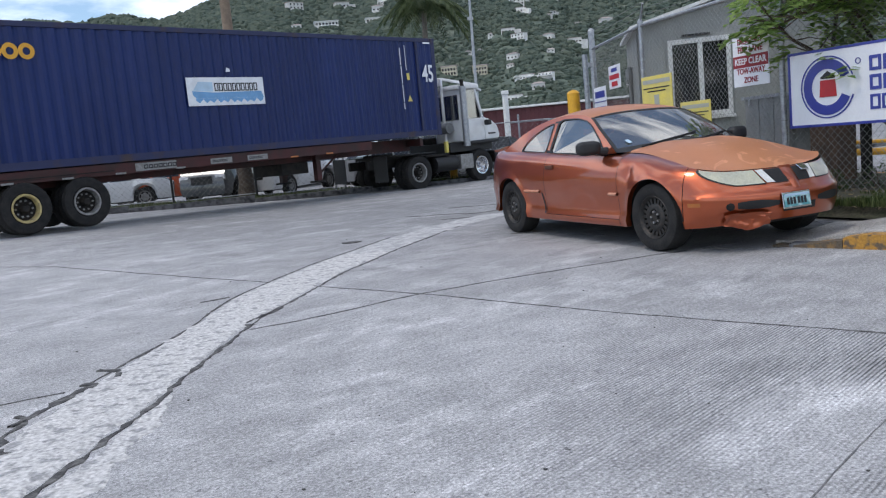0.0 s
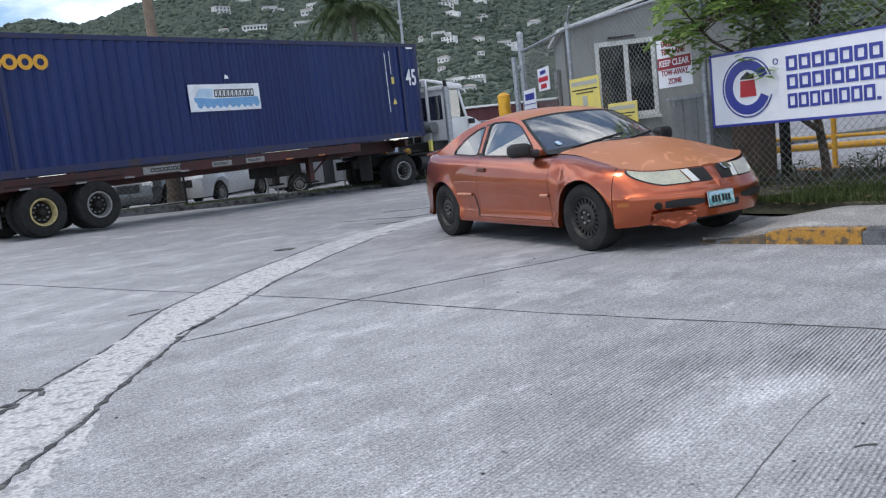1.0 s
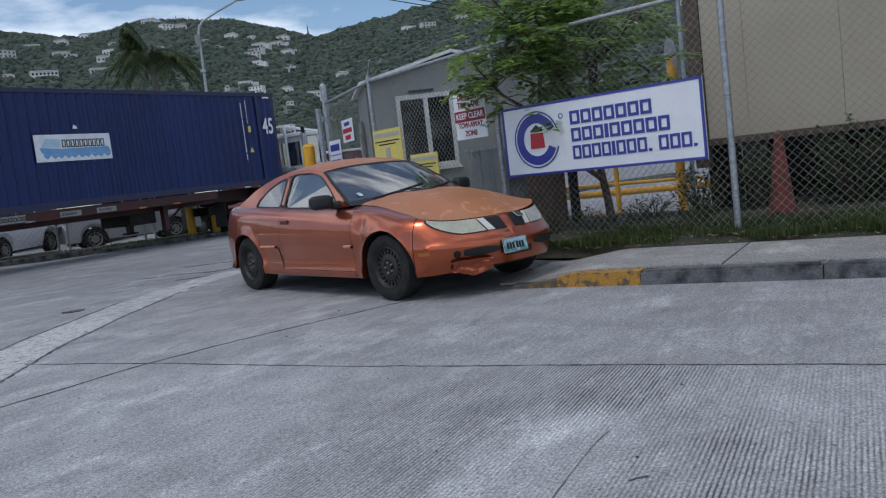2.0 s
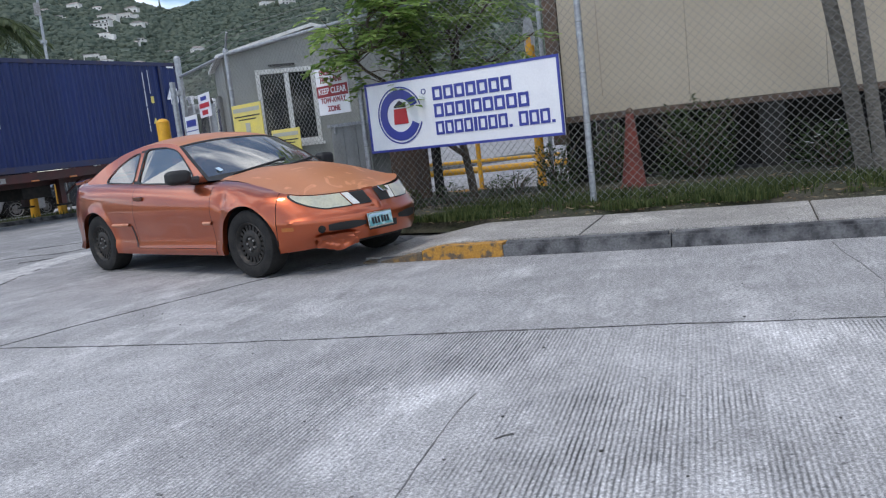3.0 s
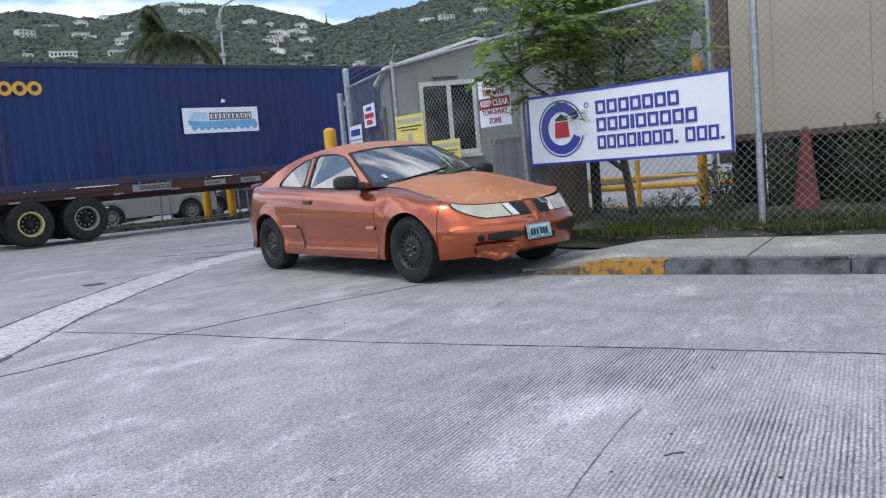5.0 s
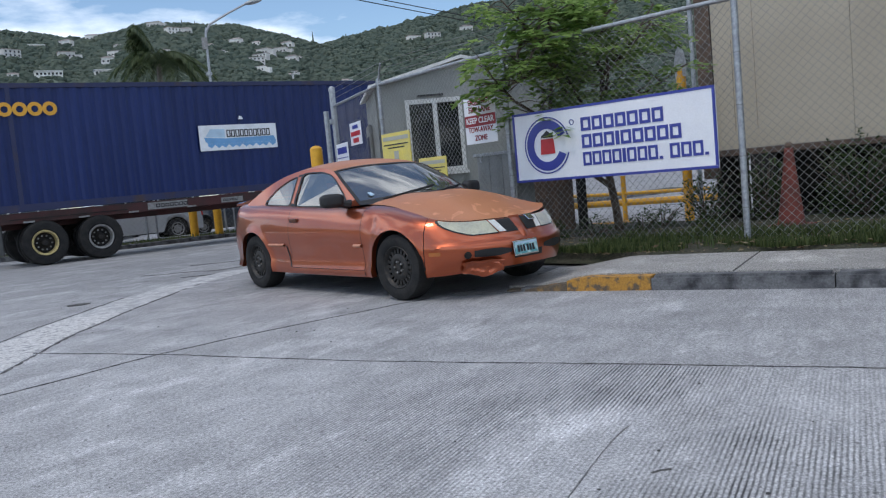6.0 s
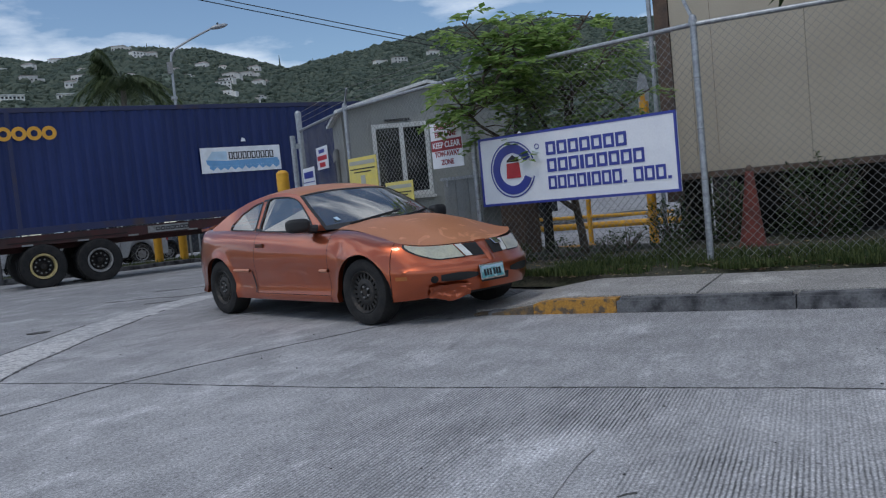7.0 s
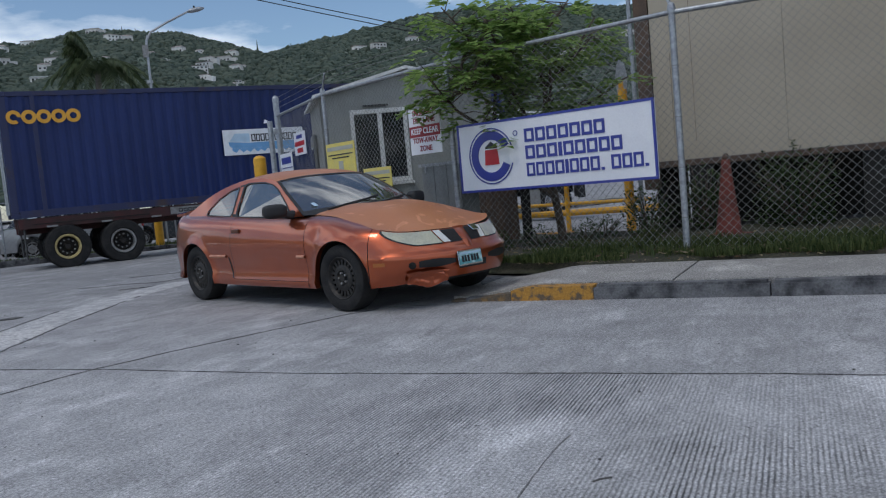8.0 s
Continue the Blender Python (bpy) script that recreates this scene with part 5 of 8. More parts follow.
def utility_pole():
    p = thing("utility_pole", pose(-8.57, 34, ground_z(-8.57, 34)), "weathered timber utility pole", "utility pole")
    bm = bmesh.new()
    tube_into(bm, [(0, 0, -0.2), (0, 0, 5), (0, 0, 13.9)], [0.24, 0.21, 0.17], 12)
    part("pole", bm, M["wood_pole"], p, smooth=True)
    part("crossarm", box(-1.1, -0.06, 12.2, 1.1, 0.06, 12.35, 0.01), M["wood_pole"], p)
    for k, dz in enumerate((0.0, 0.22)):
        bm = bmesh.new()
        pts = [(4.3 * q, 0.75 * q, 12.35 + dz - 0.85 * q + 0.012 * q * q) for q in range(11)]
        tube_into(bm, pts, [0.022] * 11, 5)
        part("power_cable", bm, M["trim"], p, "black overhead cable")
    fit_post = thing("gate_post", pose(2.14, 33, ground_z(2.14, 33)), "white steel gate post beyond the road", "post")
    part("pole", rod((0, 0, 0), (0, 0, 3.0), 0.12, 10), M["white_paint"], fit_post)
    part("cap", box(-0.14, -0.14, 3.0, 0.14, 0.14, 3.15, 0.02), M["white_paint"], fit_post)
    rails = thing("far_fence", pose(2.3, 33.1, ground_z(2, 33), 0, 0, 12), "pale wire fence in front of the maroon shed", "fence")
    for z in (0.6, 1.9):
        part("rail", rod((0, 0, z), (9, 0, z), 0.03, 6), M["galv"], rails)
    for k in range(5):
        part("post", rod((0.3 + 2.1 * k, 0, -0.2), (0.3 + 2.1 * k, 0, 2.2), 0.04, 8), M["galv"], rails)
    shed = thing("shed", pose(2.3, 60, ground_z(2, 60), 0, 0, 3), "long maroon sheet metal shed beyond the road", "shed")
    bm = bmesh.new()
    n = 60
    lo = [bm.verts.new((18 * k / n, 0.08 * (k % 2), -0.5)) for k in range(n + 1)]
    hi = [bm.verts.new((18 * k / n, 0.08 * (k % 2), 3.25 - 0.1 * k / n)) for k in range(n + 1)]
    for k in range(n):
        bm.faces.new((lo[k], lo[k + 1], hi[k + 1], hi[k]))
    part("wall", bm, M["maroon"], shed)
    part("body", box(0.1, 0.12, -0.5, 17.9, 9, 3.1), M["maroon"], shed)
    part("roof", box(-0.3, -0.3, 3.27, 18.3, 9.3, 3.42, 0.03), M["white_paint"], shed, "pale sheet roof")


# ---------------------------------------------------------------- hills
SKYLINE = [(30, 6.0), (45, 8.6), (56.6, 10.3), (61.8, 10.85), (65.2, 11.3), (70.2, 11.1), (74, 10.55), (76.4, 10.2), (78.5, 9.85), (80.6, 9.45), (83.9, 10.35), (86, 10.95), (91.3, 11.3), (95.4, 10.5), (100, 10.95), (104.5, 10.45), (108, 9.3), (111, 9.8), (113, 9.35), (118, 9.8), (130, 8.5), (150, 6.0)]


def ridge_el(az):
    for (a, e), (b, f) in zip(SKYLINE, SKYLINE[1:]):
        if a <= az <= b:
            u = (az - a) / (b - a)
            return e + (f - e) * (u * u * (3 - 2 * u) * 0.4 + u * 0.6)
    return 6.0


def hill_point(az, f):
    """f from 0 at the foot to 1 at the ridge and to 1.3 behind it."""
    r = 260 + 640 * f
    top = 900 * math.tan(radians(ridge_el(az) - 0.35))
    prof = min(1, 0.06 + 0.98 * f ** 1.15) if f <= 1 else 1 - (f - 1) * 1.4
    a = radians(az)
    p = Vector((math.cos(a) * r, math.sin(a) * r, 0))
    gully = noise.noise((az * 0.22, f * 2.2, 3)) * 16 + noise.noise((az * 0.6, f * 5, 9)) * 7
    p.z = -4 + (top + 4) * prof + gully * min(1, f * 3) * (1 - min(f, 1)) * 1.6
    return p


def make_hills():
    tagged(part("hillside", grid(lambda u, v: hill_point(30 + 120 * u, 1.25 * v), 240, 50), M["hill"], smooth=True), "steep green scrub-covered hills behind the harbour, distance haze painted into the colour", "hill", kind="structure")
    rng = random.Random(41)
    bm = bmesh.new()
    base = bmesh.new()
    bmesh.ops.create_icosphere(base, subdivisions=1, radius=1)
    shape = [v.co.copy() for v in base.verts]
    faces = [[v.index for v in f.verts] for f in base.faces]
    base.free()
    verts, polys = [], []
    for k in range(32000):
        az = rng.uniform(50, 116)
        f = rng.random() ** 1.05 if k % 7 else rng.uniform(0.97, 1.03)
        p = hill_point(az, f)
        s = rng.uniform(1.5, 3.3) * (0.42 + 0.8 * f)
        o = len(verts)
        sx, sz = rng.uniform(0.8, 1.6), rng.uniform(0.6, 1.1)
        for c in shape:
            w = 0.75 + 0.5 * rng.random()
            verts.append((p.x + c.x * s * sx * w, p.y + c.y * s * w, p.z + s * 0.2 + c.z * s * sz * w))
        polys += [[o + i for i in q] for q in faces]
    data = bpy.data.meshes.new("hillside_trees")
    data.from_pydata(verts, [], polys)
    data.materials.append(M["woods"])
    tagged(new("hillside_trees", data), "dense dark green trees over the hillsides, paled by painted distance haze", "trees", kind="stuff")
    # a few spires on the skyline
    sp = bmesh.new()
    for az, h in ((81.2, 17), (89.5, 10), (88.7, 9), (79.0, 9)):
        p = hill_point(az, 1.0)
        for k in range(4):
            rod_into(sp, (p.x, p.y, p.z + h * 0.22 * k), (p.x, p.y, p.z + h * (0.22 * k + 0.4)), 2.0 * (1 - k * 0.22), 6, 0.15)
    tagged(part("ridge_pines", sp, M["woods"]), "thin dark pines standing on the ridge, paled by painted distance haze", "trees", kind="stuff")


def house_mesh_set(seed, w, d, h, style):
    rng = random.Random(seed)
    wall, dark, roof = bmesh.new(), [], bmesh.new()
    box_into(wall, -w / 2, -d / 2, -6, w / 2, d / 2, h)
    if style == 1:
        box_into(wall, w / 2 - 0.01, -d / 2 + 1, -6, w / 2 + w * 0.45, d / 2 - 1, h * 0.6)
    n = max(2, int(w / 3.2))
    for lvl in range(max(1, int(h / 3))):
        for k in range(n):
            x = -w / 2 + w * (k + 0.5) / n
            dark.append((x - 0.7, -d / 2 - 0.06, 0.9 + 3 * lvl, x + 0.7, -d / 2 + 0.02, 2.3 + 3 * lvl))
    if style == 0:
        o = 0.6
        vs = [roof.verts.new(p) for p in ((-w / 2 - o, -d / 2 - o, h), (w / 2 + o, -d / 2 - o, h), (w / 2 + o, d / 2 + o, h), (-w / 2 - o, d / 2 + o, h), (-w / 4, 0, h + d * 0.24), (w / 4, 0, h + d * 0.24))]
        for f in ((0, 1, 5, 4), (2, 3, 4, 5), (1, 2, 5), (3, 0, 4), (3, 2, 1, 0)):
            roof.faces.new([vs[i] for i in f])
    else:
        box_into(roof, -w / 2 - 0.4, -d / 2 - 0.4, h + 0.01, w / 2 + 0.4, d / 2 + 0.4, h + 0.45)
    return wall, dark, roof


def hill_at(az, el):
    """The place on the hillside that lies at that bearing and height angle."""
    lo, hi = 0.0, 1.0
    for _ in range(30):
        mid = (lo + hi) / 2
        p = hill_point(az, mid)
        lo, hi = (mid, hi) if math.degrees(math.atan2(p.z - 1, math.hypot(p.x, p.y))) < el else (lo, mid)
    return hill_point(az, (lo + hi) / 2)


HOUSES_NEAR = [(99.7, 9.4), (96.5, 10.0), (96.6, 9.3), (99.7, 8.2), (98.0, 8.3), (95.0, 10.3), (93.5, 9.8), (93.7, 9.3), (90.1, 10.5), (89.3, 10.5), (91.2, 11.0), (87.9, 9.6), (87.2, 9.2), (86.2, 9.7), (84.9, 9.6), (84.5, 9.0), (84.7, 8.6), (82.9, 9.3), (83.4, 9.0), (82.3, 8.5), (82.7, 7.6), (94.2, 8.9), (90.7, 9.4), (74.5, 9.1), (73.2, 9.1), (70.9, 9.4), (64.1, 9.5), (58.1, 8.7), (56.7, 8.8), (56.6, 8.3), (60.9, 7.6), (60.3, 7.6)]
HOUSES_FAR = [(85.0, 8.4), (82.7, 8.4), (84.9, 7.9), (83.0, 7.4), (81.1, 6.7), (79.3, 6.6), (86.8, 6.6), (85.7, 6.7), (85.0, 6.2), (83.1, 6.0), (81.4, 5.6), (83.0, 5.2), (87.8, 5.7), (85.5, 5.0), (85.7, 4.5), (84.7, 3.6), (83.4, 3.5), (84.0, 2.9), (85.6, 2.3), (88.5, 5.6)]
APARTMENTS = [(89.9, 4.15), (87.8, 4.050000000000001)]


def make_houses():
    rng = random.Random(52)
    kinds = []
    for k, (w, d, h, st) in enumerate(((9, 6, 3.2, 0), (11, 6, 4.6, 0), (13, 7, 4.6, 1), (7, 6, 3.0, 1), (15, 7, 6.2, 2))):
        wall, dark, roof = house_mesh_set(k, w, d, h, st)
        h_ = thing("house", pose(0, 0, -400), "white hillside house with a pale roof", "house", "houses on the hillside")
        part("wall", wall, M["house_white"], h_)
        part("roof", roof, M["roof_red"], h_)
        for bx in dark:
            part("window", box(*bx), M["dark_glass"], h_)
        kinds.append(h_)
    used = set()
    for n, (az, el) in enumerate(HOUSES_NEAR + HOUSES_FAR):
        p = hill_at(az, el)
        k = (4, 1, 2, 0, 3, 1, 0, 2)[n % 8]
        size = min(1.0, max(0.42, math.hypot(p.x, p.y) / 780))
        m = pose(p.x, p.y, p.z, 0, 0, az - 90 + rng.uniform(-35, 35)) @ Matrix.Diagonal((size, size, size, 1))
        if k in used:
            copy_thing(kinds[k], m)
        else:
            used.add(k)
            kinds[k].matrix_basis = m
    for az, el in APARTMENTS:
        p = hill_at(az, el)
        a = thing("apartment_block", pose(p.x, p.y, p.z, 0, 0, az - 94), "cream apartment block with rows of dark balconies", "apartment block", "apartment blocks")
        part("wall", box(-3.3, 0, -22, 3.3, 8, 5.2), M["house_cream"], a)
        part("roof", box(-3.5, -0.2, 5.21, 3.5, 8.2, 5.6), M["roof_red"], a)
        for r in range(3):
            for c in range(5):
                part("window", box(-2.9 + 1.25 * c, -0.06, -0.2 + 1.75 * r, -2.1 + 1.25 * c, 0.01, 0.9 + 1.75 * r), M["dark_glass"], a)
    for az, el, w, hh in ((83.9, 3.5, 9, 2.2), (84.9, 3.6, 6, 2.2), (97.7, 8.2, 17, 5), (94.3, 8.3, 17, 3.4), (98.2, 9.9, 13, 4)):
        p = hill_at(az, el)
        m = pose(p.x, p.y, p.z - 1, 0, 0, az - 90 + 6)
        h_ = thing("house", m, "long white hillside building with a row of dark windows", "house", "houses on the hillside")
        part("wall", box(-w / 2, 0, -30, w / 2, 8, hh), M["house_white"], h_)
        part("roof", box(-w / 2 - 0.5, -0.6, hh + 0.01, w / 2 + 0.5, 8.5, hh + 0.5), M["white_paint"], h_)
        for k in range(int(w / 2.4)):
            part("window", box(-w / 2 + 0.6 + 2.4 * k, -0.06, hh - 2.4, -w / 2 + 2.0 + 2.4 * k, 0.02, hh - 0.9), M["dark_glass"], h_)


# ---------------------------------------------------------------- container lorry
def big_wheel(parent, x, y, z, outward, rim_material, rim_label, r=0.51, w=0.27, name="wheel"):
    """A lorry wheel; local y points outwards."""
    holder = new(name)
    holder.parent = parent
    holder.matrix_basis = pose(x, y, z, 0, 0, 0 if outward > 0 else 180)
    part("tyre", lathe([(r * 0.56, -w), (r * 0.8, -w * 1.02), (r * 0.95, -w * 0.95), (r, -w * 0.8), (r, -0.06 * w), (r * 0.95, 0.03), (r * 0.8, 0.045), (r * 0.62, 0.03), (r * 0.57, 0.0)], 40), M["rubber"], holder, smooth=True)
    tread = bmesh.new()
    for k in range(44):
        m = Matrix.Rotation(k * math.tau / 44, 4, "Y")
        bm2 = box(-0.018, -w * 0.8, r - 0.01, 0.018, -0.01, r + 0.008)
        for v in bm2.verts:
            v.co = m @ v.co
        tmp = bpy.data.meshes.new("t")
        bm2.to_mesh(tmp)
        bm2.free()
        tread.from_mesh(tmp)
        bpy.data.meshes.remove(tmp)
    part("tread", tread, M["rubber"], holder)
    part("rim_ring", lathe([(r * 0.575, 0.02), (r * 0.56, 0.035), (r * 0.50, 0.03), (r * 0.47, -0.01), (r * 0.46, -0.12)], 36), rim_material, holder, rim_label, smooth=True)
    part("rim_disc", lathe([(r * 0.46, -0.12), (r * 0.38, -0.1), (r * 0.3, -0.13), (r * 0.2, -0.13), (r * 0.17, -0.05), (r * 0.12, 0.0), (0, 0.0)], 28), M["axle"] if rim_material is not M["chrome"] else M["chrome"], holder, smooth=True)
    for k in range(10):
        a = k * math.tau / 10
        part("wheel_nut", rod((r * 0.32 * math.cos(a), -0.13, r * 0.32 * math.sin(a)), (r * 0.32 * math.cos(a), -0.085, r * 0.32 * math.sin(a)), 0.02, 6), M["rim_grey"], holder)
    return holder


BOX_FRONT, BOX_REAR, BOX_TOP, BOX_BOTTOM, HALF = 12.0, -1.716, 4.15, 1.254, 1.219


def corrugated(length, height, depth, pitch=0.278):
    """Trapezoid-ribbed sheet in the x-z plane, ribs towards -y."""
    bm = bmesh.new()
    prof, x = [], 0.0
    while x < length - 0.01:
        prof += [(x, 0.0), (x + pitch * 0.26, 0.0), (x + pitch * 0.5, depth), (x + pitch * 0.76, depth)]
        x += pitch
    prof = [(min(a, length), b) for a, b in prof] + [(length, 0.0)]
    lo, hi = [bm.verts.new((a, b, 0)) for a, b in prof], [bm.verts.new((a, b, height)) for a, b in prof]
    for k in range(len(prof) - 1):
        if prof[k + 1][0] - prof[k][0] > 1e-4:
            bm.faces.new((lo[k], lo[k + 1], hi[k + 1], hi[k]))
    return bm


def make_container():
    c = thing("shipping_container", Matrix(), "dark blue corrugated forty-five foot shipping container on a chassis", "container")
    L = BOX_FRONT - BOX_REAR
    H = BOX_TOP - BOX_BOTTOM
    part("side_wall", corrugated(L - 0.3, H - 0.28, 0.036), M["box_blue"], c, m=pose(BOX_REAR + 0.15, -HALF + 0.012, BOX_BOTTOM + 0.165))
    part("side_wall", corrugated(L - 0.3, H - 0.28, 0.036), M["box_blue"], c, m=pose(BOX_FRONT - 0.15, HALF - 0.012, BOX_BOTTOM + 0.165, 0, 0, 180))
    part("front_wall", corrugated(2 * HALF - 0.3, H - 0.28, 0.036), M["box_blue"], c, m=pose(BOX_FRONT - 0.02, -HALF + 0.15, BOX_BOTTOM + 0.165, 0, 0, 90))
    part("rear_door", box(BOX_REAR + 0.02, -HALF + 0.14, BOX_BOTTOM + 0.16, BOX_REAR + 0.07, -0.01, BOX_TOP - 0.12, 0.006), M["box_blue"], c)
    part("rear_door", box(BOX_REAR + 0.02, 0.01, BOX_BOTTOM + 0.16, BOX_REAR + 0.07, HALF - 0.14, BOX_TOP - 0.12, 0.006), M["box_blue"], c)
    for y in (-0.85, -0.35, 0.35, 0.85):
        part("lock_rod", rod((BOX_REAR - 0.02, y, BOX_BOTTOM + 0.1), (BOX_REAR - 0.02, y, BOX_TOP - 0.1), 0.018, 8), M["galv"], c)
    part("roof_panel", box(BOX_REAR + 0.1, -HALF + 0.06, BOX_TOP - 0.04, BOX_FRONT - 0.1, HALF - 0.06, BOX_TOP - 0.015), M["box_blue"], c)
    part("floor", box(BOX_REAR + 0.1, -HALF + 0.06, BOX_BOTTOM + 0.02, BOX_FRONT - 0.1, HALF - 0.06, BOX_BOTTOM + 0.14), M["axle"], c)
    for s in (-1, 1):
        y0, y1 = sorted((s * HALF, s * (HALF - 0.06)))
        part("bottom_rail", box(BOX_REAR + 0.18, y0, BOX_BOTTOM + 0.005, BOX_FRONT - 0.18, y1, BOX_BOTTOM + 0.164, 0.006), M["box_rust"], c)
        part("top_rail", box(BOX_REAR + 0.18, y0, BOX_TOP - 0.114, BOX_FRONT - 0.18, y1, BOX_TOP - 0.005, 0.006), M["box_rust"], c)
        for x in (BOX_REAR, BOX_FRONT - 0.16):
            part("corner_post", box(x, y0, BOX_BOTTOM + 0.12, x + 0.16, s * (HALF - 0.14) if s < 0 else HALF, BOX_TOP - 0.12, 0.01) if s < 0 else box(x, HALF - 0.14, BOX_BOTTOM + 0.12, x + 0.16, HALF, BOX_TOP - 0.12, 0.01), M["box_rust"], c)
            for z in (BOX_BOTTOM, BOX_TOP - 0.118):
                part("corner_casting", box(x - 0.002, s * HALF - (0.004 if s < 0 else 0.16), z, x + 0.176, s * HALF + (0.16 if s < 0 else 0.004), z + 0.118, 0.012), M["box_rust"], c)
        for x in (BOX_FRONT - 0.762, BOX_REAR + 0.762):
            part("lifting_post", box(x - 0.09, s * HALF - (0.003 if s < 0 else 0.05), BOX_BOTTOM + 0.01, x, s * HALF + (0.05 if s < 0 else 0.003), BOX_TOP - 0.01, 0.006), M["box_rust"], c)
    # side facing the yard: banner, lettering, marks
    y = -HALF - 0.004
    ban = part("banner", box(3.29, y - 0.006, 2.38, 5.45, y, 3.03, 0.002), M["banner"], c, "white freight banner with a blue ship drawing")
    z0 = 2.38
    part("ship_hull", prism([(3.52, 0.17), (5.42, 0.17), (5.36, 0.32), (4.0, 0.3), (3.42, 0.34), (3.44, 0.24)], 0, 0.003, pose(0, y - 0.007, z0, 90, 0, 0)), M["banner_blue"], ban)
    part("ship_bridge", prism([(3.45, 0.35), (3.98, 0.32), (3.98, 0.54), (3.6, 0.55)], 0, 0.003, pose(0, y - 0.007, z0, 90, 0, 0)), M["banner_pale"], ban)
    wave = [(3.5 + 0.095 * k, (0.15, 0.06)[k % 2] if k % 4 else 0.12) for k in range(21)]
    part("wave_band", prism(wave + [(5.4, 0.168), (3.5, 0.168)], 0, 0.0025, pose(0, y - 0.007, z0, 90, 0, 0)), M["banner_blue"], ban)
    letter_blocks("Seafreight", 4.03, z0 + 0.33, 0.19, 0.128, M["sign_black"], ban, y - 0.0085)
    for k in range(5):
        bm, n = bmesh.new(), 20
        q = [[bm.verts.new((rr * math.cos(a * math.tau / n), 0, rr * 1.0 * math.sin(a * math.tau / n))) for a in range(n)] for rr in (0.075, 0.16)]
        for a in range(n if k != 0 else n - 3):
            bm.faces.new((q[0][a], q[0][(a + 1) % n], q[1][(a + 1) % n], q[1][a]))
        part("lettering", bm, M["gold"], c, "golden rounded lettering shape").matrix_basis = pose(-1.42 + 0.315 * k, y - 0.003, 3.56)
    lettering("45", 0.7, M["white_panel"], c, pose(11.60, y - 0.004, 3.08, 90, 0, 0), wide=0.72)
    for k in range(24):
        if k % 7:
            part("code_bar", box(10.44, y - 0.002, 3.80 - 0.075 * k, 10.475, y, 3.91 - 0.075 * k), M["white_panel"], c)
    for k in range(9):
        part("code_bar", box(10.66, y - 0.002, 3.80 - 0.075 * k, 10.685, y, 3.91 - 0.075 * k), M["white_panel"], c)
    part("warning_mark", prism([(10.62, 0), (10.82, 0), (10.72, 0.18)], 0, 0.002, pose(0, y - 0.001, 2.3, 90, 0, 0)), M["sign_yellow"], c)
    part("warning_mark", box(10.66, y - 0.002, 2.92, 10.78, y, 3.12), M["sign_yellow"], c)
    part("patch", prism([(4.4, 0), (4.53, 0), (4.51, 0.07), (4.43, 0.1)], 0, 0.002, pose(0, y - 0.001, 3.16, 90, 0, 0)), M["white_panel"], c)
    part("top_mark", box(11.5, y - 0.002, 3.98, 11.8, y, 4.03), M["white_panel"], c)
    return c


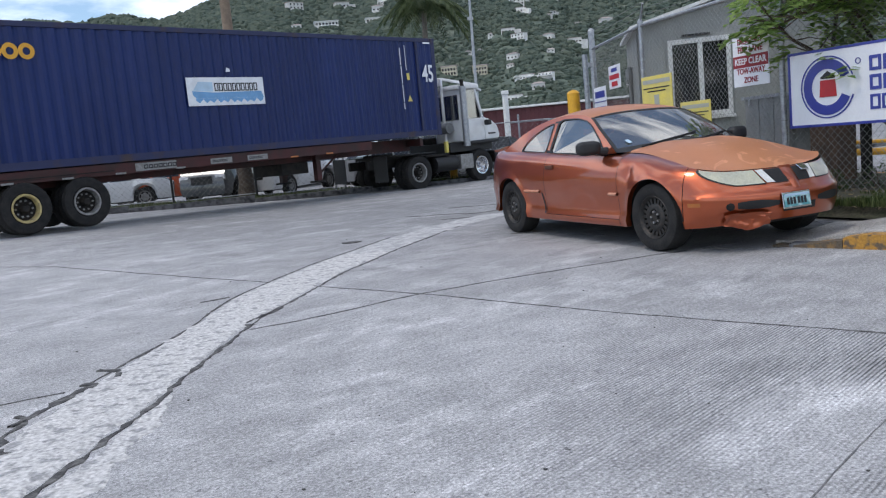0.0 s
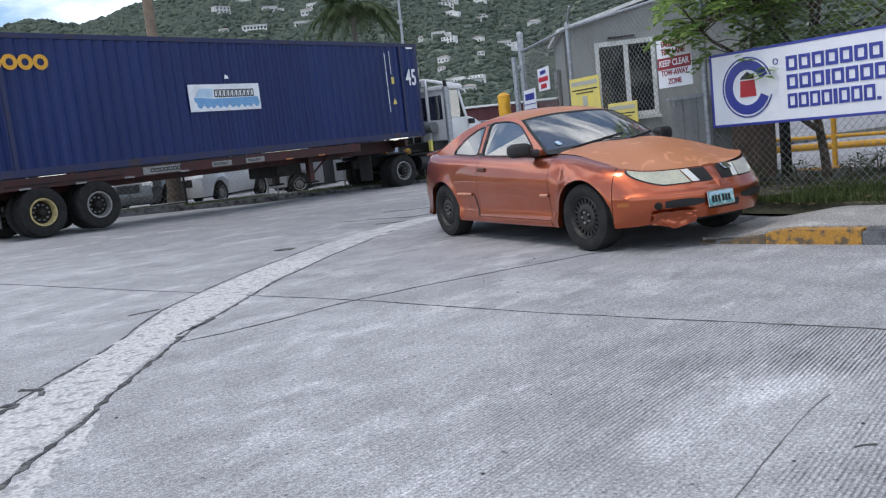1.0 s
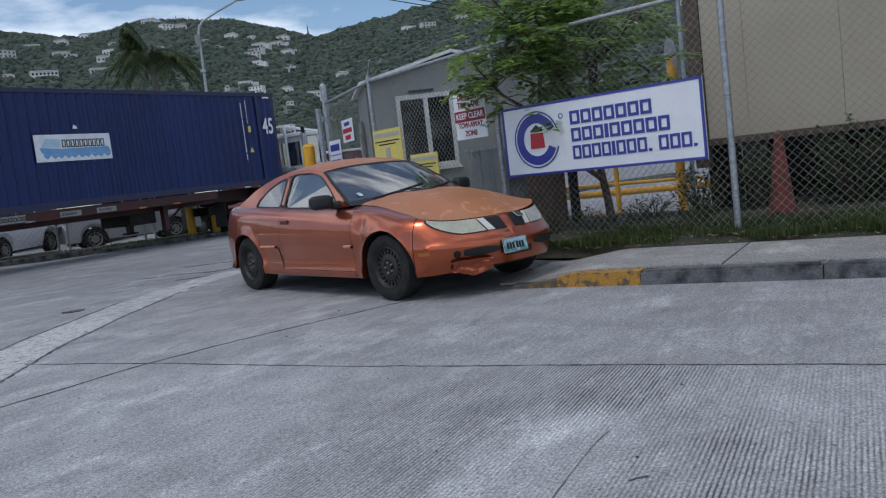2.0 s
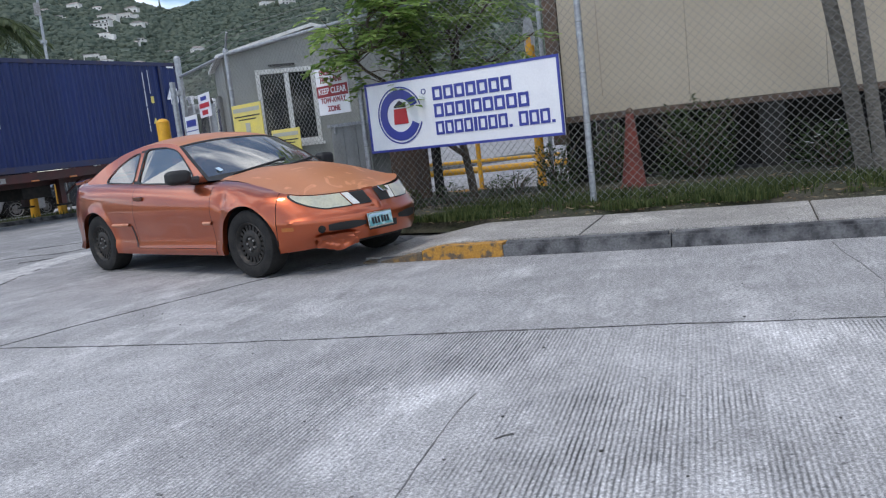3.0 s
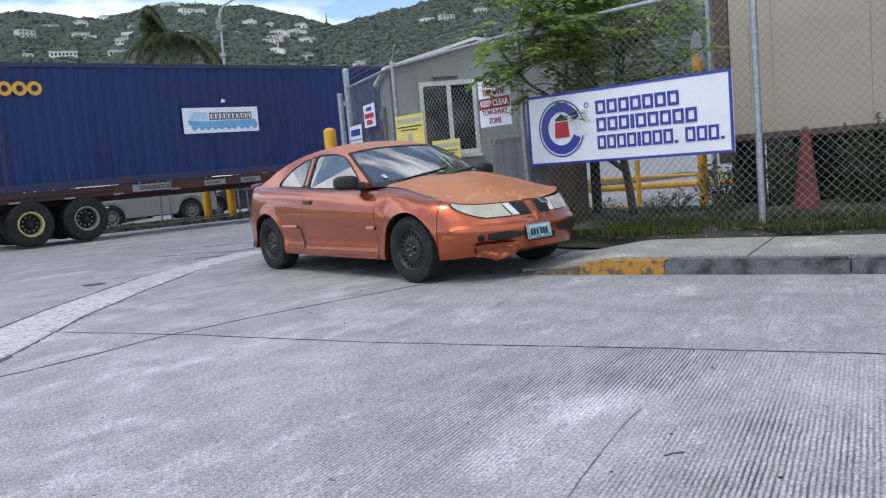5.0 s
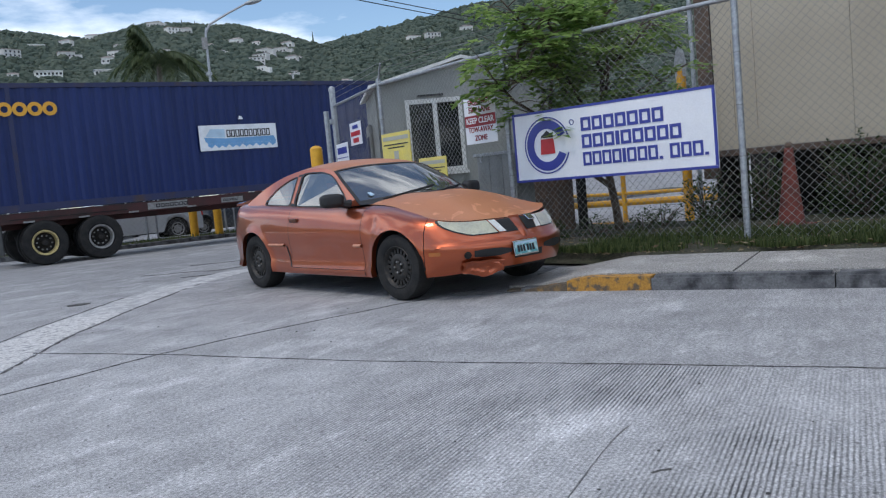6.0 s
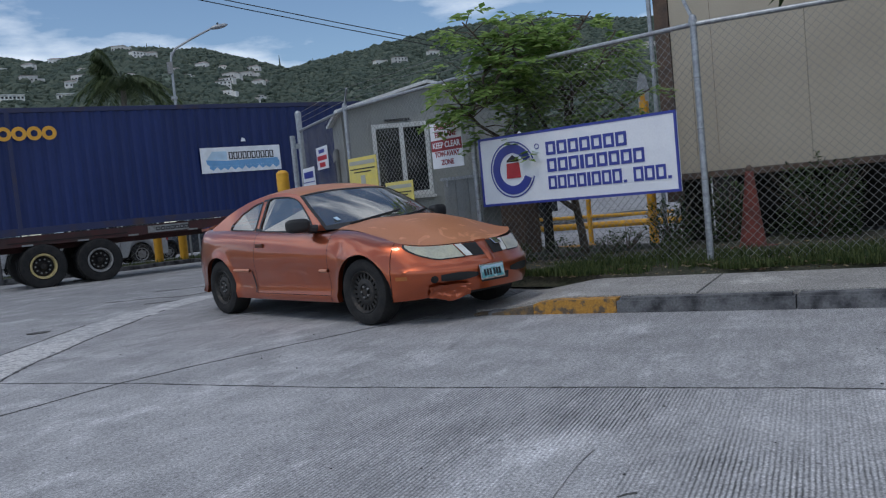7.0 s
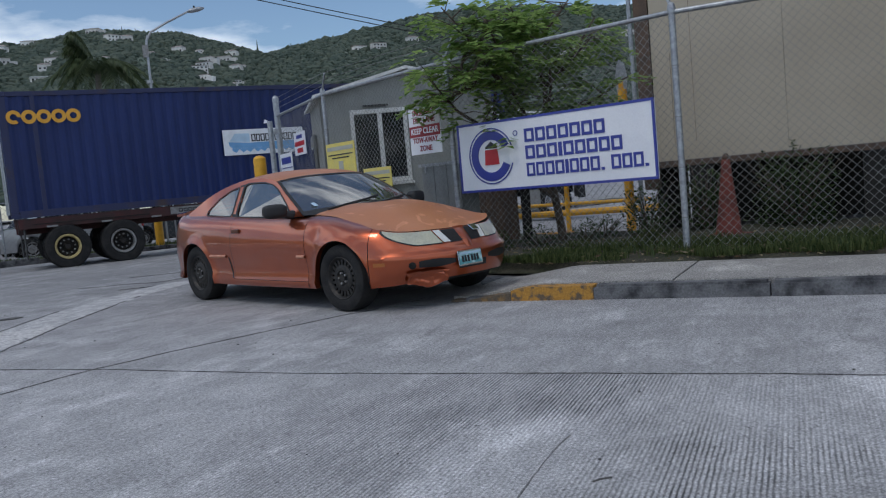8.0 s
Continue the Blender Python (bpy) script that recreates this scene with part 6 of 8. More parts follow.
def make_chassis():
    t = thing("container_chassis", Matrix(), "oxide red skeletal container trailer with tandem axles", "trailer")
    for s in (-1, 1):
        part("main_beam", box(-1.6, s * 0.5 - 0.07, 0.86, 11.2, s * 0.5 + 0.07, 1.22, 0.01), M["chassis"], t)
        part("side_beam", box(-1.6, s * 1.14 - 0.04, 1.0, 9.0, s * 1.14 + 0.04, 1.235, 0.008), M["chassis"], t)
        part("mudguard", box(-1.3, s * 0.95 - 0.26, 1.08, 1.3, s * 0.95 + 0.15, 1.10), M["axle"], t)
    for x in (-1.5, 1.6, 3.4, 5.2, 7.0, 8.9, 11.1):
        part("cross_beam", box(x - 0.06, -1.16, 0.98, x + 0.06, 1.16, 1.2, 0.008), M["chassis"], t)
    for x, w in ((2.3, 1.0), (4.0, 0.6), (5.05, 0.6)):
        lab = part("label_plate", box(x - w / 2, -1.192, 1.03, x + w / 2, -1.183, 1.2 if w > 0.9 else 1.16, 0.002), M["rim_grey"], t, "grey label plate with dark lettering bars")
        letter_blocks("ABCDEFG"[: 7 if w > 0.9 else 6], x - w / 2 + (0.2 if w > 0.9 else 0.05), 1.07, 0.09 if w > 0.9 else 0.05, w * 0.12, M["sign_black"], lab, -1.194)
    for x in (-0.9, 0.3, 1.45, 2.9, 6.2, 7.4):
        part("marker_lamp", box(x - 0.12, -1.19, 1.0, x + 0.12, -1.183, 1.04), M["amber"] if x > 3 else M["rim_grey"], t)
    for x in (-0.62, 0.62):
        part("axle", rod((x, -1.0, 0.51), (x, 1.0, 0.51), 0.07, 12), M["axle"], t)
        part("spring", box(x - 0.5, -0.56, 0.6, x + 0.5, -0.44, 0.7, 0.01), M["axle"], t)
        part("spring", box(x - 0.5, 0.44, 0.6, x + 0.5, 0.56, 0.7, 0.01), M["axle"], t)
    wheels = []
    for i, x in enumerate((-0.62, 0.62)):
        rim, lab = (M["rim_yellow"], "yellowed cream rim") if i == 0 else (M["rim_grey"], "grey steel rim")
        for s in (-1, 1):
            wheels.append((big_wheel(t, x, s * 1.2, 0.51, s, rim, lab), x, s * 1.2, s))
            wheels.append((big_wheel(t, x, s * 0.86, 0.51, s, M["rim_grey"], ""), x, s * 0.86, s))
    for s in (-1, 1):
        leg = part("landing_leg", box(7.2, s * 0.75 - 0.08, 0.32, 7.36, s * 0.75 + 0.08, 1.0, 0.01), M["chassis"], t)
        part("foot", box(7.1, s * 0.75 - 0.14, 0.27, 7.46, s * 0.75 + 0.14, 0.32, 0.01), M["axle"], leg)
        bm = bmesh.new()
        rod_into(bm, (7.28, s * 0.75, 0.45), (8.2, s * 0.55, 0.95), 0.03, 8)
        part("leg_brace", bm, M["chassis"], t)
    part("mud_flap", box(-1.5, -1.2, 0.3, -1.48, -0.6, 1.0), M["trim"], t)
    part("mud_flap", box(-1.5, 0.6, 0.3, -1.48, 1.2, 1.0), M["trim"], t)
    part("spare_bin", box(6.2, -0.6, 0.55, 7.1, 0.6, 0.86, 0.02), M["axle"], t)
    return t, wheels


def make_tractor():
    """Yard tractor; its origin lies on the ground under the fifth wheel, x forward."""
    k = thing("yard_tractor", Matrix(), "white yard tractor with a half-width cab and black frame", "tractor")
    for s in (-1, 1):
        part("frame_rail", box(-0.8, s * 0.42 - 0.05, 0.72, 3.9, s * 0.42 + 0.05, 0.98, 0.01), M["axle"], k)
    part("fifth_wheel", lathe([(0.45, 0.0), (0.45, 0.06), (0.0, 0.06)], 24), M["axle"], k).matrix_basis = pose(0, 0, 1.08, 90, 0, 0)
    part("boom", box(-0.6, -0.36, 0.99, 1.4, 0.36, 1.08, 0.01), M["axle"], k)
    part("deck", box(0.9, -1.15, 0.93, 1.9, 1.15, 0.985), M["axle"], k)
    part("fuel_tank", rod((1.3, -1.0, 0.68), (2.2, -1.0, 0.68), 0.24, 18), M["trim"], k, smooth=True)
    part("step_box", box(2.35, -1.18, 0.45, 2.9, -0.7, 0.9, 0.02), M["rim_grey"], k)
    for s in (-1, 1):
        part("mudguard", box(-0.15, s * 1.0 - 0.3, 1.06, 1.2, s * 1.0 + 0.3, 1.08), M["trim"], k)
        part("mud_flap", box(-0.75, s * 1.0 - 0.3, 0.35, -0.73, s * 1.0 + 0.3, 1.1), M["trim"], k)
    cab = part("cab", box(2.6, -1.1, 1.3, 2.66, 0.15, 1.98, 0.02), M["cab_white"], k, "white half cab with clear windows")
    part("cab_side", box(2.661, -1.1, 1.3, 3.6, -1.06, 2.0, 0.01), M["cab_white"], cab)
    part("cab_side", box(2.661, 0.11, 1.3, 3.6, 0.15, 2.0, 0.01), M["cab_white"], cab)
    for y in (-1.1, 0.05):
        part("pillar", box(2.6, y, 1.981, 2.68, y + 0.1, 2.92), M["cab_white"], cab)
        part("pillar", box(0, 0, 0, 0.08, 0.06, 0.94), M["cab_white"], cab, m=pose(3.52, y, 2.002, 0, -16, 0))
    part("rear_header", box(2.6, -0.999, 2.76, 2.66, 0.049, 2.92), M["cab_white"], cab)
    part("rear_window", box(2.63, -0.999, 1.99, 2.64, 0.049, 2.759), M["pane"], cab)
    part("roof", box(2.5, -1.15, 2.921, 3.45, 0.2, 3.06, 0.04), M["cab_white"], cab)
    part("visor", prism([(3.3, 0), (3.6, -0.12), (3.57, -0.16), (3.3, -0.06)], -0.65, 0.65, pose(0, -0.475, 3.0, 90, 0, 0)), M["cab_white"], cab)
    part("side_window", box(2.69, -1.085, 2.01, 3.3, -1.075, 2.9), M["pane"], cab)
    part("windscreen", box(0, -1.03, 0, 0.01, 0.04, 0.92), M["pane"], cab, m=pose(3.56, 0, 2.005, 0, -16, 0))
    part("driver_seat", box(2.75, -0.75, 1.4, 3.2, -0.25, 1.95, 0.04), M["seat"], cab)
    part("seat_back", box(2.72, -0.75, 1.9, 2.84, -0.25, 2.5, 0.04), M["seat"], cab)
    part("dashboard", box(3.3, -1.0, 1.8, 3.55, 0.1, 2.15, 0.04), M["trim"], cab)
    part("air_cleaner", rod((2.4, -0.75, 1.75), (2.4, -0.25, 1.75), 0.17, 14), M["hut_grey"], k, "grey drum air cleaner behind the cab", smooth=True)
    part("hood", prism([(3.61, 1.3), (4.25, 1.3), (4.32, 1.42), (4.22, 1.72), (3.95, 1.92), (3.61, 2.02)], -0.68, 0.68, pose(0, -0.42, 0, 90, 0, 0), bevel=0.03), M["cab_white"], k, "rounded white hood")
    part("hood_mark", box(3.75, -1.107, 1.46, 4.1, -1.101, 1.51), M["sign_black"], k)
    part("engine_bay", box(2.1, -1.0, 0.985, 4.0, 0.9, 1.29, 0.02), M["trim"], k)
    part("bumper", box(4.0, -1.1, 0.55, 4.22, 1.1, 0.93, 0.03), M["trim"], k)
    part("fender", box(2.7, -1.24, 1.2, 4.1, -1.0, 1.29, 0.03), M["trim"], k)
    part("engine_cover", box(2.2, 0.25, 0.98, 3.9, 1.0, 1.5, 0.04), M["axle"], k)
    stack = part("exhaust_pipe", rod((2.62, -1.24, 1.15), (2.62, -1.24, 3.0), 0.105, 16), M["galv"], k, "tall grey exhaust pipe beside the cab", smooth=True)
    part("pipe_tip", rod((2.62, -1.24, 3.0), (2.59, -1.24, 3.2), 0.06, 12), M["axle"], stack)
    for y in (-0.5, 0.6):
        part("guard_post", rod((2.42, y, 1.0), (2.42, y, 3.3), 0.05, 8), M["cab_white"], k)
    part("guard_rail", rod((2.42, -0.5, 3.3), (2.42, 0.6, 3.3), 0.045, 8), M["cab_white"], k)
    part("guard_rail", rod((2.42, -0.5, 3.3), (3.45, -1.05, 3.04), 0.045, 8), M["cab_white"], k)
    part("work_lamp", box(2.3, -0.62, 3.08, 2.38, -0.42, 3.28, 0.015), M["white_panel"], k)
    part("mirror", box(3.5, -1.4, 1.75, 3.65, -1.2, 1.92, 0.03), M["trim"], k)
    part("reservoir", box(1.95, -1.0, 1.0, 2.05, -0.88, 1.35, 0.02), M["sign_yellow"], k)
    wheels = []
    for x, s, y, rim in ((0.55, -1, -1.2, "rim_grey"), (0.55, 1, 1.2, "rim_grey"), (0.55, -1, -0.86, "rim_grey"), (0.55, 1, 0.86, "rim_grey"), (3.3, -1, -1.12, "chrome"), (3.3, 1, 1.12, "chrome")):
        wheels.append((big_wheel(k, x, y, 0.51, s, M[rim], "polished chrome rim and hub" if rim == "chrome" else ""), x, y, s))
    for x in (0.55, 3.3):
        part("axle", rod((x, -0.95, 0.51), (x, 0.95, 0.51), 0.07, 12), M["axle"], k)
    return k, wheels


# ---------------------------------------------------------------- cars
def arch(x, sill, centres, r, axle_z):
    """Lower edge of the body side: the sill, lifted over the wheels."""
    z = sill
    for c in centres:
        d = abs(x - c)
        if d < r:
            z = max(z, axle_z + math.sqrt(r * r - d * d))
    return z


def lerp_table(table, x):
    for (a, p), (b, q) in zip(table, table[1:]):
        if a <= x <= b:
            u = (x - a) / (b - a)
            return p + (q - p) * u
    return table[0][1] if x < table[0][0] else table[-1][1]


def car_wheel(parent, x, y, s, r, w, rim_mat, slots=16):
    holder = new("wheel")
    holder.parent = parent
    holder.matrix_basis = pose(x, y, r, 0, 0, 0 if s > 0 else 180)
    part("tyre", lathe([(r * 0.6, -w), (r * 0.85, -w * 1.02), (r * 0.97, -w * 0.96), (r, -w * 0.8), (r, -w * 0.12), (r * 0.97, 0.0), (r * 0.85, 0.014), (r * 0.68, 0.008), (r * 0.63, -0.004)], 40), M["rubber"], holder, smooth=True)
    part("rim", lathe([(r * 0.64, -0.002), (r * 0.62, 0.004), (r * 0.585, -0.004), (r * 0.56, -0.03), (r * 0.54, -0.035)], 40), rim_mat, holder, smooth=True)
    part("rim_disc", lathe([(r * 0.40, -0.022), (r * 0.34, -0.012), (r * 0.24, -0.012), (r * 0.2, -0.03), (r * 0.11, -0.03), (r * 0.1, -0.012), (0, -0.012)], 28), rim_mat, holder, smooth=True)
    for k in range(slots):
        a = k * math.tau / slots
        m = Matrix.Rotation(a, 4, "Y")
        bm = box(-0.013, -0.034, r * 0.39, 0.013, -0.024, r * 0.555)
        part("spoke", bm, rim_mat, holder, m=m)
    part("brake_drum", lathe([(r * 0.55, -0.1), (r * 0.5, -0.09), (0, -0.09)], 24), M["axle"], holder)
    for k in range(5):
        a = k * math.tau / 5
        part("wheel_nut", rod((r * 0.16 * math.cos(a), -0.03, r * 0.16 * math.sin(a)), (r * 0.16 * math.cos(a), -0.008, r * 0.16 * math.sin(a)), 0.011, 6), M["rim_grey"], holder)
    return holder


def flat_fill(outer, holes):
    """Fills a polygon with holes, (x, z) pairs, and returns a bmesh in the x-z plane."""
    bm = bmesh.new()
    edges = []
    for loop in [outer] + holes:
        vs = [bm.verts.new((x, 0, z)) for x, z in loop]
        edges += [bm.edges.new((vs[k], vs[(k + 1) % len(vs)])) for k in range(len(vs))]
    bmesh.ops.triangle_fill(bm, use_beauty=True, edges=edges)
    return bm


def rounded(loop, r, n=4):
    """Rounds the corners of a polygon."""
    out = []
    for k in range(len(loop)):
        p, a, b = Vector(loop[k]), Vector(loop[k - 1]), Vector(loop[(k + 1) % len(loop)])
        q = min(r, (a - p).length * 0.45, (b - p).length * 0.45)
        u, v = p + (a - p).normalized() * q, p + (b - p).normalized() * q
        for i in range(n + 1):
            t = i / n
            out.append(tuple(u * (1 - t) ** 2 + p * 2 * t * (1 - t) + v * t * t))
    return out


def through_points(table, x):
    """Smooth curve through a table of (x, value) points, the same width of step or not."""
    n = len(table)
    k = 0
    while k < n - 2 and x > table[k + 1][0]:
        k += 1
    (x0, y0), (x1, y1) = table[k], table[k + 1]
    t = min(1, max(0, (x - x0) / (x1 - x0)))
    slope = lambda i: 0.0 if i <= 0 or i >= n - 1 else (table[i + 1][1] - table[i - 1][1]) / (table[i + 1][0] - table[i - 1][0])
    m0 = slope(k) if k > 0 else (y1 - y0) / (x1 - x0)
    m1 = slope(k + 1) if k < n - 2 else (y1 - y0) / (x1 - x0)
    h = x1 - x0
    return (2 * t ** 3 - 3 * t * t + 1) * y0 + (t ** 3 - 2 * t * t + t) * h * m0 + (3 * t * t - 2 * t ** 3) * y1 + (t ** 3 - t * t) * h * m1


def half_outline():
    """Half plan of the coupe from the middle of the tail to the middle of the nose, evenly spaced (x, y, nx, ny)."""
    knots = [(-2.25, 0.0), (-2.22, 0.38), (-2.12, 0.64), (-1.90, 0.785), (-1.60, 0.842), (-1.0, 0.862), (0.0, 0.868), (0.9, 0.862), (1.40, 0.85), (1.64, 0.822), (1.82, 0.752), (1.97, 0.62), (2.08, 0.44), (2.145, 0.23), (2.165, 0.0)]
    ring = [(knots[1][0], -knots[1][1])] + knots + [(knots[-2][0], -knots[-2][1])]
    fine = []
    for a, b, c, d in zip(ring, ring[1:], ring[2:], ring[3:]):
        da, db, dc = (math.dist(p, q) ** 0.5 for p, q in ((a, b), (b, c), (c, d)))
        for i in range(40):
            t = i / 40
            v = []
            for j in (0, 1):
                m1 = (c[j] - b[j]) + db * ((b[j] - a[j]) / da - (c[j] - a[j]) / (da + db))
                m2 = (c[j] - b[j]) + db * ((d[j] - c[j]) / dc - (d[j] - b[j]) / (db + dc))
                v.append((2 * t ** 3 - 3 * t * t + 1) * b[j] + (t ** 3 - 2 * t * t + t) * m1 + (3 * t * t - 2 * t ** 3) * c[j] + (t ** 3 - t * t) * m2)
            fine.append(tuple(v))
    fine.append(knots[-1])
    run = [0.0]
    for p, q in zip(fine, fine[1:]):
        run.append(run[-1] + math.dist(p, q))
    out, k, n = [], 0, 600
    for i in range(n + 1):
        s = run[-1] * i / n
        while k < len(run) - 2 and run[k + 1] < s:
            k += 1
        f = (s - run[k]) / (run[k + 1] - run[k])
        out.append((fine[k][0] + (fine[k + 1][0] - fine[k][0]) * f, fine[k][1] + (fine[k + 1][1] - fine[k][1]) * f))
    res = []
    for i, (x, y) in enumerate(out):
        a, b = out[max(i - 2, 0)], out[min(i + 2, n)]
        dx, dy = b[0] - a[0], b[1] - a[1]
        if i == 0 or i == n:
            dx, dy = 0.0, (1.0 if i == 0 else -1.0)
        l = math.hypot(dx, dy)
        res.append((x, y, -dy / l, dx / l))
    return res


def make_coupe(m, paint, hood_paint):
    """Two-door coupe, x forward, origin on the ground midway between the axles."""
    car = thing("coupe", m, "copper-orange two-door coupe with peeling hood and dented front bumper", "car")
    WB, R, ARCH, ARCH_Z = 1.318, 0.302, 0.364, 0.278
    plan = half_outline()
    N = len(plan) - 1
    top_z = [(-2.25, 0.955), (-2.0, 0.962), (-1.5, 0.945), (-0.8, 0.912), (0.0, 0.872), (0.55, 0.855), (0.80, 0.862), (1.12, 0.836), (1.5, 0.762), (1.72, 0.716), (1.86, 0.687), (2.0, 0.668), (2.165, 0.660)]
    top_in = [(-2.25, 0.10), (-2.0, 0.12), (-1.6, 0.15), (-1.2, 0.135), (-0.6, 0.118), (0.3, 0.122), (0.62, 0.15), (0.80, 0.172), (1.2, 0.175), (1.5, 0.160), (1.72, 0.125), (1.86, 0.125), (2.0, 0.15), (2.1, 0.165), (2.165, 0.17)]
    low_z = [(-2.25, 0.26), (-1.7, 0.24), (-1.0, 0.205), (0.9, 0.20), (1.6, 0.215), (1.9, 0.225), (2.165, 0.255)]
    side_g = [(0.0, 0.0), (0.62, 0.0), (0.74, 0.045), (0.84, 0.15), (0.92, 0.34), (0.97, 0.60), (1.0, 1.0)]
    nose_g = [(0.0, 0.0), (0.52, 0.0), (0.60, 0.10), (0.70, 0.29), (0.82, 0.55), (0.92, 0.79), (1.0, 1.0)]
    tail_g = [(0.0, 0.0), (0.4, 0.0), (0.5, 0.18), (0.75, 0.45), (0.92, 0.72), (1.0, 1.0)]
    waist = [(0.18, 0.045), (0.215, 0.016), (0.26, 0.010), (0.31, 0.026), (0.40, 0.024), (0.50, 0.010), (0.60, 0.0), (0.68, 0.004), (0.76, 0.010), (1.1, 0.010)]
    chin = [(0.18, 0.075), (0.24, 0.04), (0.30, 0.016), (0.36, 0.006), (0.44, 0.0), (0.475, -0.006), (0.49, 0.004), (0.54, 0.0), (1.1, 0.0)]

    def ease(a, b, x):
        t = min(1, max(0, (x - a) / (b - a)))
        return t * t * (3 - 2 * t)

    def at(s):
        """Plan point and outward normal at s, 0 at the tail to 1 at the nose."""
        k = min(max(s, 0), 1) * N
        i = min(N - 1, int(k))
        f = k - i
        return [p + (q - p) * f for p, q in zip(plan[i], plan[i + 1])]

    def s_at(x):
        lo, hi = 0.0, 1.0
        for _ in range(26):
            mid = (lo + hi) / 2
            lo, hi = (mid, hi) if at(mid)[0] < x else (lo, mid)
        return (lo + hi) / 2

    def foot(x):
        return max(arch(x, through_points(low_z, x), (-WB, WB), ARCH, ARCH_Z), 0.0)

    def belt(s, z, side=-1):
        """The painted shell at plan place s (past 1 it goes on round the nose) and height z."""
        if s > 1:
            s, side = 2 - s, -side
        x, y, nx, ny = at(s)
        zt = through_points(top_z, x)
        q = min(1, max(0, (z - 0.2) / (zt - 0.2)))
        nose_w, tail_w = ease(1.50, 1.90, x), ease(-1.75, -2.1, x)
        g = through_points(side_g, q) * (1 - nose_w - tail_w) + through_points(nose_g, q) * nose_w + through_points(tail_g, q) * tail_w
        ins = through_points(top_in, x) * g + through_points(waist, z) * (1 - nose_w) + through_points(chin, z) * nose_w
        for c in (-WB, WB):
            d = math.hypot(x - c, z - ARCH_Z)
            ins -= 0.016 * math.exp(-((d - ARCH) / 0.045) ** 2) * (1 if z > ARCH_Z - 0.1 else 0.4)
        px, py = x - nx * ins, max(y - ny * ins, 0.0)
        # dents in the near front corner and the fender
        p = Vector((px, side * py, z))
        if side < 0:
            hit = math.exp(-((p.y + 0.47) / 0.13) ** 2 - ((z - 0.27) / 0.075) ** 2) * nose_w
            p += Vector((-0.055, 0.03, 0.012)) * hit
            p.y += 0.016 * math.exp(-((x - 1.0) / 0.055) ** 2 - ((z - 0.70) / 0.06) ** 2)
            p.y += 0.010 * math.exp(-((x - 0.25) / 0.28) ** 2 - ((z - 0.50) / 0.07) ** 2)
        return p

    def top(s, side=-1):
        x = at(s if s <= 1 else 2 - s)[0]
        return belt(s, through_points(top_z, x), side)

    def normal_at(s, z, side):
        e = 0.002
        a = belt(s + e, z, side) - belt(s - e, z, side)
        b = belt(s, z + 0.004, side) - belt(s, z - 0.004, side)
        n_ = a.cross(b)
        n_ = n_.normalized() if n_.length > 1e-9 else Vector((1, 0, 0))
        c = belt(s, z, side)
        return n_ if n_.dot(Vector((c.x * 0.25, c.y, 0.05))) > 0 else -n_

    def panel(name, stations, z_low, z_high, side, rows=16, lip=0.05, label="", material=None, off=0.0):
        """A sheet of the shell over plan stations; z_low and z_high are functions of x, None for the shell's own edge."""
        bm, cols = bmesh.new(), []
        for s in stations:
            x = at(s if s <= 1 else 2 - s)[0]
            z0 = foot(x) if z_low is None else max(z_low(x), foot(x))
            z1 = through_points(top_z, x) if z_high is None else z_high(x)
            col = [belt(s, z0 + (z1 - z0) * (1 - (1 - k / rows) ** 1.5), side) for k in range(rows + 1)]
            if off:
                col = [p + normal_at(s, p.z, side) * off for p in col]
            if lip:
                inner = col[0].copy()
                inner.y *= 1 - lip / max(abs(inner.y), 0.3)
                inner.x -= lip * (0.6 if x > 1.8 else -0.6 if x < -1.9 else 0)
                col = [inner + Vector((0, 0, 0.004))] + col
            cols.append([bm.verts.new(p) for p in col])
        for a, b in zip(cols, cols[1:]):
            for k in range(len(a) - 1):
                bm.faces.new((a[k], b[k], b[k + 1], a[k + 1]))
        bmesh.ops.recalc_face_normals(bm, faces=bm.faces)
        sample = bm.faces[len(bm.faces) // 2] if bm.faces.ensure_lookup_table() is None else None
        if sample.normal.dot(sample.calc_center_median() - Vector((0, 0, sample.calc_center_median().z))) < 0:
            bmesh.ops.reverse_faces(bm, faces=bm.faces)
        return part(name, bm, material or paint, car, label, smooth=True)

    def stations(x0, x1, step=0.045):
        xs = [x0, x1]
        n = int((x1 - x0) / step)
        xs += [x0 + (x1 - x0) * k / n for k in range(1, n)]
        for c in (-WB, WB):
            xs += [c + ARCH * math.cos(math.pi * k / 26) * 0.9999 for k in range(27)]
            xs += [c - ARCH - 0.004, c + ARCH + 0.004]
        xs = sorted(x for x in xs if x0 - 1e-6 <= x <= x1 + 1e-6)
        keep = [xs[0]]
        for x in xs[1:]:
            if x - keep[-1] > 0.0025:
                keep.append(x)
        return [s_at(x) for x in keep]

    DOOR_F, DOOR_R, SEAM_F, SEAM_R, SILL = 0.835, -0.50, 1.69, -1.74, 0.262
    for side in (-1, 1):
        panel("rear_quarter", stations(SEAM_R + 0.003, DOOR_R - 0.003), None, None, side)
        panel("door", stations(DOOR_R + 0.003, DOOR_F - 0.003), lambda x: SILL + 0.005, None, side, lip=0.0, label="copper door with a long dent")
        panel("rocker", stations(DOOR_R - 0.002, DOOR_F + 0.002), None, lambda x: SILL, side, 5)
        panel("front_fender", stations(DOOR_F + 0.003, SEAM_F - 0.003), None, None, side)
    nose_s = stations(SEAM_F + 0.003, 2.03, 0.03)
    nose_s += [nose_s[-1] + (1 - nose_s[-1]) * k / 14 for k in range(1, 15)]
